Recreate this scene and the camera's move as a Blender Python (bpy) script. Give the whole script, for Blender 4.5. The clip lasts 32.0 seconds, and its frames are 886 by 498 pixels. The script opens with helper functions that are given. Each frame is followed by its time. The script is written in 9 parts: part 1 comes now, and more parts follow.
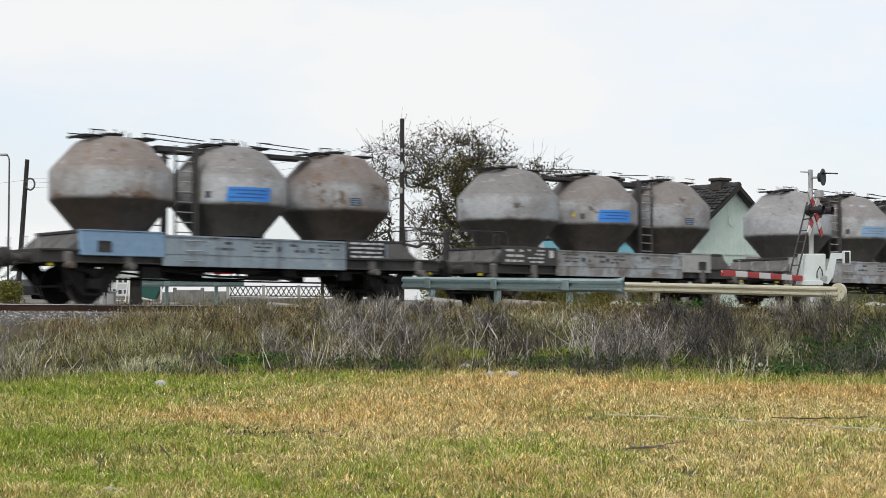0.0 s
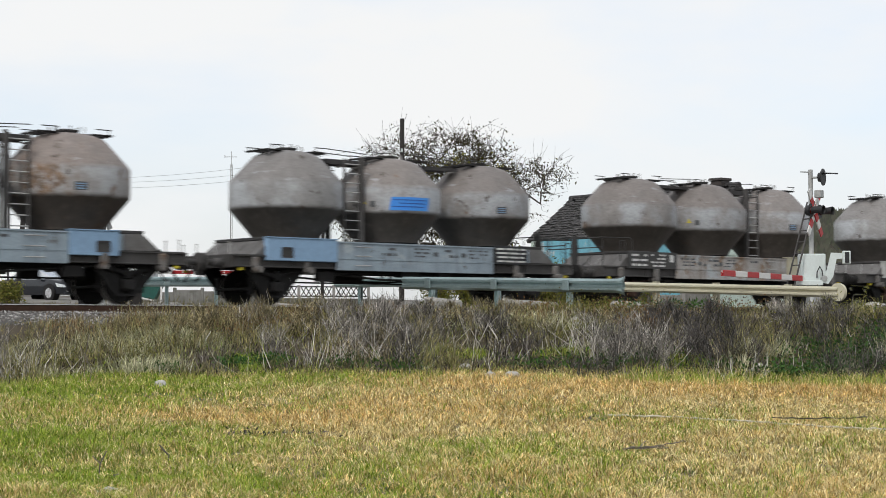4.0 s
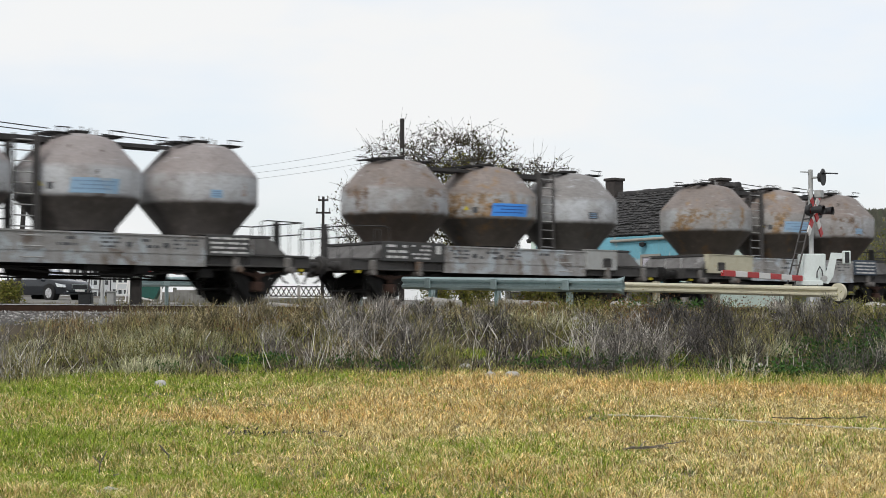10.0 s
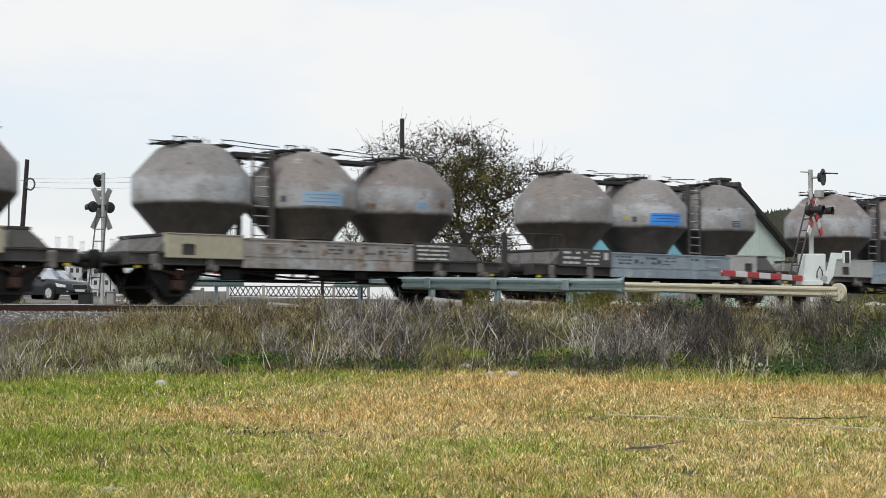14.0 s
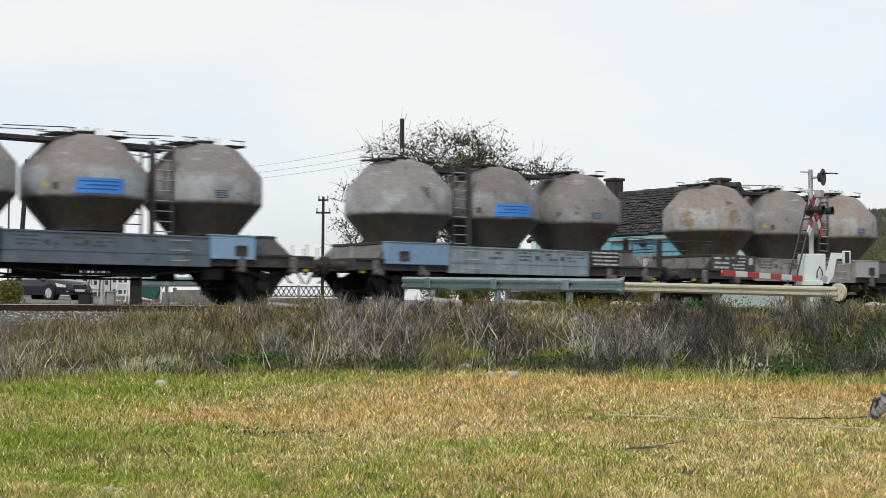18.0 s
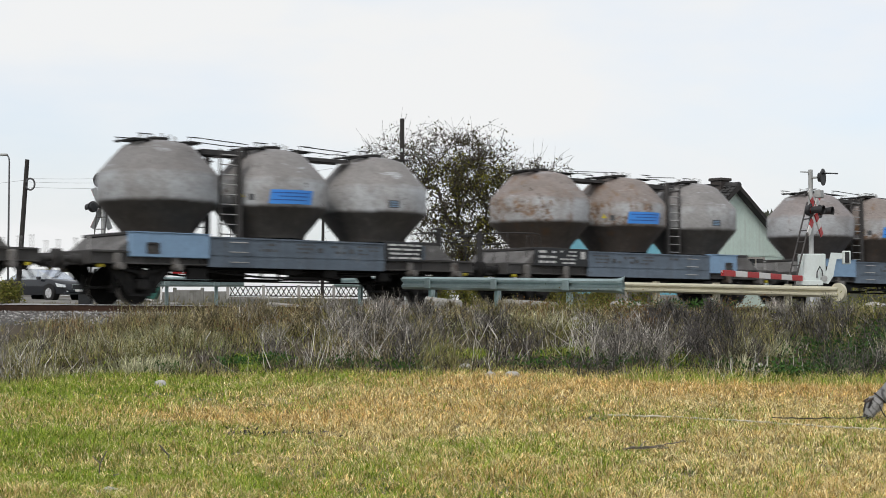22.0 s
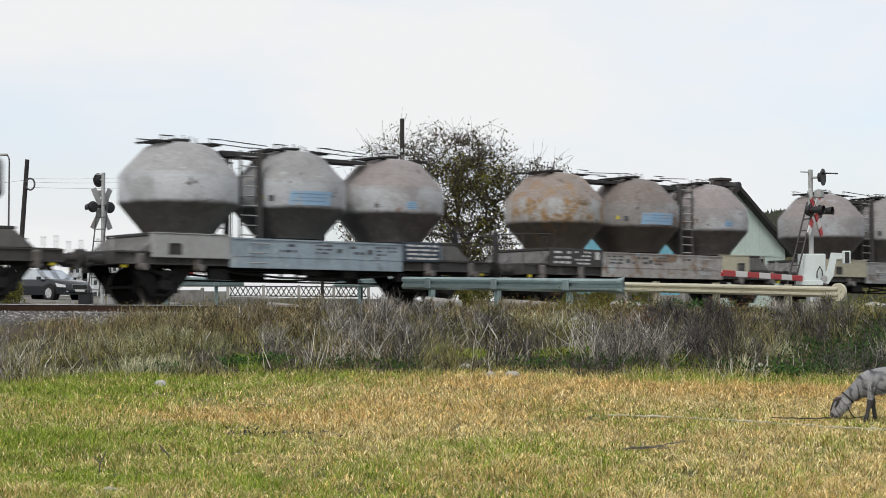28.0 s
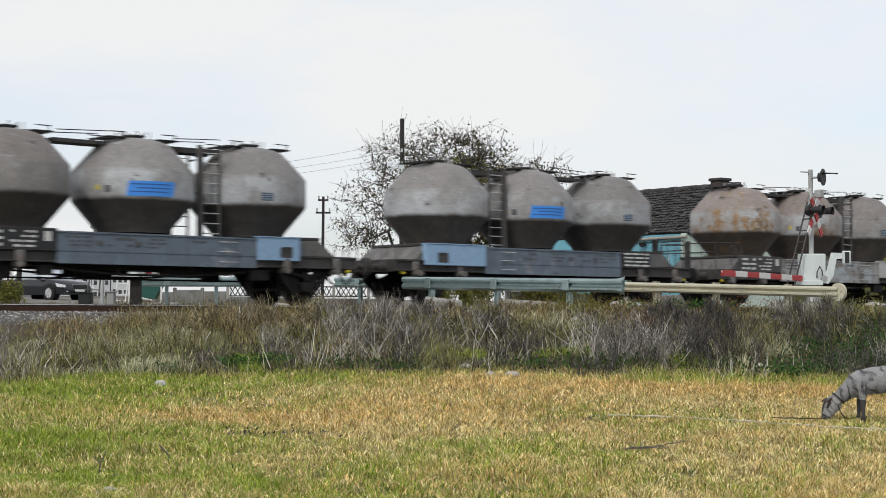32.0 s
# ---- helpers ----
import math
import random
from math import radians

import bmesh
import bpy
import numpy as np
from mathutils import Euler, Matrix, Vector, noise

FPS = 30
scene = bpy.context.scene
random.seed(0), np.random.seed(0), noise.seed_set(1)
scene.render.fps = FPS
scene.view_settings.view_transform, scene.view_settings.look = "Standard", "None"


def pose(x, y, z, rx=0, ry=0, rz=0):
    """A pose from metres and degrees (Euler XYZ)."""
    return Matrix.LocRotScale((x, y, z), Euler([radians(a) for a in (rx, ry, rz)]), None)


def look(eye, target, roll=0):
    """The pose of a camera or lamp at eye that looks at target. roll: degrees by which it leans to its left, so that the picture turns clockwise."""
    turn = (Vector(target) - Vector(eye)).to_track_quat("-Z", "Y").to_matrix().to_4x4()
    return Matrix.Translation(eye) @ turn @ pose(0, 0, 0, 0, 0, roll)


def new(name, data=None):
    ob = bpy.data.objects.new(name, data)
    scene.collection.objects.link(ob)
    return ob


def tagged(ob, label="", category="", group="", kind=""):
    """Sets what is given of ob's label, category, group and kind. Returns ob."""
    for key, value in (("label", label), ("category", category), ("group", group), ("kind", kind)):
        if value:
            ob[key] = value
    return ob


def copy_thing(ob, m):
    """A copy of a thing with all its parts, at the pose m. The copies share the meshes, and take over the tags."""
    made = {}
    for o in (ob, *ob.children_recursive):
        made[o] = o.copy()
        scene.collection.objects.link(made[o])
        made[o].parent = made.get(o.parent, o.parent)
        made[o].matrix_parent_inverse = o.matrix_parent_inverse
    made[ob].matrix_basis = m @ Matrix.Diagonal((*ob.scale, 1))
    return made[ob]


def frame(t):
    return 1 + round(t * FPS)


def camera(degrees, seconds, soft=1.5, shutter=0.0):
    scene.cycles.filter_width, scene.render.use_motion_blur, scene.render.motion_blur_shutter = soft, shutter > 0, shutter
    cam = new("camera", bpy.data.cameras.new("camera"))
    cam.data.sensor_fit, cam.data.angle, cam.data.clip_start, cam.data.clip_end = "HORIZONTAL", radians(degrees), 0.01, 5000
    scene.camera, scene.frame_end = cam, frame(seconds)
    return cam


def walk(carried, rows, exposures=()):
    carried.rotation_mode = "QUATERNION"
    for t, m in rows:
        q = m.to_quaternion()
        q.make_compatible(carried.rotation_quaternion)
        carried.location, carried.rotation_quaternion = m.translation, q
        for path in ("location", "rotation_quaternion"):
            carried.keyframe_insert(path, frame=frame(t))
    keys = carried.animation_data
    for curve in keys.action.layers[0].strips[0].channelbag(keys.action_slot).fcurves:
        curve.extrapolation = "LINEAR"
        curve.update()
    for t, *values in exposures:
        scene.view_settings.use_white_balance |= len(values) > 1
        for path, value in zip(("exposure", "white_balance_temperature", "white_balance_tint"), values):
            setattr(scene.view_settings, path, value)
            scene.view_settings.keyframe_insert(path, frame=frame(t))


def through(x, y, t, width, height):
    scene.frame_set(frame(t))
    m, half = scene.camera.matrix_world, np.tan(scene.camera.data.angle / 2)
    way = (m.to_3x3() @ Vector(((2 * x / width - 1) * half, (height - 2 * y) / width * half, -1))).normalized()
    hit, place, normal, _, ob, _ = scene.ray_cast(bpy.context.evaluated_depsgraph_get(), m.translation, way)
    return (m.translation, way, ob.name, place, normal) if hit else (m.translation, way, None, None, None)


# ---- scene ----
from mathutils import noise as mnoise

# ---- camera: it stands still at the edge of a field, eye 1.5 m up ----
cam = camera(30.43, 32.0, soft=0.3, shutter=0.3)
VIEW = pose(0, 0, 1.5, 90 + 2.55, 0, 0)
walk(cam, [(0, VIEW), (32, VIEW)], [(0, -0.08), (11, -0.09), (17, -0.10), (23, -0.13), (28, -0.14), (32, -0.15)])

# ---- light: a bright, thinly overcast sky ----
world = bpy.data.worlds.new("sky")
scene.world = world
world.use_nodes = True
wn, wl = world.node_tree.nodes, world.node_tree.links
wn.clear()
w_out, w_bg = wn.new("ShaderNodeOutputWorld"), wn.new("ShaderNodeBackground")
w_sky = wn.new("ShaderNodeTexSky")
w_sky.sky_type, w_sky.sun_disc = "NISHITA", False
w_sky.sun_elevation, w_sky.sun_rotation = radians(42), radians(205)
w_sky.air_density, w_sky.dust_density = 1.0, 3.0
w_dim = wn.new("ShaderNodeMix")
w_dim.data_type, w_dim.blend_type = "RGBA", "MULTIPLY"
w_dim.inputs[0].default_value = 1.0
w_dim.inputs[7].default_value = (0.20, 0.215, 0.235, 1)
w_tex, w_map = wn.new("ShaderNodeTexCoord"), wn.new("ShaderNodeMapping")
w_map.inputs["Scale"].default_value = (1.0, 1.0, 3.2)
w_noise, w_ramp = wn.new("ShaderNodeTexNoise"), wn.new("ShaderNodeValToRGB")
w_noise.inputs["Scale"].default_value, w_noise.inputs["Detail"].default_value = 3.4, 5.0
w_noise.inputs["Roughness"].default_value = 0.5
w_ramp.color_ramp.elements[0].position, w_ramp.color_ramp.elements[1].position = 0.38, 0.60
w_ramp.color_ramp.elements[0].color = (0.64, 0.64, 0.64, 1)
w_mix = wn.new("ShaderNodeMix")
w_mix.data_type = "RGBA"
w_mix.inputs[7].default_value = (0.965, 0.975, 0.98, 1)
wl.new(w_tex.outputs["Generated"], w_map.inputs["Vector"])
wl.new(w_map.outputs["Vector"], w_noise.inputs["Vector"])
wl.new(w_noise.outputs["Fac"], w_ramp.inputs["Fac"])
wl.new(w_ramp.outputs["Color"], w_mix.inputs[0])
wl.new(w_sky.outputs["Color"], w_dim.inputs[6])
wl.new(w_dim.outputs[2], w_mix.inputs[6])
wl.new(w_mix.outputs[2], w_bg.inputs["Color"])
w_bg.inputs["Strength"].default_value = 1.0
wl.new(w_bg.outputs["Background"], w_out.inputs["Surface"])
sun = new("sun", bpy.data.lights.new("sun", "SUN"))
sun.data.energy, sun.data.angle, sun.data.color = 1.4, radians(10), (1.0, 0.975, 0.94)
sun.matrix_world = look((-18, -40, 42), (0, 0, 0))

# ---- the plan: a straight track that runs off to the right ----
THETA = 39.86
TC, TS = math.cos(radians(THETA)), math.sin(radians(THETA))
TRACK_Y = 46.35      # where the track's middle crosses the line of sight
RAIL_Z = 1.91        # top of the rails


def on_track(a, n=0.0):
    """A point a metres along the track, n metres from its middle towards the camera."""
    return a * TC + n * TS, TRACK_Y + a * TS - n * TC


def track_side(x, y):
    """How far along the track, and how far from its middle towards the camera, a point lies."""
    return x * TC + (y - TRACK_Y) * TS, x * TS - (y - TRACK_Y) * TC


def smooth(e0, e1, v):
    t = min(1.0, max(0.0, (v - e0) / (e1 - e0)))
    return t * t * (3 - 2 * t)


def field_z(y):
    return -0.06 + max(0.0, y - 14.0) * 0.040 if y < 32 else 0.66


def along(v, pts):
    for (a, b), (c, d) in zip(pts, pts[1:]):
        if v <= c:
            return b + (d - b) * max(0.0, min(1.0, (v - a) / (c - a)))
    return pts[-1][1]


FOOT = [(-30, 24.0), (-7.0, 26.5), (-3.6, 28.2), (-1.4, 28.9), (1.4, 28.8), (7.0, 26.8), (14.0, 22.0), (30, 12)]
CREST = [(-30, 30.0), (-9.0, 34.0), (0.0, 38.5), (4.0, 36.2), (8.5, 31.8), (14.0, 27.0), (30, 16)]


def ground_z(x, y):
    a, n = track_side(x, y)
    foot, crest = along(x, FOOT), along(x, CREST)
    low = field_z(min(y, foot))
    top = along(x, [(-30, 1.0), (-9, 1.06), (-5.5, 1.32), (-2.0, 1.74), (30, 1.78)])
    z = low + (top - low) * smooth(foot - 0.5, crest, y)
    bed = smooth(4.8, 3.4, n) * smooth(-4.8, -3.4, n)
    z = z * (1 - bed) + 1.40 * bed if bed > 0 else z
    far = -n - 4.0
    if far > 0:
        z = 1.72 + min(far, 60) * 0.026
    z += 0.05 * mnoise.noise((x * 0.45, y * 0.45, 0.0)) + 0.02 * mnoise.noise((x * 1.9, y * 1.9, 3.0)) * (bed < 0.5)
    return z


# ---- materials ----
def rgb(c):
    return (c[0], c[1], c[2], 1.0)


def finish(name, base, dark=None, patch=None, patch_at=0.6, patch_soft=0.08, patch_scale=1.6, scale=7.0, rough=0.75, metal=0.0,
           bump=0.15, bump_scale=30.0, streak=0.0, streak_col=(0.05, 0.035, 0.025), fine=0.25, vary=0.12, spec=0.4, squash=(1, 1, 1), wash=None, spots=None, drip=None):
    """A weathered surface: a base colour with grain, blotches of a second colour and, if asked, streaks that run down it."""
    m = bpy.data.materials.new(name)
    m.use_nodes = True
    nt = m.node_tree
    n, l = nt.nodes, nt.links
    b = n["Principled BSDF"]
    b.inputs["Roughness"].default_value, b.inputs["Metallic"].default_value = rough, metal
    b.inputs["Specular IOR Level"].default_value = spec
    tc, info = n.new("ShaderNodeTexCoord"), n.new("ShaderNodeObjectInfo")
    shift = n.new("ShaderNodeVectorMath")
    shift.operation = "MULTIPLY_ADD"
    l.new(info.outputs["Random"], shift.inputs[0])
    shift.inputs[1].default_value = (37.0, 53.0, 11.0)
    l.new(tc.outputs["Object"], shift.inputs[2])
    mp = n.new("ShaderNodeMapping")
    mp.inputs["Scale"].default_value = squash
    l.new(shift.outputs[0], mp.inputs["Vector"])

    def noise_tex(sc, detail=5.0, src=mp.outputs[0], rgh=0.6):
        t = n.new("ShaderNodeTexNoise")
        t.inputs["Scale"].default_value, t.inputs["Detail"].default_value, t.inputs["Roughness"].default_value = sc, detail, rgh
        l.new(src, t.inputs["Vector"])
        return t.outputs["Fac"]

    def ramp(src, lo, hi):
        r = n.new("ShaderNodeMapRange")
        r.inputs["From Min"].default_value, r.inputs["From Max"].default_value = lo, hi
        l.new(src, r.inputs["Value"])
        return r.outputs["Result"]

    def mix(f, a, c, k=1.0):
        mx = n.new("ShaderNodeMix")
        mx.data_type = "RGBA"
        if k != 1.0:
            mm = n.new("ShaderNodeMath")
            mm.operation = "MULTIPLY"
            mm.inputs[1].default_value = k
            l.new(f, mm.inputs[0])
            f = mm.outputs[0]
        l.new(f, mx.inputs[0])
        for s, v in ((6, a), (7, c)):
            if isinstance(v, tuple):
                mx.inputs[s].default_value = rgb(v)
            else:
                l.new(v, mx.inputs[s])
        return mx.outputs[2]

    d = dark or tuple(v * 0.55 for v in base)
    col = mix(ramp(noise_tex(scale, 6.0), 0.35, 0.7), base, d, 0.75)
    col = mix(ramp(noise_tex(scale * 9, 3.0), 0.4, 0.75), col, tuple(v * 0.7 for v in d), fine)
    if wash:
        # a cleaner, paler belt between two heights, broken up by blotches
        z0, z1, wc, amount = wash
        sep = n.new("ShaderNodeSeparateXYZ")
        l.new(tc.outputs["Object"], sep.inputs[0])
        wob = n.new("ShaderNodeMath")
        wob.operation = "MULTIPLY_ADD"
        l.new(noise_tex(2.2, 5.0), wob.inputs[0])
        wob.inputs[1].default_value = 0.7
        l.new(sep.outputs["Z"], wob.inputs[2])
        up = ramp(wob.outputs[0], z1 + 0.50, z1 + 0.18)
        both = n.new("ShaderNodeMath")
        both.operation = "MULTIPLY"
        l.new(up, both.inputs[0])
        l.new(ramp(noise_tex(0.9, 3.0), 0.32, 0.54), both.inputs[1])
        col = mix(both.outputs[0], col, wc, amount)
    if patch:
        col = mix(ramp(noise_tex(patch_scale, 7.0, rgh=0.65), patch_at, patch_at + patch_soft), col, patch, 0.85)
    if streak:
        sm = n.new("ShaderNodeMapping")
        sm.inputs["Scale"].default_value = (9.0, 9.0, 0.35)
        l.new(shift.outputs[0], sm.inputs["Vector"])
        col = mix(ramp(noise_tex(1.0, 4.0, sm.outputs[0]), 0.52, 0.72), col, streak_col, streak)
    if drip:
        # broad runs of rust down the side, in a few places only
        dc, at, amount = drip
        dm = n.new("ShaderNodeMapping")
        dm.inputs["Scale"].default_value = (3.4, 3.4, 0.4)
        l.new(shift.outputs[0], dm.inputs["Vector"])
        runs = n.new("ShaderNodeMath")
        runs.operation = "MULTIPLY"
        l.new(ramp(noise_tex(1.0, 5.0, dm.outputs[0]), at, at + 0.1), runs.inputs[0])
        l.new(ramp(noise_tex(6.0, 4.0), 0.3, 0.6), runs.inputs[1])
        col = mix(runs.outputs[0], col, dc, amount)
    if spots:
        sc, at, spc = spots
        col = mix(ramp(noise_tex(sc, 6.0, rgh=0.7), at, at + 0.05), col, spc, 0.9)
    if vary:
        hs = n.new("ShaderNodeHueSaturation")
        r = n.new("ShaderNodeMapRange")
        r.inputs["To Min"].default_value, r.inputs["To Max"].default_value = 1 - vary, 1 + vary
        l.new(info.outputs["Random"], r.inputs["Value"])
        l.new(r.outputs[0], hs.inputs["Value"])
        l.new(col, hs.inputs["Color"])
        col = hs.outputs[0]
    l.new(col, b.inputs["Base Color"])
    if bump:
        bp = n.new("ShaderNodeBump")
        bp.inputs["Strength"].default_value, bp.inputs["Distance"].default_value = bump, 0.02
        l.new(noise_tex(bump_scale, 4.0), bp.inputs["Height"])
        l.new(bp.outputs[0], b.inputs["Normal"])
    return m


def leafy(name, cols, rough=0.7, through=0.0, patch_scale=0.5, patch=None, mottle=None):
    """Plants: each blade or leaf takes its own tint, and the tints drift over the ground in patches."""
    m = bpy.data.materials.new(name)
    m.use_nodes = True
    n, l = m.node_tree.nodes, m.node_tree.links
    b = n["Principled BSDF"]
    b.inputs["Roughness"].default_value = rough
    b.inputs["Specular IOR Level"].default_value = 0.25
    g, r = n.new("ShaderNodeNewGeometry"), n.new("ShaderNodeValToRGB")
    while len(r.color_ramp.elements) < len(cols):
        r.color_ramp.elements.new(0.5)
    for i, c in enumerate(cols):
        r.color_ramp.elements[i].position = i / (len(cols) - 1)
        r.color_ramp.elements[i].color = rgb(c)
    l.new(g.outputs["Random Per Island"], r.inputs["Fac"])
    out = r.outputs["Color"]
    if patch:
        tc, t = n.new("ShaderNodeTexCoord"), n.new("ShaderNodeTexNoise")
        t.inputs["Scale"].default_value, t.inputs["Detail"].default_value = patch_scale, 4.0
        l.new(tc.outputs["Object"], t.inputs["Vector"])
        mr = n.new("ShaderNodeMapRange")
        mr.inputs["From Min"].default_value, mr.inputs["From Max"].default_value = 0.42, 0.66
        l.new(t.outputs["Fac"], mr.inputs["Value"])
        mx = n.new("ShaderNodeMix")
        mx.data_type, mx.blend_type = "RGBA", "MIX"
        l.new(mr.outputs[0], mx.inputs[0])
        l.new(out, mx.inputs[6])
        mx.inputs[7].default_value = rgb(patch)
        out = mx.outputs[2]
    if mottle:
        # some tufts are fresher and some older than others
        sc, lo, hi = mottle
        tc, t, mr, hs = n.new("ShaderNodeTexCoord"), n.new("ShaderNodeTexNoise"), n.new("ShaderNodeMapRange"), n.new("ShaderNodeHueSaturation")
        t.inputs["Scale"].default_value, t.inputs["Detail"].default_value, t.inputs["Roughness"].default_value = sc, 3.0, 0.65
        l.new(tc.outputs["Object"], t.inputs["Vector"])
        mr.inputs["From Min"].default_value, mr.inputs["From Max"].default_value = 0.36, 0.64
        mr.inputs["To Min"].default_value, mr.inputs["To Max"].default_value = lo, hi
        l.new(t.outputs["Fac"], mr.inputs["Value"])
        l.new(mr.outputs[0], hs.inputs["Value"])
        l.new(out, hs.inputs["Color"])
        out = hs.outputs[0]
    l.new(out, b.inputs["Base Color"])
    if through:
        tr, ms = n.new("ShaderNodeBsdfTranslucent"), n.new("ShaderNodeMixShader")
        ms.inputs[0].default_value = through
        l.new(out, tr.inputs["Color"])
        l.new(b.outputs[0], ms.inputs[1])
        l.new(tr.outputs[0], ms.inputs[2])
        l.new(ms.outputs[0], n["Material Output"].inputs["Surface"])
    return m


TANK = {
    "cement": finish("tank_cement", (0.36, 0.36, 0.352), (0.24, 0.232, 0.222), (0.48, 0.505, 0.525), 0.54, 0.1, 1.0, 1.6, drip=((0.15, 0.10, 0.06), 0.56, 0.6), streak=0.5, streak_col=(0.13, 0.112, 0.095), bump=0.12, spots=(2.0, 0.64, (0.075, 0.05, 0.035)), rough=0.6),
    "dull": finish("tank_dull", (0.275, 0.268, 0.26), (0.17, 0.158, 0.145), (0.41, 0.44, 0.465), 0.555, 0.1, 1.0, 1.6, drip=((0.15, 0.10, 0.06), 0.56, 0.6), streak=0.5, streak_col=(0.13, 0.112, 0.095), bump=0.12, spots=(2.0, 0.64, (0.075, 0.05, 0.035)), rough=0.6),
    "silo": finish("tank_silo", (0.40, 0.405, 0.39), (0.28, 0.275, 0.26), (0.46, 0.465, 0.455), 0.60, 0.12, 0.9, 1.6, streak=0.4, streak_col=(0.2, 0.175, 0.15), bump=0.1, drip=((0.26, 0.19, 0.12), 0.58, 0.5), rough=0.6),
    "sand": finish("tank_sand", (0.255, 0.247, 0.232), (0.165, 0.15, 0.135), (0.37, 0.39, 0.40), 0.57, 0.1, 0.9, 1.6, drip=((0.22, 0.12, 0.05), 0.57, 0.6), streak=0.5, streak_col=(0.13, 0.105, 0.085), bump=0.12, spots=(2.0, 0.64, (0.075, 0.05, 0.035)), rough=0.6),
}


def tank_paint(name, belt, dust, grime_shade, pale, rust=None, rust_at=0.56, pale_at=0.50):
    """Old silo paint: a worn belt with scuffed pale patches, settled dust on the shoulder, thrown-up dirt and
    painted-in underside shade on the lower cone, all with ragged edges.
    """
    m = bpy.data.materials.new(name)
    m.use_nodes = True
    n, l = m.node_tree.nodes, m.node_tree.links
    b = n["Principled BSDF"]
    b.inputs["Roughness"].default_value, b.inputs["Specular IOR Level"].default_value = 0.6, 0.4
    tc, info, shift, sep = n.new("ShaderNodeTexCoord"), n.new("ShaderNodeObjectInfo"), n.new("ShaderNodeVectorMath"), n.new("ShaderNodeSeparateXYZ")
    shift.operation = "MULTIPLY_ADD"
    shift.inputs[1].default_value = (37.0, 53.0, 11.0)
    l.new(info.outputs["Random"], shift.inputs[0])
    l.new(tc.outputs["Object"], shift.inputs[2])
    l.new(tc.outputs["Object"], sep.inputs[0])

    def tex(scale, detail=5.0, rough=0.6, squash=None):
        t, src = n.new("ShaderNodeTexNoise"), shift.outputs[0]
        t.inputs["Scale"].default_value, t.inputs["Detail"].default_value, t.inputs["Roughness"].default_value = scale, detail, rough
        if squash:
            mp = n.new("ShaderNodeMapping")
            mp.inputs["Scale"].default_value = squash
            l.new(src, mp.inputs["Vector"])
            src = mp.outputs[0]
        l.new(src, t.inputs["Vector"])
        return t.outputs["Fac"]

    def step(src, lo, hi, top=1.0):
        r = n.new("ShaderNodeMapRange")
        r.inputs["From Min"].default_value, r.inputs["From Max"].default_value, r.inputs["To Max"].default_value = lo, hi, top
        l.new(src, r.inputs["Value"])
        return r.outputs["Result"]

    def calc(op, a, c, d=None):
        k = n.new("ShaderNodeMath")
        k.operation = op
        for i, v in enumerate((a, c, d)):
            if isinstance(v, float):
                k.inputs[i].default_value = v
            elif v is not None:
                l.new(v, k.inputs[i])
        return k.outputs[0]

    def mix(f, a, c):
        mx = n.new("ShaderNodeMix")
        mx.data_type = "RGBA"
        l.new(f, mx.inputs[0])
        for i, v in ((6, a), (7, c)):
            if isinstance(v, tuple):
                mx.inputs[i].default_value = rgb(v)
            else:
                l.new(v, mx.inputs[i])
        return mx.outputs[2]

    def tone(c, k):
        return tuple(v * k for v in c)

    mottle = step(tex(2.2, 6.0, 0.65), 0.36, 0.68)
    grain = step(tex(14.0, 4.0), 0.4, 0.75, 0.35)
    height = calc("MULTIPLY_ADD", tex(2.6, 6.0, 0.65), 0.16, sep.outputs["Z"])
    col = mix(mottle, belt, tone(belt, 0.76))
    col = mix(step(tex(0.9, 6.0, 0.62), pale_at - 0.06, pale_at + 0.10, 0.8), col, pale)
    if rust:
        where = calc("MULTIPLY", step(tex(1.0, 8.0, 0.68), rust_at - 0.02, rust_at + 0.03), step(tex(7.0, 5.0, 0.7), 0.32, 0.55))
        col = mix(calc("MULTIPLY", where, 0.92), col, mix(step(tex(5.0, 4.0), 0.4, 0.62), rust, tone(rust, 0.45)))
    top = mix(mottle, dust, tone(dust, 0.78))
    top = mix(step(tex(1.0, 6.0, 0.65, (1.3, 1.3, 5.0)), 0.60, 0.68, 0.6), top, pale)
    top = mix(step(tex(1.0, 4.0, 0.6, (8.0, 8.0, 0.5)), 0.52, 0.72, 0.45), top, tone(dust, 0.55))
    col = mix(step(height, 3.22, 3.36, 0.92), col, top)
    # lower cone: dirt, with the shade of its downward face painted in
    low = mix(mottle, grime_shade, tone(grime_shade, 0.6))
    low = mix(step(tex(1.0, 4.0, 0.6, (7.0, 7.0, 0.45)), 0.54, 0.72, 0.5), low, tone(grime_shade, 1.7))
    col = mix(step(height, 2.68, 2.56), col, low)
    if rust:
        runs = calc("MULTIPLY", step(tex(1.0, 5.0, 0.6, (2.6, 2.6, 0.3)), rust_at + 0.015, rust_at + 0.10), step(tex(4.0, 4.0), 0.36, 0.6))
        col = mix(calc("MULTIPLY", runs, 0.7), col, mix(step(height, 2.5, 2.7), tone(rust, 0.4), tone(rust, 0.8)))
    col = mix(step(tex(2.1, 7.0, 0.72), 0.62, 0.65, 0.8), col, (0.065, 0.047, 0.036))
    col = mix(grain, col, tone(grime_shade, 0.8))
    hs, r = n.new("ShaderNodeHueSaturation"), n.new("ShaderNodeMapRange")
    r.inputs["To Min"].default_value, r.inputs["To Max"].default_value = 0.88, 1.12
    l.new(info.outputs["Random"], r.inputs["Value"])
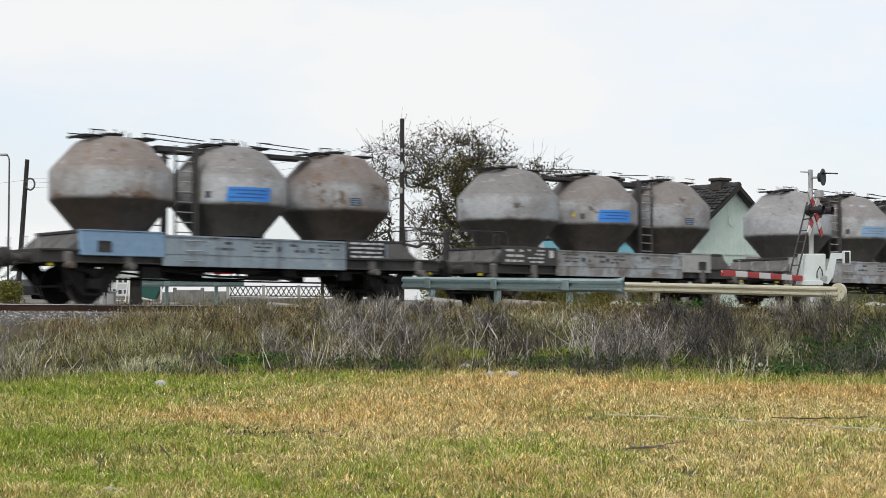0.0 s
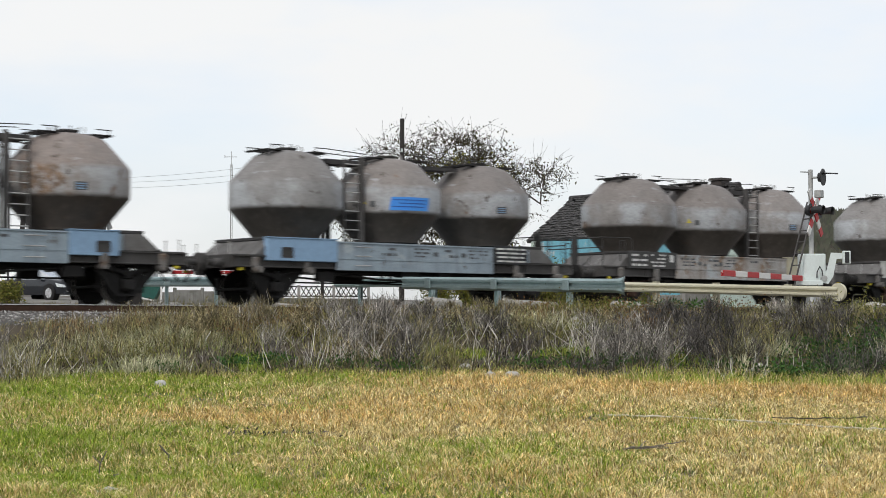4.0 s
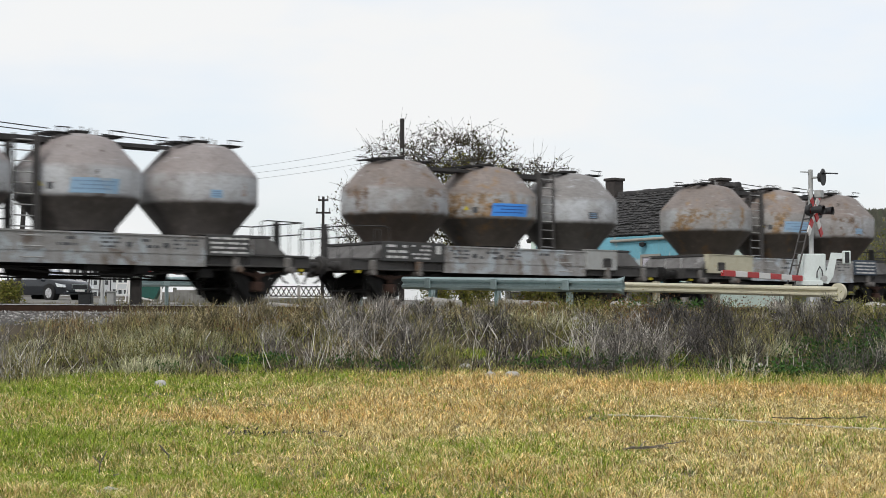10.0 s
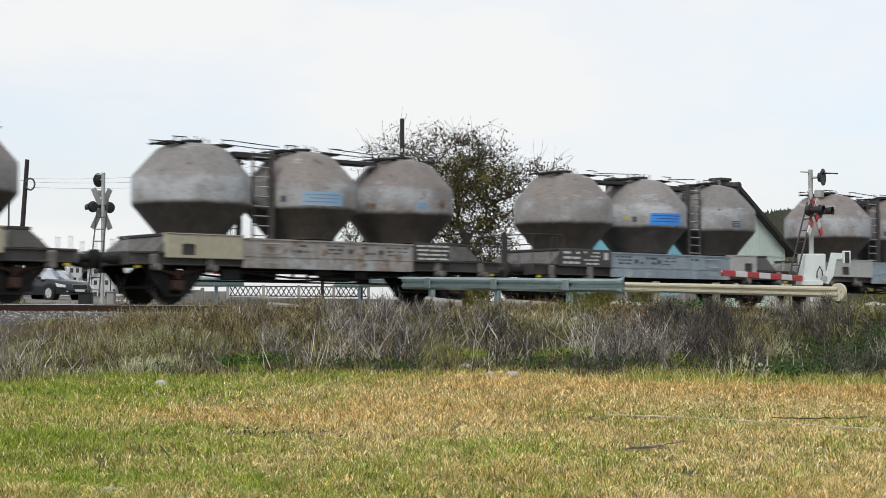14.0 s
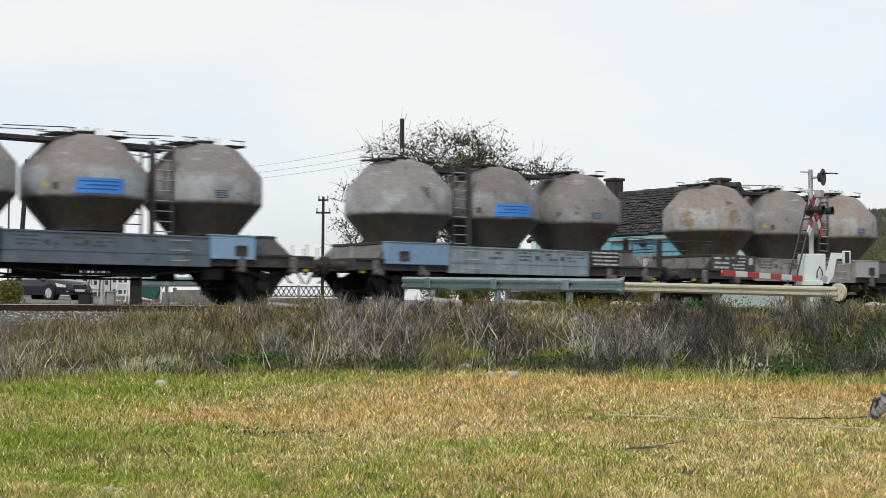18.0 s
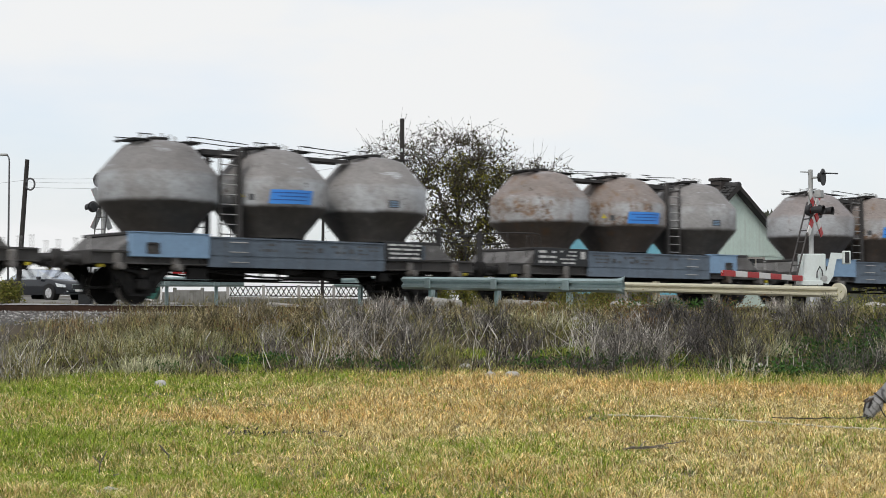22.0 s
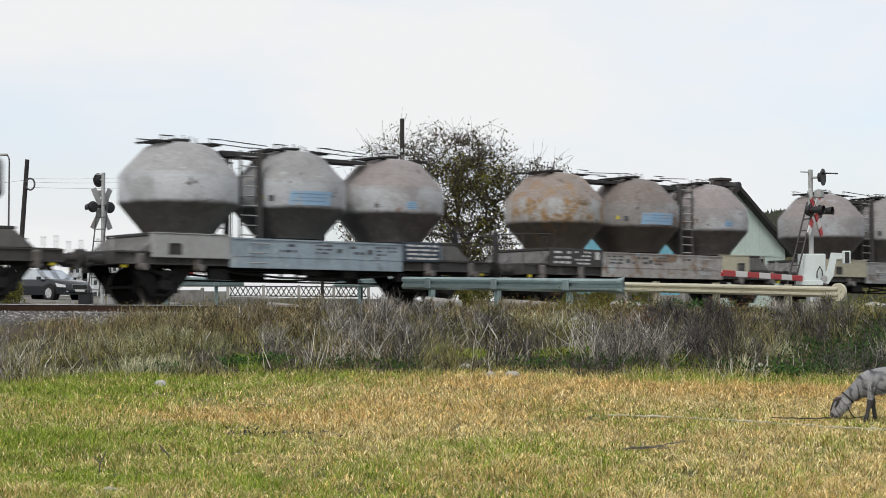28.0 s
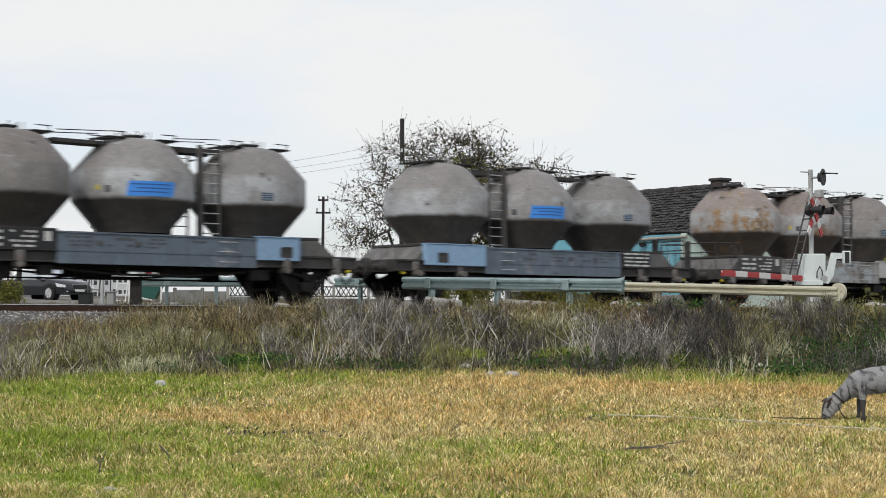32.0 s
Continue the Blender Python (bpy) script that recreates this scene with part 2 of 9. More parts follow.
    l.new(r.outputs[0], hs.inputs["Value"])
    l.new(col, hs.inputs["Color"])
    l.new(hs.outputs[0], b.inputs["Base Color"])
    bp = n.new("ShaderNodeBump")
    bp.inputs["Strength"].default_value, bp.inputs["Distance"].default_value = 0.12, 0.03
    l.new(tex(3.0, 6.0, 0.6), bp.inputs["Height"])
    l.new(bp.outputs[0], b.inputs["Normal"])
    return m


SKIN = {
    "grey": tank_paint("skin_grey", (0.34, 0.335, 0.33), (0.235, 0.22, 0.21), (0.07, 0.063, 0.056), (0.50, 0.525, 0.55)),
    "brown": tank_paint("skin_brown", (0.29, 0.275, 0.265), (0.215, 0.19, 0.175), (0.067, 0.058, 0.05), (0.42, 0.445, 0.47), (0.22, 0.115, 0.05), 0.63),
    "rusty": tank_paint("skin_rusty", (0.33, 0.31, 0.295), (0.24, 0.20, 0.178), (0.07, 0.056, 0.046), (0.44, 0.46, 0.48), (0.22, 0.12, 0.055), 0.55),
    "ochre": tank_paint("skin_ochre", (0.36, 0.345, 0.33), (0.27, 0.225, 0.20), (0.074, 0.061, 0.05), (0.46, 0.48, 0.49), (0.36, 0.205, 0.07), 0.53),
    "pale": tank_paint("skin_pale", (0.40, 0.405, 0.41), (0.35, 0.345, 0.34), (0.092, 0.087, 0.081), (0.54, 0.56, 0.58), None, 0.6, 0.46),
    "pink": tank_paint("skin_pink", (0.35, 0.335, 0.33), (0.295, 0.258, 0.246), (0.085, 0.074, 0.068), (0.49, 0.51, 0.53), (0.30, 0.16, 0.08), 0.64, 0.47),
}
PANEL = {
    "hood": finish("panel_hood", (0.16, 0.156, 0.152), (0.085, 0.08, 0.076), (0.28, 0.275, 0.27), 0.58, 0.1, 1.2, 2.0, streak=0.55, streak_col=(0.06, 0.05, 0.045), fine=0.4),
    "blue": finish("panel_blue", (0.31, 0.38, 0.43), (0.20, 0.245, 0.28), (0.42, 0.45, 0.46), 0.58, 0.1, 1.4, 2.2, streak=0.45, streak_col=(0.10, 0.09, 0.085), spots=(2.6, 0.62, (0.10, 0.085, 0.075)), fine=0.4),
    "slate": finish("panel_slate", (0.14, 0.18, 0.225), (0.085, 0.105, 0.13), (0.23, 0.25, 0.27), 0.60, 0.1, 1.4, 2.2, streak=0.45, streak_col=(0.07, 0.06, 0.055), spots=(2.6, 0.62, (0.055, 0.05, 0.048)), fine=0.4),
    "grey": finish("panel_grey", (0.37, 0.375, 0.37), (0.22, 0.205, 0.19), (0.16, 0.125, 0.10), 0.55, 0.08, 2.0, 2.5, streak=0.6, streak_col=(0.13, 0.10, 0.08), spots=(1.6, 0.53, (0.40, 0.44, 0.47)), fine=0.45),
    "worn": finish("panel_worn", (0.39, 0.385, 0.37), (0.23, 0.20, 0.175), (0.19, 0.115, 0.065), 0.53, 0.08, 2.2, 3.0, streak=0.65, streak_col=(0.13, 0.09, 0.065), spots=(1.6, 0.55, (0.38, 0.41, 0.43)), fine=0.45),
}
CHEST = {
    "blue": finish("chest_blue", (0.25, 0.39, 0.56), (0.20, 0.31, 0.44), None, streak=0.15, streak_col=(0.2, 0.22, 0.24)),
    "grey": finish("chest_grey", (0.42, 0.43, 0.42), (0.33, 0.33, 0.31), (0.3, 0.28, 0.24), 0.62, 0.1, streak=0.2, streak_col=(0.25, 0.22, 0.18)),
    "cream": finish("chest_cream", (0.46, 0.44, 0.33), (0.36, 0.33, 0.24), (0.36, 0.24, 0.11), 0.64, 0.08, streak=0.25, streak_col=(0.3, 0.22, 0.12)),
}
SIGN = {
    "bright": finish("sign_bright", (0.045, 0.24, 0.72), (0.06, 0.27, 0.66), (0.16, 0.34, 0.62), 0.66, 0.08, 2.5, 4.0, rough=0.5, vary=0.05),
    "faded": finish("sign_faded", (0.25, 0.40, 0.56), (0.24, 0.36, 0.48), (0.34, 0.35, 0.35), 0.52, 0.14, 2.5, 4.0, rough=0.6, vary=0.1),
}
SIGN_BAR = finish("sign_bar", (0.03, 0.12, 0.42), vary=0.0, rough=0.5)
SIGN_BAR_FADED = finish("sign_bar_faded", (0.21, 0.33, 0.47), vary=0.0, rough=0.6)
BOARD = {
    "black": finish("board_black", (0.018, 0.02, 0.023), (0.03, 0.03, 0.03), None, rough=0.6),
    "navy": finish("board_navy", (0.035, 0.055, 0.085), (0.05, 0.06, 0.075), None, rough=0.6),
    "dusty": finish("board_dusty", (0.045, 0.047, 0.048), (0.07, 0.065, 0.06), (0.12, 0.112, 0.105), 0.62, 0.1, rough=0.7),
}
LETTER = finish("white_lettering", (0.62, 0.62, 0.60), (0.45, 0.45, 0.43), None, vary=0.0, rough=0.6)
LETTER_DIM = finish("dark_lettering", (0.09, 0.095, 0.10), None, None, vary=0.0, rough=0.7)
SOLE = finish("underframe_grey", (0.060, 0.058, 0.056), (0.030, 0.027, 0.025), (0.12, 0.116, 0.112), 0.58, 0.1, 1.2, 3.0, streak=0.3, streak_col=(0.06, 0.045, 0.035))
DARK = finish("running_gear_black", (0.012, 0.011, 0.011), (0.007, 0.007, 0.006), (0.028, 0.020, 0.015), 0.64, 0.1, 2.0, 5.0, rough=0.8)
RUSTY_GEAR = finish("rusty_gear", (0.055, 0.027, 0.018), (0.03, 0.017, 0.012), None, rough=0.85)
HANGER = finish("pale_hanger", (0.17, 0.163, 0.155), (0.08, 0.07, 0.06), (0.10, 0.06, 0.035), 0.56, 0.1)
STEEL = finish("worn_steel", (0.30, 0.29, 0.28), (0.2, 0.18, 0.16), None, rough=0.4, metal=0.8)
RUNG = finish("ladder_metal", (0.42, 0.42, 0.41), (0.26, 0.25, 0.24), None)
LADDER_RAIL = finish("ladder_rail", (0.085, 0.08, 0.077), None, None)
GANG = finish("gangway_dark", (0.030, 0.029, 0.029), (0.06, 0.057, 0.055), None)
YELLOW = finish("yellow_mark", (0.62, 0.52, 0.03), (0.5, 0.4, 0.05), None, vary=0.0)
WHITE = finish("white_mark", (0.7, 0.7, 0.69), (0.6, 0.6, 0.58), None, vary=0.0)
COLUMN_PAINT = finish("column_paint", (0.50, 0.48, 0.41), (0.44, 0.38, 0.25), (0.20, 0.10, 0.045), 0.60, 0.10, 1.1, 5.0, rough=0.8, vary=0)
OCHRE = finish("wagon_ochre", (0.47, 0.37, 0.215), (0.35, 0.26, 0.145), (0.26, 0.155, 0.075), 0.57, 0.1, 1.0, 1.6, streak=0.35, streak_col=(0.22, 0.14, 0.075))
OCHRE_DARK = finish("ochre_underframe", (0.38, 0.30, 0.18), (0.25, 0.195, 0.125), (0.15, 0.12, 0.09), 0.6, 0.1, 1.0, 1.6, streak=0.35)
GREY_PATCH = finish("grey_patch", (0.20, 0.235, 0.265), (0.17, 0.19, 0.21), None, vary=0.0)
# plain black that stands for the shade inside openings
BLACK = finish("hollow_shade_black", (0.012, 0.012, 0.012), None, None, vary=0.0)


# ---- mesh building ----
class Shape:
    """Collects corners and faces of one part, with a material slot for each face."""

    def __init__(self):
        self.v, self.f, self.s = [], [], []

    def add(self, verts, faces, slot=0):
        k = len(self.v)
        self.v += [tuple(p) for p in verts]
        self.f += [tuple(k + i for i in f) for f in faces]
        self.s += [slot] * len(faces)
        return self

    def box(self, x0, x1, y0, y1, z0, z1, slot=0, bevel=0.0):
        x0, x1, y0, y1, z0, z1 = min(x0, x1), max(x0, x1), min(y0, y1), max(y0, y1), min(z0, z1), max(z0, z1)
        if bevel:
            b = min(bevel, (x1 - x0) * 0.4, (y1 - y0) * 0.4, (z1 - z0) * 0.4)
            verts = []
            for x, sx in ((x0, 1), (x1, -1)):
                for y, sy in ((y0, 1), (y1, -1)):
                    for z, sz in ((z0, 1), (z1, -1)):
                        verts += [(x, y + sy * b, z + sz * b), (x + sx * b, y, z + sz * b), (x + sx * b, y + sy * b, z)]
            def vi(i, j, k, c):
                return (i * 4 + j * 2 + k) * 3 + c
            faces = []
            for i in (0, 1):
                q = [vi(i, 0, 0, 0), vi(i, 0, 1, 0), vi(i, 1, 1, 0), vi(i, 1, 0, 0)]
                faces.append(q if i == 0 else q[::-1])
                q = [vi(0, i, 0, 1), vi(1, i, 0, 1), vi(1, i, 1, 1), vi(0, i, 1, 1)]
                faces.append(q if i == 0 else q[::-1])
                q = [vi(0, 0, i, 2), vi(0, 1, i, 2), vi(1, 1, i, 2), vi(1, 0, i, 2)]
                faces.append(q if i == 0 else q[::-1])
            for j in (0, 1):
                for k in (0, 1):
                    q = [vi(0, j, k, 1), vi(0, j, k, 2), vi(1, j, k, 2), vi(1, j, k, 1)]
                    faces.append(q if (j == k) else q[::-1])
                    q = [vi(j, 0, k, 2), vi(j, 0, k, 0), vi(j, 1, k, 0), vi(j, 1, k, 2)]
                    faces.append(q if (j == k) else q[::-1])
                    q = [vi(j, k, 0, 0), vi(j, k, 0, 1), vi(j, k, 1, 1), vi(j, k, 1, 0)]
                    faces.append(q if (j == k) else q[::-1])
            for i in (0, 1):
                for j in (0, 1):
                    for k in (0, 1):
                        q = [vi(i, j, k, 0), vi(i, j, k, 1), vi(i, j, k, 2)]
                        faces.append(q if (i + j + k) % 2 == 0 else q[::-1])
            return self.add(verts, faces, slot)
        c = [(x, y, z) for x in (x0, x1) for y in (y0, y1) for z in (z0, z1)]
        return self.add(c, [(0, 1, 3, 2), (4, 6, 7, 5), (0, 4, 5, 1), (2, 3, 7, 6), (0, 2, 6, 4), (1, 5, 7, 3)], slot)

    def slab(self, pts, y0, y1, slot=0):
        """A plate of outline pts (x, z), counter-clockwise seen from -y, between y0 and y1."""
        k = len(pts)
        v = [(x, y0, z) for x, z in pts] + [(x, y1, z) for x, z in pts]
        f = [tuple(range(k)), tuple(range(2 * k - 1, k - 1, -1))]
        f += [(i, i + k, (i + 1) % k + k, (i + 1) % k) for i in range(k)]
        return self.add(v, f, slot)

    def rod(self, p, q, r, seg=8, slot=0, r2=None):
        p, q = Vector(p), Vector(q)
        d = (q - p).normalized()
        u = d.orthogonal().normalized()
        w = d.cross(u)
        r2 = r if r2 is None else r2
        v = []
        for c, rr in ((p, r), (q, r2)):
            v += [c + (u * math.cos(2 * math.pi * i / seg) + w * math.sin(2 * math.pi * i / seg)) * rr for i in range(seg)]
        f = [(i, (i + 1) % seg, (i + 1) % seg + seg, i + seg) for i in range(seg)]
        f += [tuple(range(seg - 1, -1, -1)), tuple(range(seg, 2 * seg))]
        return self.add(v, f, slot)

    def pipe(self, pts, r, seg=8, slot=0):
        """One unbroken tube through the points."""
        pts = [Vector(p) for p in pts]
        v, ref = [], None
        for i, p in enumerate(pts):
            d = (pts[min(i + 1, len(pts) - 1)] - pts[max(i - 1, 0)]).normalized()
            ref = d.orthogonal().normalized() if ref is None else (ref - d * ref.dot(d)).normalized()
            w = d.cross(ref)
            v += [p + (ref * math.cos(2 * math.pi * j / seg) + w * math.sin(2 * math.pi * j / seg)) * r for j in range(seg)]
        f = [(k * seg + j, k * seg + (j + 1) % seg, (k + 1) * seg + (j + 1) % seg, (k + 1) * seg + j) for k in range(len(pts) - 1) for j in range(seg)]
        f += [tuple(range(seg - 1, -1, -1)), tuple(range(len(v) - seg, len(v)))]
        return self.add(v, f, slot)

    def lathe(self, prof, at=(0, 0, 0), seg=40, slot=0, slots=None, axis="z"):
        v, f, s = [], [], []
        for r, z in prof:
            for i in range(seg):
                t = 2 * math.pi * i / seg
                if axis == "z":
                    v.append((at[0] + r * math.cos(t), at[1] + r * math.sin(t), at[2] + z))
                elif axis == "y":
                    v.append((at[0] + r * math.sin(t), at[1] + z, at[2] + r * math.cos(t)))
                else:
                    v.append((at[0] + z, at[1] + r * math.cos(t), at[2] + r * math.sin(t)))
        for j in range(len(prof) - 1):
            for i in range(seg):
                k = (i + 1) % seg
                f.append((j * seg + i, j * seg + k, (j + 1) * seg + k, (j + 1) * seg + i))
                s.append(slot if slots is None else slots[j])
        k = len(self.v)
        f += [tuple(range(seg - 1, -1, -1)), tuple((len(prof) - 1) * seg + i for i in range(seg))]
        s += [slot, slot] if slots is None else [slots[0], slots[-1]]
        self.v += v
        self.f += [tuple(k + i for i in q) for q in f]
        self.s += s
        return self

    def curved(self, r, a0, a1, z0, z1, slot=0, steps=6, thick=0.012, lean=0.0):
        """A panel that hugs an upright cylinder of radius r, from angle a0 to a1 (0 faces -y, degrees, + towards +x)."""
        v = []
        for i in range(steps + 1):
            t = radians(a0 + (a1 - a0) * i / steps)
            for z, o in ((z0, 0.0), (z1, lean)):
                tt = t + o
                for rr in (r, r + thick):
                    v.append((rr * math.sin(tt), -rr * math.cos(tt), z))
        f = []
        for i in range(steps):
            b, c = 4 * i, 4 * i + 4
            f += [(b + 1, c + 1, c + 3, b + 3), (b, b + 2, c + 2, c), (b + 3, c + 3, c + 2, b + 2), (b, c, c + 1, b + 1)]
        f += [(0, 1, 3, 2), (4 * steps, 4 * steps + 2, 4 * steps + 3, 4 * steps + 1)]
        return self.add(v, f, slot)

    def turn(self, m, since=0):
        self.v[since:] = [tuple(m @ Vector(p)) for p in self.v[since:]]
        return self

    def mesh(self, name, soft=None):
        me = bpy.data.meshes.new(name)
        me.from_pydata(self.v, [], self.f)
        for _ in range(max(self.s, default=0) + 1):
            me.materials.append(None)
        me.polygons.foreach_set("material_index", self.s)
        if soft:
            me.shade_smooth()
            me.set_sharp_from_angle(angle=radians(soft))
        me.update()
        return me


def put(name, me, mats, parent=None, label="", at=None):
    """Link a mesh as one object, a thing or, with a parent, a part of it."""
    ob = new(name, me)
    mats = mats if isinstance(mats, (list, tuple)) else [mats]
    for i in range(min(len(me.materials), len(mats))):
        ob.material_slots[i].link = "OBJECT"
        ob.material_slots[i].material = mats[i]
    if parent is not None:
        ob.parent = parent
    if at is not None:
        ob.matrix_basis = at
    if label:
        ob["label"] = label
    return ob


def empty(name, m=None):
    ob = new(name)
    ob.empty_display_size = 0.2
    if m is not None:
        ob.matrix_basis = m
    return ob


def cloud_mesh(name, verts, quads, mat):
    """A mesh of many small faces from arrays; quads is n x 3 or n x 4."""
    verts, quads = np.asarray(verts, dtype=np.float32), np.asarray(quads, dtype=np.int32)
    me = bpy.data.meshes.new(name)
    k = quads.shape[1]
    me.vertices.add(len(verts))
    me.vertices.foreach_set("co", verts.ravel())
    me.loops.add(quads.size)
    me.loops.foreach_set("vertex_index", quads.ravel())
    me.polygons.add(len(quads))
    me.polygons.foreach_set("loop_start", np.arange(0, quads.size, k, dtype=np.int32))
    me.update(calc_edges=True)
    me.materials.append(mat)
    return me


# ---- the train: wagons, each in its own space (x along the track, z up from the rail) ----
LEN_A, LEN_B, LEN_C = 13.03, 9.255, 14.72


def bars(s, x0, x1, z0, z1, y, side, rows, slot, rnd, fill=0.75, out=0.006):
    """Lines of unreadable lettering on a flat board: short bars in rows. side -1 faces -y."""
    h = (z1 - z0) / rows
    for r in range(rows):
        z = z1 - (r + 0.5) * h
        x = x0 + rnd.uniform(0, 0.1) * (x1 - x0)
        while x < x1 - 0.08:
            w = rnd.uniform(0.12, 0.42) * min(1.0, (x1 - x0))
            if rnd.random() < fill:
                s.box(x, min(x + w, x1), y, y + side * out, z - h * 0.22, z + h * 0.22, slot)
            x += w + 0.06
    return s


def tank_mesh(prof, rings=(), low=2.52, high=3.24, seg=48):
    """A turned silo: grime and painted-in underside shade below, dusty above, with weld seams standing proud."""
    pts, slots = [prof[0]], []
    for (r0, z0), (r1, z1) in zip(prof, prof[1:]):
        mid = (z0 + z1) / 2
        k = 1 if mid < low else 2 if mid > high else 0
        for z in sorted(q for q in rings if z0 + 0.016 < q < z1 - 0.016):
            for dz, up, sl in ((-0.014, 0.0, k), (-0.012, 0.011, 3), (0.012, 0.011, 3), (0.014, 0.0, 3)):
                f = (z + dz - z0) / (z1 - z0)
                pts.append((r0 + (r1 - r0) * f + up, z + dz))
                slots.append(sl)
        pts.append((r1, z1))
        slots.append(k)
    return Shape().lathe(pts, seg=seg, slots=slots).mesh("tank", 28)


PROF_A = [(0.90, 1.74), (0.93, 1.84), (1.44, 2.45), (1.485, 2.51), (1.50, 2.56), (1.50, 3.18), (1.485, 3.235), (1.45, 3.29), (0.96, 3.84), (0.86, 3.93),
          (0.70, 4.0), (0.45, 4.06), (0.28, 4.085)]
PROF_B = [(0.60, 1.42), (0.80, 1.66), (1.16, 2.03), (1.25, 2.07), (1.36, 2.14), (1.42, 2.28), (1.43, 2.4), (1.43, 3.02), (1.40, 3.14), (1.30, 3.28), (1.12, 3.42),
          (0.85, 3.56), (0.55, 3.65), (0.25, 3.69)]
PROF_C = [(0.5, 2.28), (0.85, 2.38), (1.15, 2.52), (1.32, 2.68), (1.40, 2.86), (1.41, 3.0), (1.41, 3.32), (1.37, 3.44), (1.22, 3.6), (0.95, 3.76), (0.55, 3.88), (0.25, 3.9)]
TANK_A = tank_mesh(PROF_A)
TANK_B = tank_mesh(PROF_B, [2.43, 2.95], 2.1, 3.2)
TANK_C = tank_mesh(PROF_C, [2.93, 3.28], 2.8, 3.3)


def hatch_mesh(z):
    s = Shape().lathe([(0.26, z - 0.02), (0.26, z + 0.04), (0.29, z + 0.045), (0.29, z + 0.075), (0.15, z + 0.09), (0.04, z + 0.095)], seg=20)
    for k in range(6):
        t = k * math.pi / 3 + 0.3
        c, n = math.cos(t), math.sin(t)
        s.rod((0.27 * c, 0.27 * n, z + 0.03), (0.31 * c, 0.31 * n, z + 0.15), 0.012, 6)
        s.rod((0.30 * c - 0.03 * n, 0.30 * n + 0.03 * c, z + 0.15), (0.30 * c + 0.03 * n, 0.30 * n - 0.03 * c, z + 0.15), 0.014, 6, 1)
    s.rod((-0.40, 0.12, z + 0.0), (-0.40, 0.12, z + 0.18), 0.014, 6, 1).rod((0.42, -0.1, z - 0.05), (0.42, -0.1, z + 0.13), 0.03, 8, 1)
    return s.mesh("hatch", 40)


HATCH_A, HATCH_B = hatch_mesh(4.085), hatch_mesh(3.69)


def board_mesh(z, x0, x1, rail):
    """Walkway boards to one side of a hatch, with a low rail over them."""
    s = Shape()
    for y in (-0.36, 0.0, 0.36):
        s.box(x0, x1, y - 0.13, y + 0.13, z, z + 0.018)
    for x in (x0 + 0.06, x1 - 0.06):
        s.box(x - 0.015, x + 0.015, -0.5, 0.5, z - 0.03, z)
    if rail:
        for y in (-0.56, 0.56):
            s.rod((x0 + 0.1, y, z + 0.12), (x1 - 0.05, y, z + 0.12), 0.014, 6)
            s.rod((x0 + 0.15, y * 0.9, z - 0.02), (x0 + 0.15, y, z + 0.12), 0.012, 6)
    return s.mesh("walkway")


BOARD_L, BOARD_R = board_mesh(4.05, -0.98, -0.42, True), board_mesh(4.05, 0.42, 0.98, True)


def ladder_mesh(x, y, z0, z1, w=0.46, step=0.25, flare=0.0):
    s = Shape()
    for sx in (-1, 1):
        s.box(x + sx * w / 2 - 0.02, x + sx * w / 2 + 0.02, y - 0.03, y + 0.03, z0, z1, 1)
    z = z0 + 0.12
    while z < z1:
        s.rod((x - w / 2, y, z), (x + w / 2, y, z), 0.016, 6, 0)
        z += step
    sd = 1 if y > 0 else -1
    s.box(x + w / 2 + 0.05, x + w / 2 + 0.12, y - 0.06, y + 0.06, z0, z1 + 0.05, 1)
    for z in (z1 - 0.2, (z0 + z1) / 2):
        s.box(x - w / 2 - 0.02, x - w / 2 + 0.02, min(y, y - sd * 0.35), max(y, y - sd * 0.35), z - 0.02, z + 0.02, 1)
        s.box(x + w / 2 - 0.02, x + w / 2 + 0.02, min(y, y - sd * 0.35), max(y, y - sd * 0.35), z - 0.02, z + 0.02, 1)
    return s.mesh("ladder")


def sole_mesh(half, z0, z1, deck):
    s = Shape()
    for sd in (-1, 1):
        y = sd * 1.3
        s.box(-half, half, y - 0.015, y + 0.015, z0, z1, 0)
        s.box(-half, half, y - 0.075, y + 0.055, z1 - 0.035, z1, 0, 0.006)
        s.box(-half, half, y - 0.075, y + 0.055, z0, z0 + 0.035, 0, 0.006)
        s.box(-half + 0.5, half - 0.5, sd * 0.3 - 0.05, sd * 0.3 + 0.05, z0 + 0.05, z1, 0)
        k = int(half * 2 / 1.1)
        for i in range(k):
            x = -half + 0.7 + i * (half * 2 - 1.4) / (k - 1)
            s.box(x - 0.02, x + 0.02, y - 0.05, y + 0.04, z0 + 0.03, z1 - 0.03, 0)
        hx = sd * half
        s.box(hx - 0.04, hx + 0.04, -1.34, 1.34, z0 - 0.02, z1 + 0.01, 0, 0.012)
        s.box(hx - sd * 1.2 - 0.05, hx - sd * 1.2 + 0.05, -1.25, 1.25, z0 + 0.05, z1 - 0.05, 0)
    s.box(-half + 0.04, half - 0.04, -1.28, 1.28, z1 - 0.02, deck, 0)
    return s.mesh("underframe")


def buffer_mesh(x, sx):
    s = Shape()
    prof = [(0.16, 0.0), (0.16, 0.04), (0.115, 0.05), (0.115, 0.30), (0.075, 0.31), (0.075, 0.55), (0.235, 0.575), (0.24, 0.6), (0.22, 0.625)]
    s.lathe([(r, sx * z) for r, z in (prof if sx > 0 else prof)], (x, 0, 0), seg=20, axis="x")
    return s.mesh("buffer", 40)


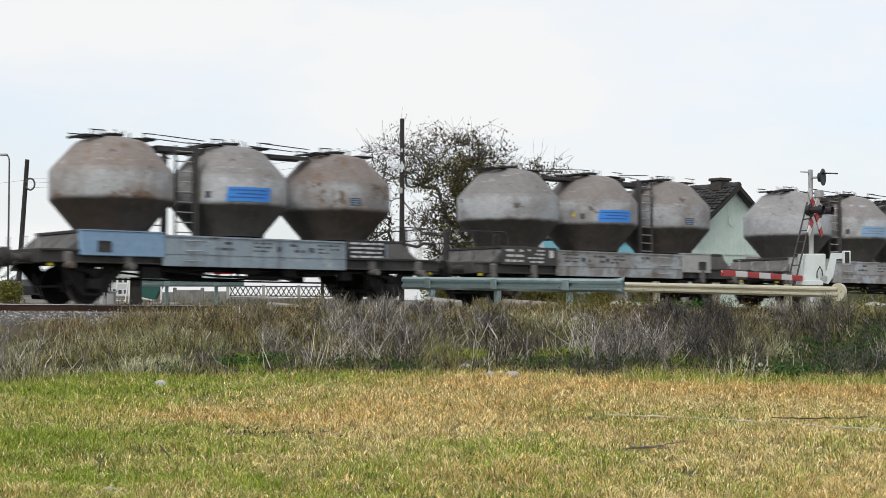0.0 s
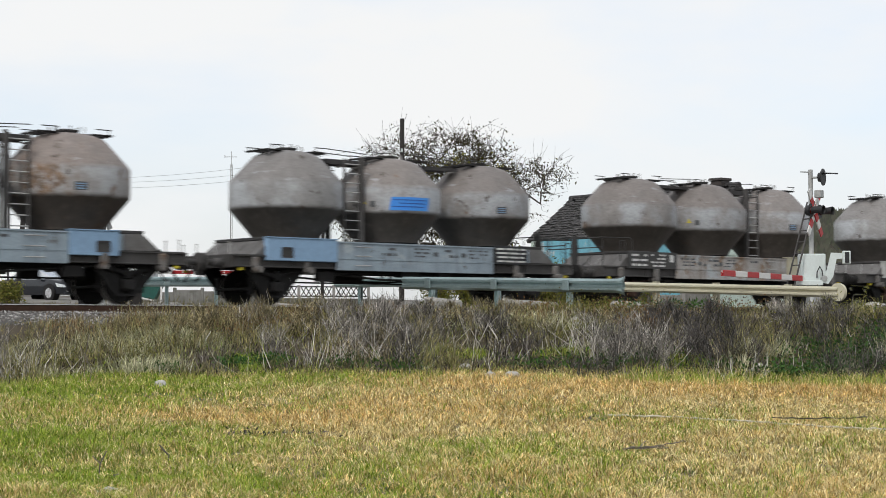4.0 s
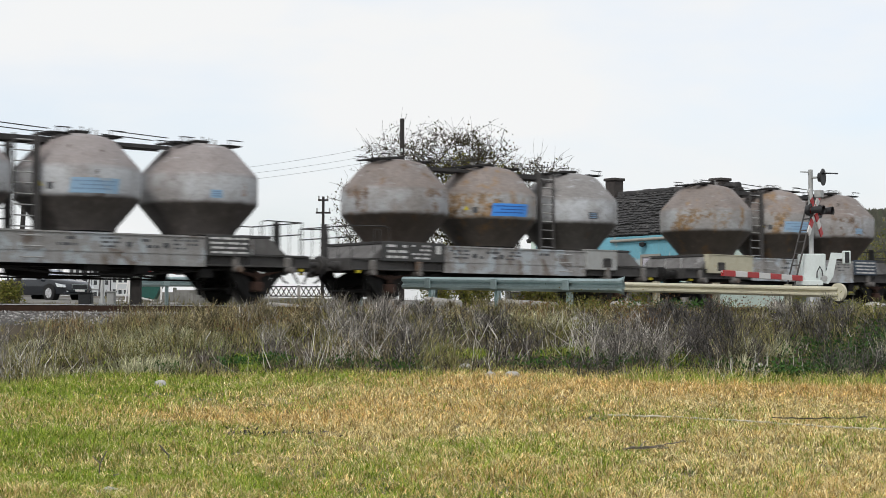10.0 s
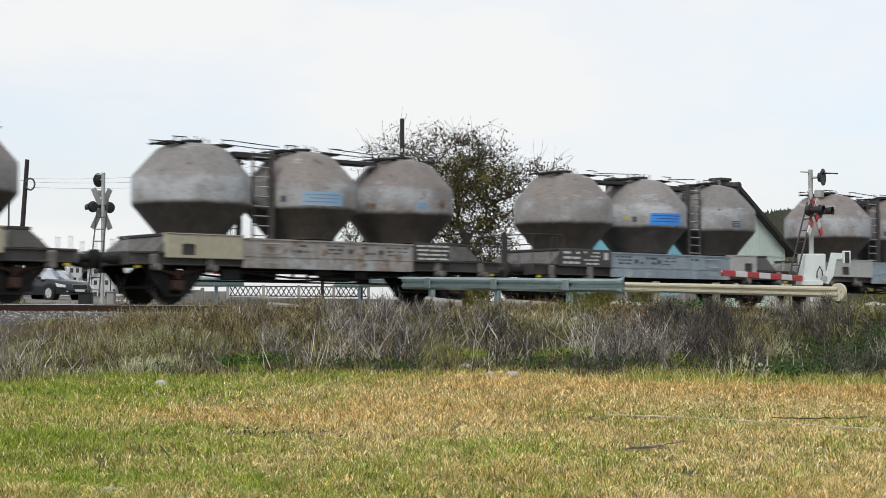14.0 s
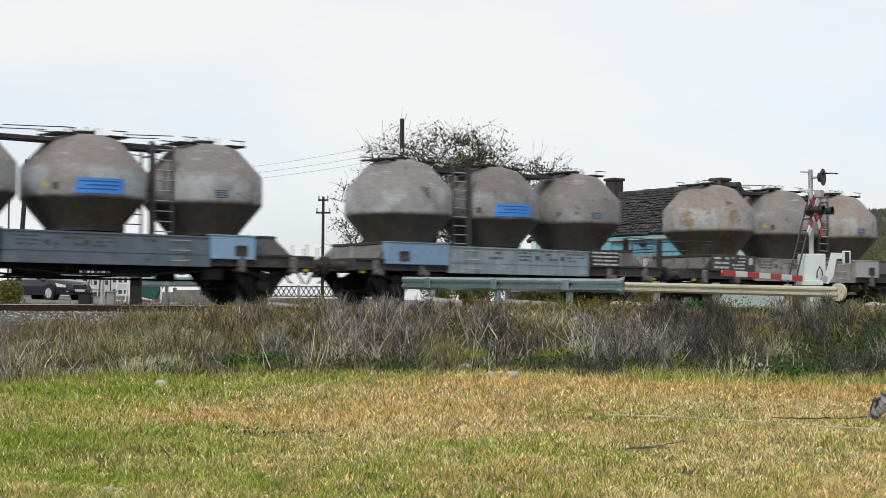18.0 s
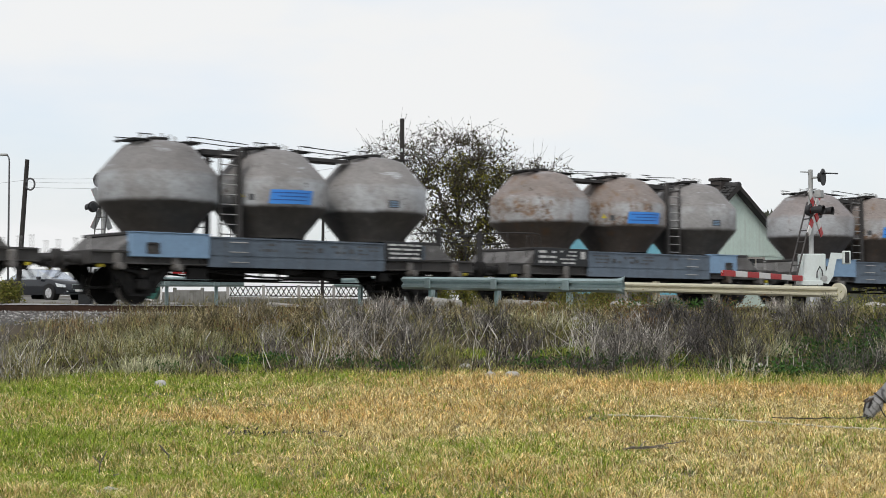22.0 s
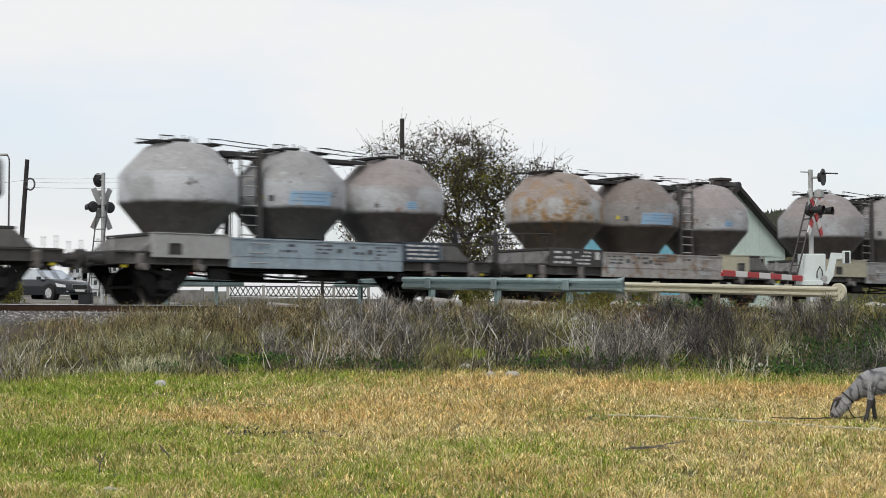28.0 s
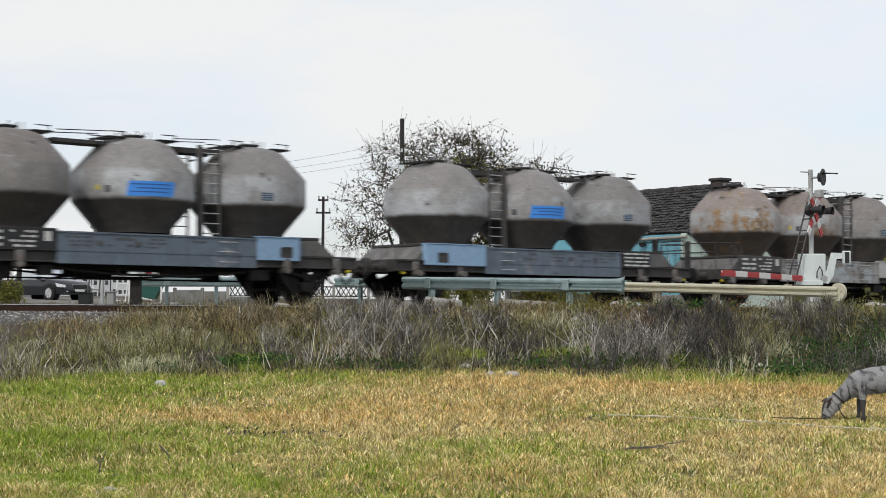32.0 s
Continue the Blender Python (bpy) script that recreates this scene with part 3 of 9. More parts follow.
def wheelset_mesh(r=0.46):
    s = Shape()
    s.lathe([(0.075, -1.02), (0.085, -0.6), (0.085, 0.6), (0.075, 1.02)], seg=14, axis="y")
    for sd in (-1, 1):
        w = [(0.12, 0.66), (0.14, 0.72), (r - 0.07, 0.70), (r - 0.055, 0.675), (r + 0.028, 0.675), (r + 0.024, 0.705), (r, 0.72), (r - 0.006, 0.81), (r - 0.06, 0.81),
             (r - 0.075, 0.77), (0.16, 0.79), (0.13, 0.86), (0.09, 0.87)]
        s.lathe([(rr, sd * z) for rr, z in w], seg=32, axis="y", slots=[0, 0, 0, 0, 1, 1, 1, 0, 0, 0, 0, 0])
        for k in range(4):
            t = k * math.pi / 2
            s.box(0.26 * math.cos(t) - 0.05, 0.26 * math.cos(t) + 0.05, sd * 0.775, sd * 0.80, 0.26 * math.sin(t) - 0.05, 0.26 * math.sin(t) + 0.05, 0)
    return s.mesh("wheelset", 35)


WHEELSET = wheelset_mesh()


def horn_mesh(x, sd, top):
    """The plate that guides an axle box: two splayed legs, a tie and the bracing behind."""
    s = Shape()
    y0, y1 = sd * 1.02, sd * 1.05
    a, b = min(y0, y1), max(y0, y1)
    for k in (-1, 1):
        o = [(x + k * 0.62, top), (x + k * 0.30, top), (x + k * 0.17, 0.62), (x + k * 0.17, 0.22), (x + k * 0.27, 0.22), (x + k * 0.34, 0.5)]
        s.slab(o if k > 0 else o[::-1], a, b)
    s.box(x - 0.30, x + 0.30, a - 0.01, b + 0.01, 0.20, 0.25)
    s.slab([(x - 0.62, top), (x - 0.95, top), (x - 0.3, 0.24), (x - 0.24, 0.24)][::-1], a, b)
    s.slab([(x + 0.62, top), (x + 0.95, top), (x + 0.3, 0.24), (x + 0.24, 0.24)], a, b)
    return s.mesh("axle_guard")


def spring_mesh(x, sd):
    s = Shape()
    for i, w in enumerate((0.72, 0.64, 0.54, 0.44, 0.33, 0.22)):
        z = 0.80 - i * 0.022
        y = sd * 1.12
        for k in (-1, 1):
            s.slab([(x, z - 0.03), (x + k * w, z + 0.05), (x + k * w, z + 0.068), (x, z - 0.012)][::k], y - 0.045, y + 0.045)
    s.box(x - 0.07, x + 0.07, sd * 1.06, sd * 1.18, 0.62, 0.84)
    return s.mesh("leaf_spring")


def hanger_mesh(x, sd, top):
    s = Shape()
    y = sd * 1.37
    s.box(x - 0.11, x + 0.11, y - 0.03, y + 0.09, top - 0.30, top, 0, 0.045)
    s.rod((x, y - 0.22, top - 0.33), (x, y + 0.10, top - 0.33), 0.085, 12)
    return s.mesh("spring_hanger", 40)


def box_mesh(x, sd):
    s = Shape()
    s.box(x - 0.16, x + 0.16, sd * 0.93, sd * 1.2, 0.34, 0.6, 0, 0.04)
    s.rod((x, sd * 1.19, 0.46), (x, sd * 1.24, 0.46), 0.11, 14)
    return s.mesh("axle_box", 40)


def gear_mesh(ax, half):
    """Brake rods, cylinder and air tank under the floor."""
    s = Shape()
    s.rod((0.35, -0.45, 0.80), (1.25, -0.45, 0.80), 0.16, 16).rod((-1.6, 0.5, 0.82), (-0.5, 0.5, 0.82), 0.15, 16)
    s.rod((1.25, -0.45, 0.72), (1.9, -0.3, 0.66), 0.03, 6)
    s.rod((-ax + 0.6, 0, 0.62), (ax - 0.6, 0, 0.62), 0.022, 6).rod((-ax + 0.5, -0.9, 0.86), (ax - 0.5, -0.9, 0.88), 0.025, 6)
    for x in (-ax, ax):
        for k in (-1, 1):
            for sd in (-1, 1):
                s.box(x + k * 0.55 - 0.04, x + k * 0.55 + 0.04, sd * 0.68, sd * 0.82, 0.28, 0.72)
            s.rod((x + k * 0.55, -0.9, 0.42), (x + k * 0.55, 0.9, 0.42), 0.035, 8)
            s.rod((x + k * 0.55, 0, 0.42), (x + k * 0.1, 0, 0.78), 0.03, 6)
    s.box(-0.4, 0.2, -1.2, -0.85, 0.78, 0.95, 0, 0.02)
    s.box(-ax + 0.9, ax - 0.9, -0.2, 0.2, 0.84, 0.95)
    for sd in (-1, 1):
        s.pipe([(-ax + 0.85, sd * 1.1, 0.9), (-1.0, sd * 1.1, 0.7), (1.0, sd * 1.1, 0.7), (ax - 0.85, sd * 1.1, 0.9)], 0.028, 6)
        for x in (-1.0, 1.0):
            s.box(x - 0.03, x + 0.03, sd * 1.1 - 0.03, sd * 1.1 + 0.03, 0.7, 0.95)
        s.box(-ax + 1.2, -ax + 1.75, sd * 1.05, sd * 1.22, 0.62, 0.9, 0, 0.02).box(ax - 1.7, ax - 1.35, sd * 0.95, sd * 1.2, 0.66, 0.9, 0, 0.02)
    s.box(0.9, 1.3, -1.22, -1.05, 0.72, 0.93, 0, 0.02)
    return s.mesh("brake_gear", 40)


def rail_mesh(x, z0, half):
    """The railing of the brakeman's platform: a stout post, a long rail and thin stanchions."""
    s = Shape()
    e = half - 0.12
    s.box(e - 0.045, e + 0.04, -0.12, 0.08, z0, z0 + 0.87)
    for y in (-1.18, 1.18):
        s.rod((e, y, z0), (e, y, z0 + 0.85), 0.015, 8)
        s.pipe([(e, y, z0 + 0.85), (x + 0.15, y, z0 + 0.87), (x + 0.03, y, z0 + 0.82), (x, y, z0 + 0.72), (x, y, z0 + 0.45)], 0.015, 8)
        s.pipe([(x + 0.32, y, z0 + 0.42), (x + 0.32, y, z0 + 0.72), (x + 0.37, y, z0 + 0.78), (x + 0.48, y, z0 + 0.78), (x + 0.53, y, z0 + 0.72), (x + 0.53, y, z0 + 0.1)], 0.014, 8)
    s.rod((e, -1.18, z0 + 0.85), (e, 1.18, z0 + 0.85), 0.016, 8).rod((e, -1.18, z0 + 0.55), (e, 1.18, z0 + 0.55), 0.016, 8)
    s.rod((e, -0.6, z0), (e, -0.6, z0 + 0.85), 0.011, 6).rod((e, 0.6, z0), (e, 0.6, z0 + 0.85), 0.011, 6)
    s.box(e - 0.02, e + 0.02, -0.1, 0.1, z0 + 0.87, z0 + 0.93)
    return s.mesh("platform_railing")


STANCHION = Shape().rod((0, 0, -0.1), (0, 0, 0.27), 0.016, 8).rod((0, -0.03, 0.26), (0, 0.03, 0.26), 0.02, 6).mesh("stanchion")


def stanchions(w, x, z):
    for y in (-1.1, -0.45, 0.45, 1.1):
        put("stanchion", STANCHION, RUNG, w, at=pose(x, y, z))


def coupler_mesh(half, sx):
    s = Shape()
    s.box(sx * half, sx * (half + 0.32), -0.05, 0.05, 1.0, 1.1, 0, 0.02).rod((sx * (half + 0.3), 0, 1.05), (sx * (half + 0.5), 0.0, 0.93), 0.04, 8)
    return s.mesh("coupling", 40)


def hose_mesh(half, sx, y):
    return Shape().pipe([(sx * half, y, 0.98), (sx * (half + 0.2), y, 0.86), (sx * (half + 0.34), y, 0.66), (sx * (half + 0.42), y * 0.8, 0.6)], 0.028, 6).mesh("brake_hose", 60)


def chest_mesh(x0, x1, sd, z0, z1, y=1.42):
    s = Shape()
    s.box(x0, x1, sd * 1.24, sd * y, z0, z1, 0, 0.015)
    a = x0 + (x1 - x0) * 0.2
    # raised dark rectangle, painted as the shade of a handle recess
    s.box(a - 0.02, a + 0.34, sd * y, sd * (y + 0.008), z0 + 0.08, z0 + 0.33, 1)
    s.box(a, a + 0.30, sd * (y + 0.008), sd * (y + 0.03), z0 + 0.30, z0 + 0.35, 2)
    s.box(x0 - 0.015, x1 + 0.015, sd * 1.24, sd * (y + 0.02), z1, z1 + 0.025, 0)
    return s.mesh("equipment_chest")


def plate_mesh(x0, x1, sd, z0, z1, seed, n=1.43):
    """A dark board, and the lettering on it as a mesh of its own."""
    s, t = Shape(), Shape()
    y = sd * n
    s.box(x0, x1, sd * (n - 0.05), y, z0, z1, 0, 0.008)
    rnd = random.Random(seed)
    if x1 - x0 > 1.6:
        t.box(x0 + 0.15, x0 + 0.32, y, y + sd * 0.006, z1 - 0.3, z1 - 0.08, 0)
        bars(t, x0 + 0.5, x0 + 1.15, z0 + 0.04, z1 - 0.04, y, sd, 4, 0, rnd, 0.85)
        bars(t, x0 + 1.3, x1 - 0.08, z0 + 0.04, z1 - 0.04, y, sd, 3, 0, rnd, 0.9)
    else:
        bars(t, x0 + 0.08, x1 - 0.08, z0 + 0.03, z1 - 0.03, y, sd, 4, 0, rnd, 0.92)
    return s.mesh("data_board"), t.mesh("lettering")


def data_board(me, mat, w):
    b = put("data_board", me[0], mat, w, "dark board with rows of white lettering")
    tagged(put("lettering", me[1], LETTER, b), kind="stuff")


def panel_mesh(x0, x1, sd, z0, z1, seed):
    s, t = Shape(), Shape()
    y = sd * 1.40
    s.box(x0, x1, sd * 1.36, y, z0, z1, 0, 0.006)
    s.box(x0, x1, sd * 1.34, sd * 1.425, z1 - 0.03, z1 + 0.01, 0)
    s.box(x0, x1, sd * 1.39, sd * 1.412, z0 + 0.29, z0 + 0.32, 0)
    rnd = random.Random(seed)
    for xc, w, rows in ((-1.0, 0.55, 2), (0.15, 0.6, 3), (1.05, 0.75, 2), (2.15, 0.7, 3)):
        bars(t, xc - w / 2, xc + w / 2, z1 - 0.36, z1 - 0.07, y, sd, rows, 0, rnd, 0.75, 0.004)
    for xc in (0.62, 1.62):
        t.box(xc - 0.07, xc + 0.07, y, y + sd * 0.02, z1 - 0.30, z1 - 0.19, 0)
    return s.mesh("side_panel"), t.mesh("lettering")


STEP = Shape().rod((-0.24, 0, 0), (0.24, 0, 0), 0.014, 6).rod((-0.24, 0, 0), (-0.24, 0.05, 0), 0.012, 6).rod((0.24, 0, 0), (0.24, 0.05, 0), 0.012, 6).mesh("step")


def hood_mesh(sx):
    s = Shape()
    o = [(5.17, 1.27), (4.68, 1.66), (4.15, 1.66), (4.15, 1.27)]
    o = [(sx * x, z) for x, z in o]
    s.slab(o if sx > 0 else o[::-1], -1.3, 1.3)
    for y in (-0.9, -0.3, 0.3, 0.9):
        q = [(5.18, 1.28), (4.67, 1.685), (4.63, 1.685), (5.14, 1.28)]
        q = [(sx * x, z) for x, z in q]
        s.slab(q if sx > 0 else q[::-1], y - 0.03, y + 0.03)
    s.box(sx * 4.72, sx * 3.8, -1.3, 1.3, 1.665, 1.74, 1, 0.01)
    return s.mesh("end_hood")


def inner_mesh():
    s = Shape()
    for sd in (-1, 1):
        s.box(-4.14, 4.14, sd * 1.30, sd * 1.335, 1.26, 1.64)
    s.box(-4.14, 4.14, -1.28, 1.28, 1.58, 1.64)
    return s.mesh("silo_bed")


def gang_mesh(x0, x1, z, thick):
    s = Shape()
    s.box(x0, x1, -0.22, 0.22, z - thick, z, 0)
    s.box(x0, x1, -0.30, -0.25, z - thick - 0.03, z + 0.01, 0).box(x0, x1, 0.25, 0.30, z - thick - 0.03, z + 0.01, 0)
    for y in (-0.36, 0.36):
        s.rod((x0 + 0.05, y, z + 0.26), (x1 - 0.1, y, z + 0.2), 0.013, 6)
    return s.mesh("gangway")


def sign_mesh(r, z0, z1, lean=0.04, a0=-35, a1=10):
    s = Shape().curved(r, a0, a1, z0, z1, 0, 8, 0.012, lean)
    h = (z1 - z0) / 4
    for i, (b0, b1) in enumerate(((a0 + 4, a1 - 3), (a0 + 10, a1 - 4), (a0 + 3, a1 - 6))):
        z = z1 - (i + 0.85) * h
        s.curved(r + 0.012, b0, b1, z - 0.014, z + 0.014, 1, 8, 0.004, 0.0)
    return s.mesh("sign_panel")


def tag_mesh(r, a, z, w, h, mark):
    s = Shape()
    d = math.degrees(w / r) / 2
    s.curved(r, a - d, a + d, z - h / 2, z + h / 2, 0, 3, 0.01)
    if mark:
        for i in (-1, 0, 1):
            s.curved(r + 0.01, a - d * 0.75, a + d * 0.75, z + i * h * 0.28 - h * 0.07, z + i * h * 0.28 + h * 0.07, 1, 3, 0.004)
    return s.mesh("tank_tag")


def triangle_mesh(r, a, z, w):
    s = Shape()
    t = radians(a)
    cx, cy = (r + 0.012) * math.sin(t), -(r + 0.012) * math.cos(t)
    ux, uy = math.cos(t), math.sin(t)
    s.add([(cx - ux * w / 2, cy - uy * w / 2, z - w * 0.4), (cx + ux * w / 2, cy + uy * w / 2, z - w * 0.4), (cx, cy, z + w * 0.45)], [(0, 1, 2)])
    s.add([(x * 0.994, y * 0.994, zz) for x, y, zz in s.v[:3]], [(0, 2, 1)])
    return s.mesh("warning_triangle")


HALF_TURN = pose(0, 0, 0, 0, 0, 180)
A = dict(
    frame=sole_mesh(5.85, 0.95, 1.25, 1.27), bed=inner_mesh(), hoods=(hood_mesh(-1), hood_mesh(1)), gear=gear_mesh(4.4, 5.85),
    rail=rail_mesh(4.45, 1.27, 5.85),
    gang=(gang_mesh(-2.3, -0.85, 3.93, 0.09), gang_mesh(0.75, 2.35, 3.93, 0.05)),
    ladders=(ladder_mesh(-1.76, -0.76, 1.66, 3.92, 0.5), ladder_mesh(-1.76, 0.76, 1.66, 3.92, 0.5)),
    chests=(chest_mesh(-4.88, -2.72, -1, 1.12, 1.70, 1.45), chest_mesh(-3.99, -2.72, 1, 1.12, 1.70, 1.45)),
    plates=(plate_mesh(2.72, 4.0, -1, 1.20, 1.72, 3), plate_mesh(2.72, 4.88, 1, 1.20, 1.72, 4)),
    panels=(panel_mesh(-2.715, 2.715, -1, 0.92, 1.66, 5), panel_mesh(-2.715, 2.715, 1, 0.92, 1.66, 6)),
    sign=sign_mesh(1.5, 2.57, 2.93), tag=tag_mesh(1.5, -14, 2.72, 0.30, 0.20, True), tri=triangle_mesh(1.5, -62, 2.80, 0.16), blot=tag_mesh(1.5, -52, 2.74, 0.14, 0.16, False),
    buffers=[(x, y) for x in (-1, 1) for y in (-0.875, 0.875)], half=5.85, axles=(-4.4, 4.4), top=0.95)
B = dict(
    frame=sole_mesh(3.96, 0.86, 1.08, 1.10), gear=gear_mesh(2.65, 3.96), rail=rail_mesh(3.1, 1.10, 3.96),
    ladders=(ladder_mesh(0.0, -1.08, 1.1, 3.6, 0.5), ladder_mesh(0.0, 1.08, 1.1, 3.6, 0.5)),
    chests=(chest_mesh(-2.65, -0.72, -1, 1.12, 1.64), chest_mesh(-2.65, -1.35, 1, 1.12, 1.64)),
    plates=(plate_mesh(1.45, 2.65, -1, 1.16, 1.62, 13), plate_mesh(0.6, 2.65, 1, 1.16, 1.62, 14)),
    sign=sign_mesh(1.43, 2.58, 2.80), tag=tag_mesh(1.43, -14, 2.26, 0.32, 0.17, True), tri=triangle_mesh(1.43, -60, 2.62, 0.2),
    half=3.96, axles=(-2.65, 2.65), top=0.86)


def skirt_mesh():
    """The pale plated housing under the two silos, with legs at its ends."""
    s = Shape()
    for sd in (-1, 1):
        y = sd * 0.95
        s.slab([(-2.92, 1.09), (2.92, 1.09), (2.92, 2.12), (2.3, 2.12), (2.12, 1.62), (0.75, 1.62), (0.4, 2.2), (-0.4, 2.2), (-0.75, 1.62), (-2.12, 1.62), (-2.3, 2.12), (-2.92, 2.12)],
               y - 0.02, y + 0.02)
        for x in (-2.78, 2.78):
            s.box(x - 0.17, x + 0.17, y - 0.07, y + 0.07, 1.09, 2.12, 0, 0.01)
        s.box(0.35, 0.55, y, y + sd * 0.05, 1.3, 1.5, 1).box(-0.55, -0.35, y, y + sd * 0.05, 1.28, 1.46, 1)
    for x in (-2.94, 2.94):
        s.box(x - 0.02, x + 0.02, -0.97, 0.97, 1.09, 2.1)
    s.v = [(x * 0.945, y, z) for x, y, z in s.v]
    return s.mesh("silo_housing")


def topwalk_mesh():
    s = Shape()
    s.box(-1.0, 1.05, -0.28, -0.02, 3.60, 3.65).box(-1.0, 1.05, 0.02, 0.28, 3.60, 3.65)
    s.rod((-2.3, -0.45, 3.98), (1.9, -0.45, 3.98), 0.010, 6).rod((-2.3, 0.45, 3.98), (1.9, 0.45, 3.98), 0.010, 6)
    for x in (-2.2, -0.9, 0.0, 0.9, 1.8):
        for y in (-0.45, 0.45):
            s.rod((x, y * 0.8, 3.58), (x, y, 3.98), 0.008, 6)
    s.rod((-0.5, -0.5, 4.08), (0.3, -0.5, 4.08), 0.009, 6)
    return s.mesh("top_walkway")


def pipes_mesh(x):
    s = Shape()
    for sd in (-1, 1):
        s.pipe([(x * 2.2, sd * 0.25, 3.62), (x * 1.5, sd * 0.4, 3.68), (x * 1.0, sd * 0.75, 3.5), (x, sd * 1.0, 3.3), (x, sd * 1.02, 3.1), (x, sd * 1.02, 1.15)], 0.065, 10)
        for z in (3.25, 1.9):
            s.rod((x, sd * 1.02, z), (x, sd * 1.02, z + 0.05), 0.09, 10)
    return s.mesh("filling_pipe", 50)


SKIRT, TOPWALK, PIPES = skirt_mesh(), topwalk_mesh(), (pipes_mesh(-0.5), pipes_mesh(0.5))
BUFFERS = {}
AXLE_SETS = {}


def running_gear(w, d, rust):
    key = d["half"]
    if key not in AXLE_SETS:
        AXLE_SETS[key] = [(horn_mesh(x, sd, d["top"]), spring_mesh(x, sd), hanger_mesh(x - 0.78, sd, d["top"] + 0.27), hanger_mesh(x + 0.78, sd, d["top"] + 0.27), box_mesh(x, sd))
                          for x in d["axles"] for sd in (-1, 1)]
        BUFFERS[key] = [(buffer_mesh(sx * d["half"], sx), coupler_mesh(d["half"], sx), [hose_mesh(d["half"], sx, y) for y in (-0.3, 0.32)]) for sx in (-1, 1)]
    for horn, spring, h1, h2, box in AXLE_SETS[key]:
        put("axle_guard", horn, DARK, w)
        put("leaf_spring", spring, RUSTY_GEAR if rust else DARK, w)
        put("spring_hanger", h1, HANGER, w)
        put("spring_hanger", h2, HANGER, w)
        put("axle_box", box, RUSTY_GEAR if rust else DARK, w)
    for k, (buf, coup, hoses) in enumerate(BUFFERS[key]):
        for y in (-0.875, 0.875):
            put("buffer", buf, DARK if (k + rust) % 2 else SOLE, w, at=pose(0, y, 1.06))
        put("coupling", coup, DARK, w)
        for me in hoses:
            put("brake_hose", me, DARK, w)
    return [put("wheelset", WHEELSET, [DARK, STEEL], w, at=pose(x, 0, 0.46)) for x in d["axles"]]


MARK = Shape().box(-0.06, 0.06, -0.05, 0.05, -0.04, 0.04, 0, 0.015).mesh("yellow_mark")
# dirt, plus the shade of the silos' undersides put into the colour
GRIME_SHADE_GREY = finish("tank_grime_shade_grey", (0.155, 0.142, 0.128), (0.09, 0.08, 0.07), (0.21, 0.20, 0.19), 0.6, 0.1, 1.0, 2.0, streak=0.45, streak_col=(0.07, 0.06, 0.052))
SEAM = finish("weld_seam", (0.26, 0.245, 0.23), None, None)
DUSTS = {
    "brown": finish("dust_brown", (0.225, 0.19, 0.17), (0.15, 0.122, 0.106), (0.125, 0.085, 0.062), 0.60, 0.14, 0.8, 1.4, streak=0.45, streak_col=(0.14, 0.095, 0.07)),
    "pale": finish("dust_pale", (0.31, 0.30, 0.292), (0.22, 0.212, 0.205), (0.17, 0.155, 0.147), 0.62, 0.14, 0.8, 1.4, streak=0.35, streak_col=(0.2, 0.18, 0.165)),
}


def wagon_tank(w, me, x, style, hatch):
    t = put("tank", me, [TANK[style], GRIME_SHADE_GREY, DUSTS["pale" if style == "cement" else "brown"], SEAM], w, at=pose(x, 0, 0))
    put("hatch", hatch, [GANG, RUNG], t)
    return t


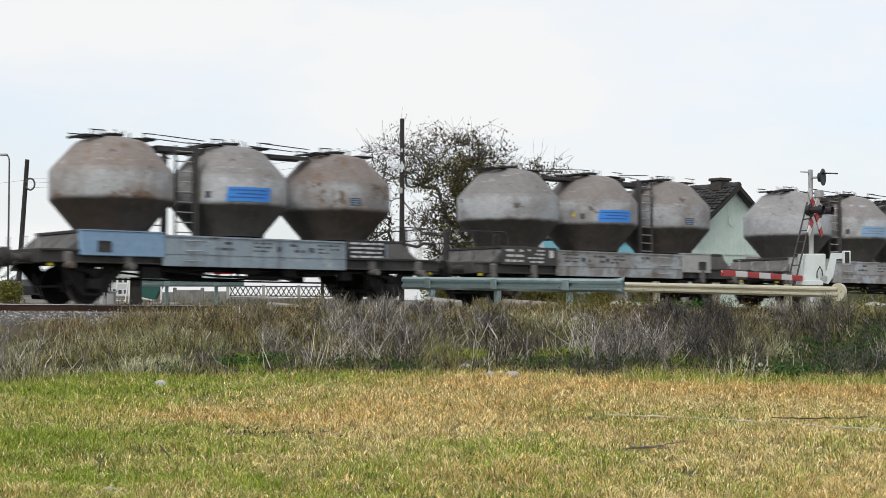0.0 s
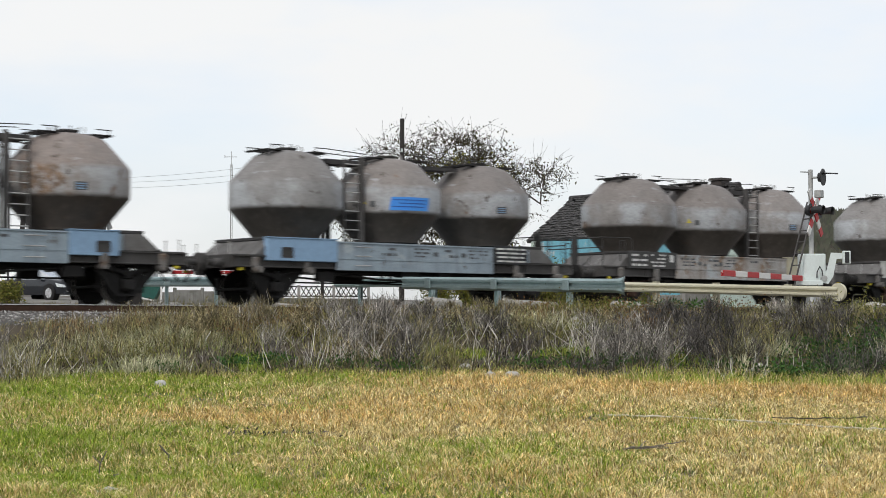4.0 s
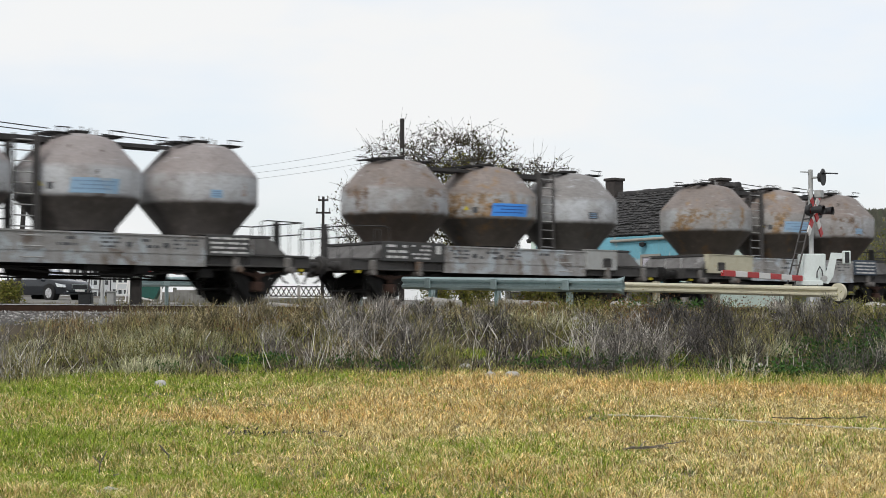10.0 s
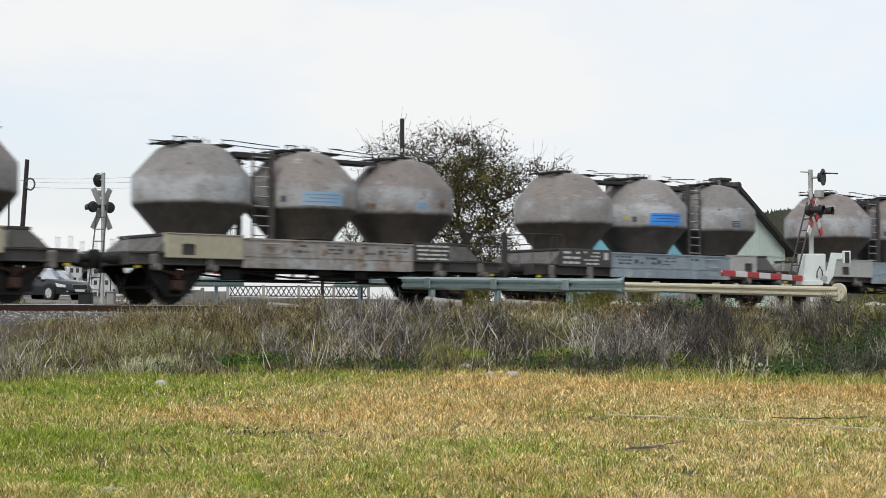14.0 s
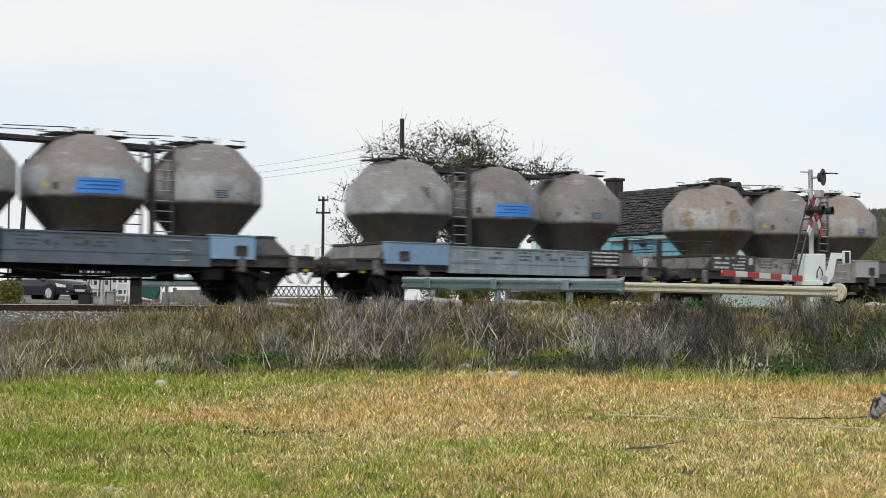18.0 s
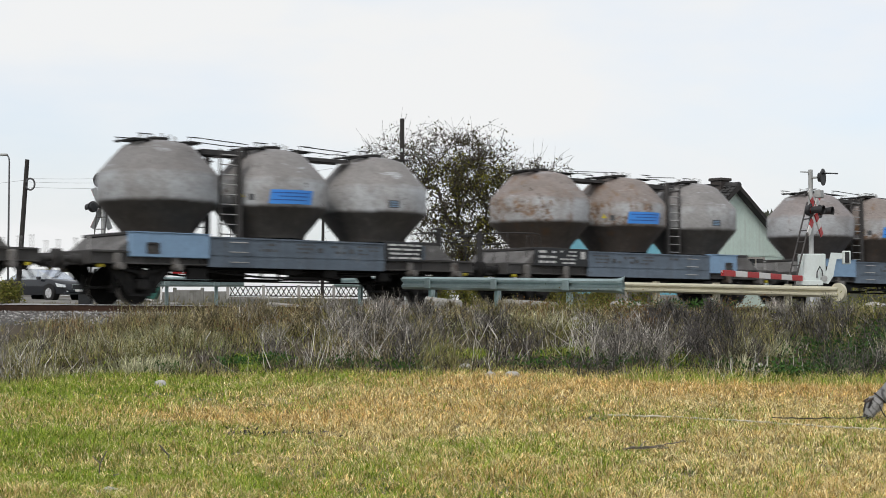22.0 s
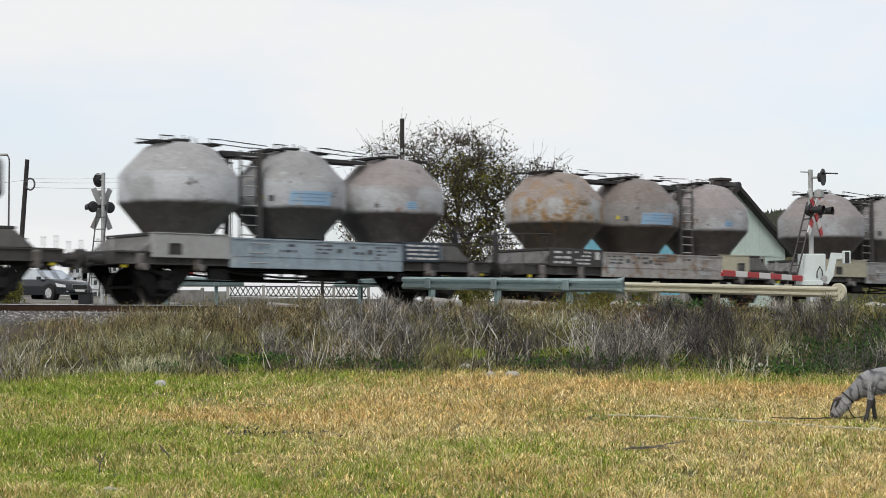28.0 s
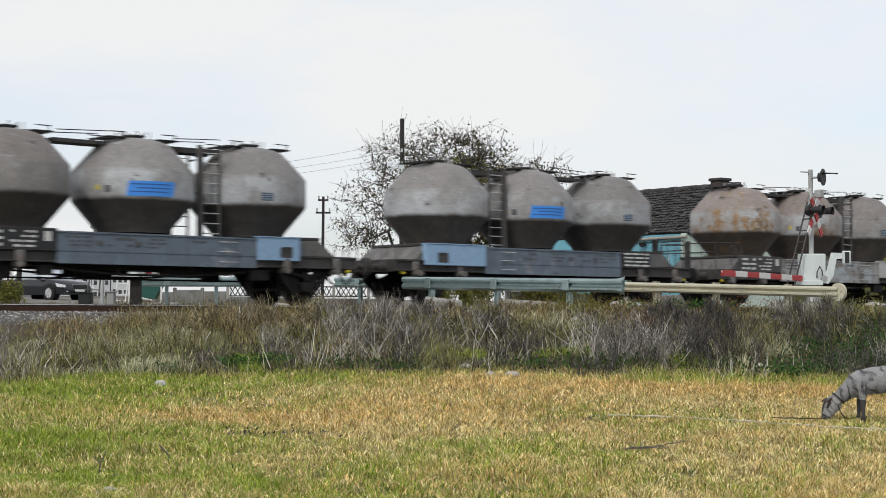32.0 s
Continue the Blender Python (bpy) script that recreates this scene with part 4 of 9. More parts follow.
def wagon_a(styles, frame_col, chest, sign, board, flip, rust):
    """A two-axle wagon that carries three bulging silos in a row."""
    w = empty("silo_wagon")
    put("underframe", A["frame"], SOLE, w)
    put("silo_bed", A["bed"], PANEL[frame_col], w)
    for me in A["hoods"]:
        put("end_hood", me, [PANEL["hood"], GANG], w)
    put("brake_gear", A["gear"], DARK, w)
    put("platform_railing", A["rail"], GANG, w)
    stanchions(w, -5.8, 1.3)
    for me in A["ladders"]:
        put("ladder", me, [RUNG, LADDER_RAIL], w)
    for me in A["gang"]:
        put("gangway", me, GANG, w)
    for me in A["chests"]:
        put("equipment_chest", me, [CHEST[chest], SOLE, GANG], w)
    for me in A["plates"]:
        data_board(me, BOARD[board], w)
    for me in A["panels"]:
        p = put("side_panel", me[0], PANEL[frame_col], w)
        tagged(put("lettering", me[1], LETTER_DIM, p), kind="stuff")
    for sd in (-1, 1):
        for z in (1.05, 1.30, 1.54):
            put("step", STEP, RUNG, w, at=pose(-1.86, sd * 1.45, z, 0, 0, 0 if sd < 0 else 180))
    for x, st in zip((-3.35, 0.0, 3.35), styles):
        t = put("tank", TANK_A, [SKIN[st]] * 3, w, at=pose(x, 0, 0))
        put("hatch", HATCH_A, [GANG, RUNG], t)
        put("walkway", BOARD_L, GANG, t)
        put("walkway", BOARD_R, GANG, t)
        for m in (Matrix(), HALF_TURN):
            near = (m == HALF_TURN) == flip
            if x == 0.0 and sign:
                put("sign_panel", A["sign"], [SIGN[sign], SIGN_BAR if sign == "bright" else SIGN_BAR_FADED], t, "blue panel" if sign == "bright" else "faded pale blue panel", m)
            if x == 0.0 and near:
                put("warning_triangle", A["tri"], YELLOW, t, at=m)
                put("tank_tag", A["blot"], [LETTER_DIM], t, at=m)
            if (x < 0) == flip and x != 0.0 and near:
                put("tank_tag", A["tag"], [SIGN["faded"] if sign == "faded" else LETTER_DIM, SIGN_BAR_FADED], t, at=m)
    for x, y in ((-5.6, -1.3), (5.6, -1.3), (-5.6, 1.3), (5.6, 1.3)):
        put("yellow_mark", MARK, YELLOW, w, at=pose(x, y, 0.9))
    wheels = running_gear(w, A, rust)
    return w, wheels


def wagon_b(style, chest, sign, board, pipes, ladder, rust):
    """A short two-axle wagon with two domed silos."""
    w = empty("short_silo_wagon")
    put("underframe", B["frame"], SOLE, w)
    put("silo_housing", SKIRT, [TANK[style], GANG], w)
    put("brake_gear", B["gear"], DARK, w)
    put("platform_railing", B["rail"], GANG, w)
    stanchions(w, -3.9, 1.12)
    put("top_walkway", TOPWALK, GANG, w)
    if ladder:
        for me in B["ladders"]:
            put("ladder", me, [RUNG, LADDER_RAIL], w)
    if pipes:
        for me in PIPES:
            put("filling_pipe", me, TANK[style], w)
    for me in B["chests"]:
        put("equipment_chest", me, [CHEST[chest], SOLE, GANG], w)
    for me in B["plates"]:
        data_board(me, BOARD[board], w)
    for x in (-1.67, 1.67):
        t = wagon_tank(w, TANK_B, x, style, HATCH_B)
        for m in (Matrix(), HALF_TURN):
            put("tank_tag", B["tag"], [LETTER_DIM, LETTER], t, at=m)
            if x * (1 if m == HALF_TURN else -1) < 0:
                put("warning_triangle", B["tri"], YELLOW, t, at=m)
                if sign:
                    put("sign_panel", B["sign"], [SIGN[sign], SIGN_BAR_FADED], t, "blue panel", m)
    for x, y in ((-3.7, -1.3), (3.7, -1.3), (-3.7, 1.3), (3.7, 1.3)):
        put("yellow_mark", MARK, YELLOW, w, at=pose(x, y, 0.82))
    wheels = running_gear(w, B, rust)
    return w, wheels


def opening_mesh(name, r, rows):
    """A black sheet on a round wall for the shaded hollow of an opening. rows from below: middle and half width in
    degrees, height.
    """
    v = []
    for a, half, z in rows:
        for i in range(9):
            t = radians(a + half * (i / 4 - 1))
            v.append((r * math.sin(t), -r * math.cos(t), z))
    return Shape().add(v, [(9 * q + i, 9 * q + i + 1, 9 * q + i + 10, 9 * q + i + 9) for q in range(len(rows) - 1) for i in range(8)]).mesh(name, 60)


def wagon_c():
    """The long ochre bogie wagon with four round-topped silos let into its body."""
    w = empty("ochre_silo_wagon")
    s = Shape()
    for sd in (-1, 1):
        o = [(-5.95, 1.12), (-5.95, 0.86), (-3.4, 0.86), (-1.8, 0.58), (1.8, 0.58), (3.4, 0.86), (5.95, 0.86), (5.95, 1.12)]
        put("sole_bar", Shape().slab(o, sd * 1.36 - 0.03, sd * 1.36 + 0.03).box(-6.0, 6.0, sd * 1.3, sd * 1.44, 1.09, 1.15).mesh("sole_bar"), OCHRE_DARK, w)
        put("headstock", Shape().box(sd * 6.58 - 0.04, sd * 6.58 + 0.04, -1.3, 1.3, 0.85, 1.15).mesh("headstock"), OCHRE_DARK, w)
    s.box(-6.6, 6.6, -1.28, 1.28, 1.06, 1.14)
    put("floor_plate", s.mesh("floor_plate"), OCHRE_DARK, w)
    s = Shape()
    n = 0.94
    outer = [(-n, 1.15), (n, 1.15), (n, 2.42), (0.6, 2.9), (-0.6, 2.9), (-n, 2.42)]
    k = len(outer)
    v = [(-4.55, y, z) for y, z in outer] + [(5.62, y, z) for y, z in outer]
    s.add(v, [tuple(range(k))[::-1], tuple(range(k, 2 * k))] + [(i, (i + 1) % k, (i + 1) % k + k, i + k) for i in range(k)])
    put("hopper_body", s.mesh("hopper_body"), OCHRE, w)
    for z in (1.32, 1.50, 1.76, 2.08, 2.41):
        s = Shape().box(-4.54, 5.62, -n - 0.022, n + 0.022, z - 0.018, z + 0.018)
        put("rib", s.mesh("rib"), OCHRE_DARK, w)
    rc = 0.73
    col = put("end_column", Shape().lathe([(rc, 1.15), (rc, 2.3), (rc + 0.06, 2.5), (rc + 0.2, 2.66)], seg=36).mesh("end_column", 40), COLUMN_PAINT, w, "pale ochre column with rust stains", pose(-5.2, 0, 0))
    for m in (Matrix(), pose(0, 0, 0, 0, 0, 110)):
        put("access_opening", opening_mesh("access_opening", rc + 0.012, [(-34, 23 * math.sqrt(1 - max(0.0, (k - 7) / 7) ** 2), 1.18 + k * 0.056) for k in range(15)]), BLACK, col, at=m)
        put("round_opening", opening_mesh("round_opening", rc + 0.012, [(29, 15 * math.sqrt(1 - ((k - 7) / 7) ** 2), 1.41 + k * 0.027) for k in range(15)]), BLACK, col, at=m)
    for sd in (-1, 1):
        for x0, x1, z0, z1 in ((-4.5, -2.45, 1.62, 2.06), (2.62, 5.45, 1.55, 1.98)):
            data_board(plate_mesh(x0, x1, sd, z0, z1, 9, n + 0.03), BOARD["dusty"], w)
        s = Shape().box(-0.25, -0.08, sd * (n + 0.02), sd * (n + 0.05), 1.4, 1.62)
        put("inspection_flap", s.mesh("inspection_flap"), DARK, w)
        for x in (-5.0, 4.9):
            if x > 0:
                put("white_mark", Shape().box(x - 0.14, x + 0.14, sd * (n + 0.025), sd * (n + 0.05), 1.2, 1.3).mesh("white_mark"), WHITE, w)
            put("yellow_mark", MARK, YELLOW, w, at=pose(x - 0.4, sd * 1.38, 0.9))
    prof = [(0.2, 1.42), (0.5, 1.46), (0.70, 1.55), (0.80, 1.70), (0.84, 1.92), (0.845, 2.40), (0.85, 2.80), (0.85, 3.00), (0.85, 3.18), (0.82, 3.28), (0.70, 3.35), (0.2, 3.40)]
    flat = Matrix.Diagonal((0.92, 0.52, 1.0, 1.0))
    # the rounded foot gets the colour with underside shade in it
    pocket = Shape().lathe(prof, seg=44, slots=[1, 1, 0, 0, 0, 0, 0, 0, 0, 0, 0]).mesh("silo_column", 40)
    pocket.transform(flat)

    def on_column(name, a0, a1, z0, z1, rows):
        """A thin plate that follows the flared column, with bars of lettering if asked."""
        s = Shape()
        zs, rs = [z for r, z in prof], [r for r, z in prof]
        k = 9

        def sheet(a, b, lo, hi, out, slot):
            v = []
            for i in range(k):
                t = radians(a + (b - a) * i / (k - 1))
                for q in range(5):
                    z = lo + (hi - lo) * q / 4
                    r = float(np.interp(z, zs[:10], rs[:10])) + out
                    v.append((r * math.sin(t), -r * math.cos(t), z))
            s.add(v, [(5 * i + q, 5 * i + 5 + q, 5 * i + 6 + q, 5 * i + 1 + q) for i in range(k - 1) for q in range(4)], slot)

        sheet(a0, a1, z0, z1, 0.014, 0)
        for r in range(rows):
            z = z1 - (r + 0.5) * (z1 - z0) / rows
            sheet(a0 + 4, a1 - 4 - 3 * (r % 2), z - 0.02, z + 0.02, 0.02, 1)
        me = s.mesh(name, 60)
        me.transform(flat)
        return me

    inner = tank_mesh([(0.80, 2.30), (0.95, 2.42), (1.20, 2.66), (1.36, 2.86), (1.41, 3.0), (1.41, 3.32), (1.37, 3.44), (1.22, 3.6), (0.95, 3.76), (0.55, 3.88), (0.25, 3.9)], [3.28], 0.0, 3.3)
    for i, x in enumerate((-4.6, -1.53, 1.53, 4.6)):
        t = put("tank", inner if 0 < i < 3 else TANK_C, [TANK["silo"], GRIME_SHADE_GREY, DUSTS["pale"], SEAM], w, at=pose(x, 0, 0))
        put("hatch", HATCH_B, [GANG, RUNG], t, at=pose(0, 0, 0.2))
        for m in (Matrix(), HALF_TURN):
            if 0 < i < 3:
                at = m @ pose(0, -0.97, 0)
                put("silo_column", pocket, [TANK["silo"], GRIME_SHADE_GREY], t, at=at)
                put("sign_panel", on_column("sign_panel", -40, 16, 2.78, 3.04, 3) if i == 1 else on_column("sign_panel", -26, 24, 2.3, 3.08, 0), [SIGN["faded"] if i == 1 else GREY_PATCH, SIGN_BAR_FADED], t, at=at)
                put("tank_tag", on_column("tank_tag", -22, 0, 2.14, 2.28, 2), [LETTER_DIM, LETTER], t, at=at)
            else:
                put("tank_tag", tag_mesh(1.41, -22, 3.08, 0.32, 0.17, True), [LETTER_DIM, LETTER], t, at=m)
    s = Shape()
    s.box(-5.9, 6.0, -0.3, 0.3, 3.94, 3.99)
    s.rod((-5.9, -0.4, 4.12), (6.0, -0.4, 4.12), 0.016, 6).rod((-5.9, 0.4, 4.12), (6.0, 0.4, 4.12), 0.016, 6)
    for x in range(-5, 6, 2):
        for y in (-0.3, 0.3):
            s.box(x - 0.03, x + 0.03, y - 0.02, y + 0.02, 3.7, 4.12)
            s.rod((x + 0.8, y, 3.5), (x + 0.8, y, 3.95), 0.03, 6)
    put("top_walkway", s.mesh("top_walkway"), GANG, w)
    s = Shape()
    for y in (-0.7, -0.3):
        s.rod((5.95, y, 1.1), (5.95, y, 3.3), 0.022, 6).rod((5.95, y, 3.3), (5.75, y, 3.95), 0.022, 6)
    for k in range(9):
        s.rod((5.95, -0.7, 1.3 + k * 0.25), (5.95, -0.3, 1.3 + k * 0.25), 0.015, 6)
    put("ladder", s.mesh("ladder"), GANG, w)
    put("platform_railing", rail_mesh(5.9, 1.12, 6.6), GANG, w)
    for sx in (-1, 1):
        for y in (-0.875, 0.875):
            put("buffer", buffer_mesh(sx * 6.62, sx), SOLE, w, at=pose(0, y, 1.04))
        put("coupling", coupler_mesh(6.6, sx), DARK, w)
    wheels = []
    for x in (-4.75, 4.75):
        s = Shape()
        for sd in (-1, 1):
            y = sd * 1.0
            o = [(x - 1.35, 0.62), (x - 0.6, 0.62), (x - 0.4, 0.42), (x + 0.4, 0.42), (x + 0.6, 0.62), (x + 1.35, 0.62), (x + 1.3, 0.78), (x + 0.5, 0.86), (x - 0.5, 0.86), (x - 1.3, 0.78)]
            s.slab(o, y - 0.06, y + 0.06)
            for k in (-0.9, 0.9):
                s.box(x + k - 0.17, x + k + 0.17, y - 0.1, y + 0.14, 0.34, 0.62, 0, 0.03)
            for k in (-0.2, 0.0, 0.2):
                s.rod((x + k, y, 0.44), (x + k, y, 0.68), 0.07, 10)
        s.box(x - 0.25, x + 0.25, -1.0, 1.0, 0.55, 0.86)
        b = put("bogie", s.mesh("bogie"), DARK, w)
        wheels += [put("wheelset", WHEELSET, [DARK, STEEL], b, at=pose(x + k, 0, 0.46)) for k in (-0.9, 0.9)]
    return w, wheels


# number, kind, silo styles, side colour, chest colour, panel, board, turned round, rusty gear
TRAIN = [
    ("A", ("pale", "grey", "grey"), "grey", "grey", "faded", "dusty", 0), ("A", ("grey", "brown", "brown"), "grey", "grey", "bright", "dusty", 1),
    ("A", ("rusty", "grey", "rusty"), "blue", "blue", "bright", "black", 0), ("A", ("grey", "brown", "brown"), "blue", "blue", "bright", "black", 1),
    ("A", ("grey", "rusty", "grey"), "worn", "grey", "", "dusty", 0), ("A", ("brown", "brown", "brown"), "worn", "cream", "", "dusty", 1),
    ("A", ("grey", "brown", "brown"), "blue", "blue", "bright", "black", 0), ("A", ("grey", "brown", "rusty"), "blue", "blue", "bright", "black", 1),
    ("A", ("grey", "grey", "brown"), "blue", "cream", "faded", "navy", 0), ("A", ("grey", "grey", "brown"), "blue", "grey", "bright", "dusty", 1),
    ("B", "sand", "grey", "", "dusty", 1, 1, 0), ("B", "sand", "grey", "", "dusty", 1, 1, 1),
    ("A", ("ochre", "ochre", "rusty"), "grey", "cream", "faded", "navy", 0), ("A", ("rusty", "ochre", "grey"), "grey", "grey", "bright", "dusty", 1),
    ("A", ("pink", "pink", "pink"), "grey", "grey", "faded", "dusty", 0), ("A", ("pink", "rusty", "rusty"), "worn", "grey", "", "dusty", 1),
    ("A", ("brown", "brown", "brown"), "blue", "grey", "faded", "navy", 0), ("A", ("brown", "grey", "grey"), "blue", "grey", "bright", "dusty", 1),
    ("A", ("grey", "brown", "brown"), "worn", "cream", "faded", "dusty", 0), ("A", ("brown", "brown", "brown"), "grey", "cream", "faded", "dusty", 1),
    ("A", ("ochre", "ochre", "grey"), "grey", "grey", "faded", "dusty", 0), ("A", ("ochre", "brown", "ochre"), "worn", "grey", "", "dusty", 1),
    ("A", ("grey", "brown", "brown"), "blue", "blue", "bright", "black", 0), ("A", ("grey", "brown", "brown"), "slate", "blue", "bright", "black", 1),
    ("C",),
    ("A", ("pink", "rusty", "grey"), "slate", "blue", "bright", "black", 0), ("A", ("rusty", "rusty", "grey"), "slate", "blue", "bright", "black", 1),
    ("A", ("grey", "grey", "grey"), "slate", "blue", "bright", "black", 0), ("A", ("brown", "rusty", "brown"), "slate", "blue", "bright", "black", 1),
    ("B", "cement", "cream", "", "dusty", 0, 0, 0), ("B", "cement", "cream", "bright", "dusty", 0, 1, 1),
    ("B", "dull", "grey", "", "dusty", 1, 1, 0), ("B", "dull", "grey", "", "dusty", 1, 1, 1),
    ("A", ("pink", "grey", "pink"), "grey", "cream", "faded", "dusty", 0), ("A", ("ochre", "rusty", "pink"), "worn", "cream", "faded", "dusty", 1),
    ("A", ("pale", "pale", "pink"), "blue", "grey", "faded", "navy", 0), ("A", ("pale", "pale", "pale"), "blue", "grey", "bright", "dusty", 1),
    ("A", ("rusty", "brown", "brown"), "grey", "grey", "faded", "dusty", 0), ("A", ("ochre", "rusty", "brown"), "grey", "grey", "", "dusty", 1),
    ("A", ("grey", "grey", "grey"), "slate", "blue", "bright", "black", 0), ("A", ("brown", "grey", "grey"), "slate", "blue", "bright", "black", 1),
]
SHADE = {"grey": "dusty grey", "brown": "brown-grey", "rusty": "rust-stained grey", "ochre": "ochre-stained grey", "pale": "pale grey", "pink": "pinkish grey"}
FRAME_WORDS = {"blue": "light blue", "slate": "slate blue", "grey": "grey", "worn": "worn white"}
wagons = []
offset, last = 0.0, None
for spec in TRAIN:
    size = {"A": LEN_A, "B": LEN_B, "C": LEN_C}[spec[0]]
    if last is not None:
        offset -= (last + size) / 2
    last = size
    if spec[0] == "A":
        _, styles, side, chest, sign, board, flip = spec
        # turned wagons list their silos as seen, so the order is reversed
        ob, wheels = wagon_a(styles[::-1] if flip else styles, side, chest, sign, board, bool(flip), side in ("worn", "grey"))
        label = f"{SHADE[styles[0]]} three-silo wagon, {FRAME_WORDS[side]} sides" + (f", {sign} blue sign" if sign else ", no sign")
    elif spec[0] == "B":
        _, style, chest, sign, board, pipes, ladder, flip = spec
        ob, wheels = wagon_b(style, chest, sign, board, pipes, ladder, flip)
        label = f"short {'sandy' if style == 'sand' else 'cement'} grey two-silo rail wagon" + (" with bent filling pipes" if pipes else " with plain domes")
    else:
        ob, wheels = wagon_c()
        flip, label = 0, "long ochre rail wagon with four grey silos"
    tagged(ob, label, "rail wagon", "wagons of the freight train")
    wagons.append((ob, offset + (0.09 if spec[0] == "B" and spec[1] != "sand" else 0.0), flip, wheels))


# ---- ground ----
EARTH = finish("earth", (0.085, 0.066, 0.042), (0.042, 0.034, 0.024), (0.06, 0.065, 0.028), 0.55, 0.15, 0.5, 1.2, bump=0.5, bump_scale=9, vary=0)
GX = [-900, -600, -400, -260, -160, -110, -80, -60, -45, -36, -30] + [v * 1.0 for v in range(-28, 29)] + [32, 38, 46, 56, 70, 90, 120, 170, 260, 400, 600, 900]
GY = [-600, -350, -200, -110, -60, -30, -15, -6, 0] + [v * 0.7 for v in range(5, 100)] + [72, 76, 82, 90, 100, 115, 140, 180, 240, 340, 500, 800, 1200]
GZ = np.array([[ground_z(x, y) for x in GX] for y in GY])


def heights(x, y):
    """The height of the ground mesh under many points at once."""
    gx, gy = np.array(GX), np.array(GY)
    i, j = np.clip(np.searchsorted(gx, x) - 1, 0, len(gx) - 2), np.clip(np.searchsorted(gy, y) - 1, 0, len(gy) - 2)
    u, v = (x - gx[i]) / (gx[i + 1] - gx[i]), (y - gy[j]) / (gy[j + 1] - gy[j])
    return (GZ[j, i] * (1 - u) + GZ[j, i + 1] * u) * (1 - v) + (GZ[j + 1, i] * (1 - u) + GZ[j + 1, i + 1] * u) * v


def gz(x, y):
    return float(heights(np.array([x]), np.array([y]))[0])


def land():
    k = len(GX)
    v = [(x, y, GZ[j][i]) for j, y in enumerate(GY) for i, x in enumerate(GX)]
    f = [(j * k + i, j * k + i + 1, (j + 1) * k + i + 1, (j + 1) * k + i) for j in range(len(GY) - 1) for i in range(k - 1)]
    return tagged(put("ground", Shape().add(v, f).mesh("ground", 80), EARTH), "rough grassy earth rising to a railway bank", "ground", kind="structure")


ground = land()
RAIL_RUST = finish("rail_rust", (0.075, 0.036, 0.02), (0.04, 0.02, 0.012), None, vary=0)
RAIL_HEAD = finish("rail_head", (0.82, 0.82, 0.82), (0.7, 0.7, 0.7), None, vary=0, rough=0.22, metal=1.0, bump=0.02)
STONE = finish("ballast_stone", (0.13, 0.125, 0.12), (0.06, 0.055, 0.05), (0.22, 0.215, 0.205), 0.6, 0.1, 3.0, 4.0, vary=0)
SLEEPER = finish("sleeper_concrete", (0.27, 0.25, 0.22), (0.17, 0.15, 0.13), None)
GRAVEL = finish("yard_gravel", (0.19, 0.18, 0.16), (0.105, 0.098, 0.086), (0.09, 0.088, 0.05), 0.52, 0.12, 0.35, 3.0, bump=0.5, bump_scale=25, vary=0)


def rails():
    sec = [(-0.07, 0.0), (0.07, 0.0), (0.07, 0.012), (0.012, 0.035), (0.012, 0.128), (0.036, 0.150), (0.036, 0.168), (0.026, 0.176), (-0.026, 0.176), (-0.036, 0.168), (-0.036, 0.150), (-0.012, 0.128),
           (-0.012, 0.035), (-0.07, 0.012)]
    k = len(sec)
    for n, name in ((0.7525, "rail_near"), (-0.7525, "rail_far")):
        s, v = Shape(), []
        for a in (-700.0, 700.0):
            for q, z in sec:
                x, y = on_track(a, n + q)
                v.append((x, y, RAIL_Z - 0.176 + z))
        s.add(v, [tuple(range(k)), tuple(range(2 * k - 1, k - 1, -1))])
        s.f += [(i, i + k, (i + 1) % k + k, (i + 1) % k) for i in range(k)]
        s.s += [1 if i in (5, 6, 7, 8, 9) else 0 for i in range(k)]
        tagged(put(name, s.mesh(name), [RAIL_RUST, RAIL_HEAD]), "rusty steel rail with a bright worn head", "rail", kind="structure")


rails()


def strip(name, a0, a1, prof, step, mat, label, cat):
    """A long sheet along the track from a profile (n, z)."""
    s = Shape()
    k, m = len(prof), int((a1 - a0) / step) + 1
    v = []
    for i in range(m):
        for n, z in prof:
            x, y = on_track(a0 + i * step, n)
            v.append((x, y, z))
    f = [(i * k + j, i * k + j + 1, (i + 1) * k + j + 1, (i + 1) * k + j) for i in range(m - 1) for j in range(k - 1)]
    return tagged(put(name, s.add(v, f).mesh(name, 60), mat), label, cat, kind="structure")


strip("ballast_bed", -700, 700, [(3.4, 1.38), (2.9, 1.52), (2.0, 1.70), (0, 1.71), (-2.0, 1.70), (-2.9, 1.55), (-3.4, 1.45)], 20, STONE, "bed of grey crushed stone under the track", "ballast")


def yard():
    """The pale gravel yard and road beyond the track; it follows the rise of the land."""
    s, v = Shape(), []
    rows, cols = 24, 40
    for j in range(rows):
        for i in range(cols):
            x, y = on_track(-40 + i * 3.0, -5.0 - j * 1.6)
            v.append((x, y, max(ground_z(x, y), gz(x, y)) + 0.03))
    f = [(j * cols + i, (j + 1) * cols + i, (j + 1) * cols + i + 1, j * cols + i + 1) for j in range(rows - 1) for i in range(cols - 1)]
    tagged(put("gravel_yard", s.add(v, [q[::-1] for q in f]).mesh("gravel_yard", 80), GRAVEL), "pale gravel yard beyond the railway", "yard", kind="structure")


yard()
sleeper = Shape().box(-0.12, 0.12, -1.25, 1.25, -0.2, 0.0, 0, 0.02).mesh("sleeper")
first = None
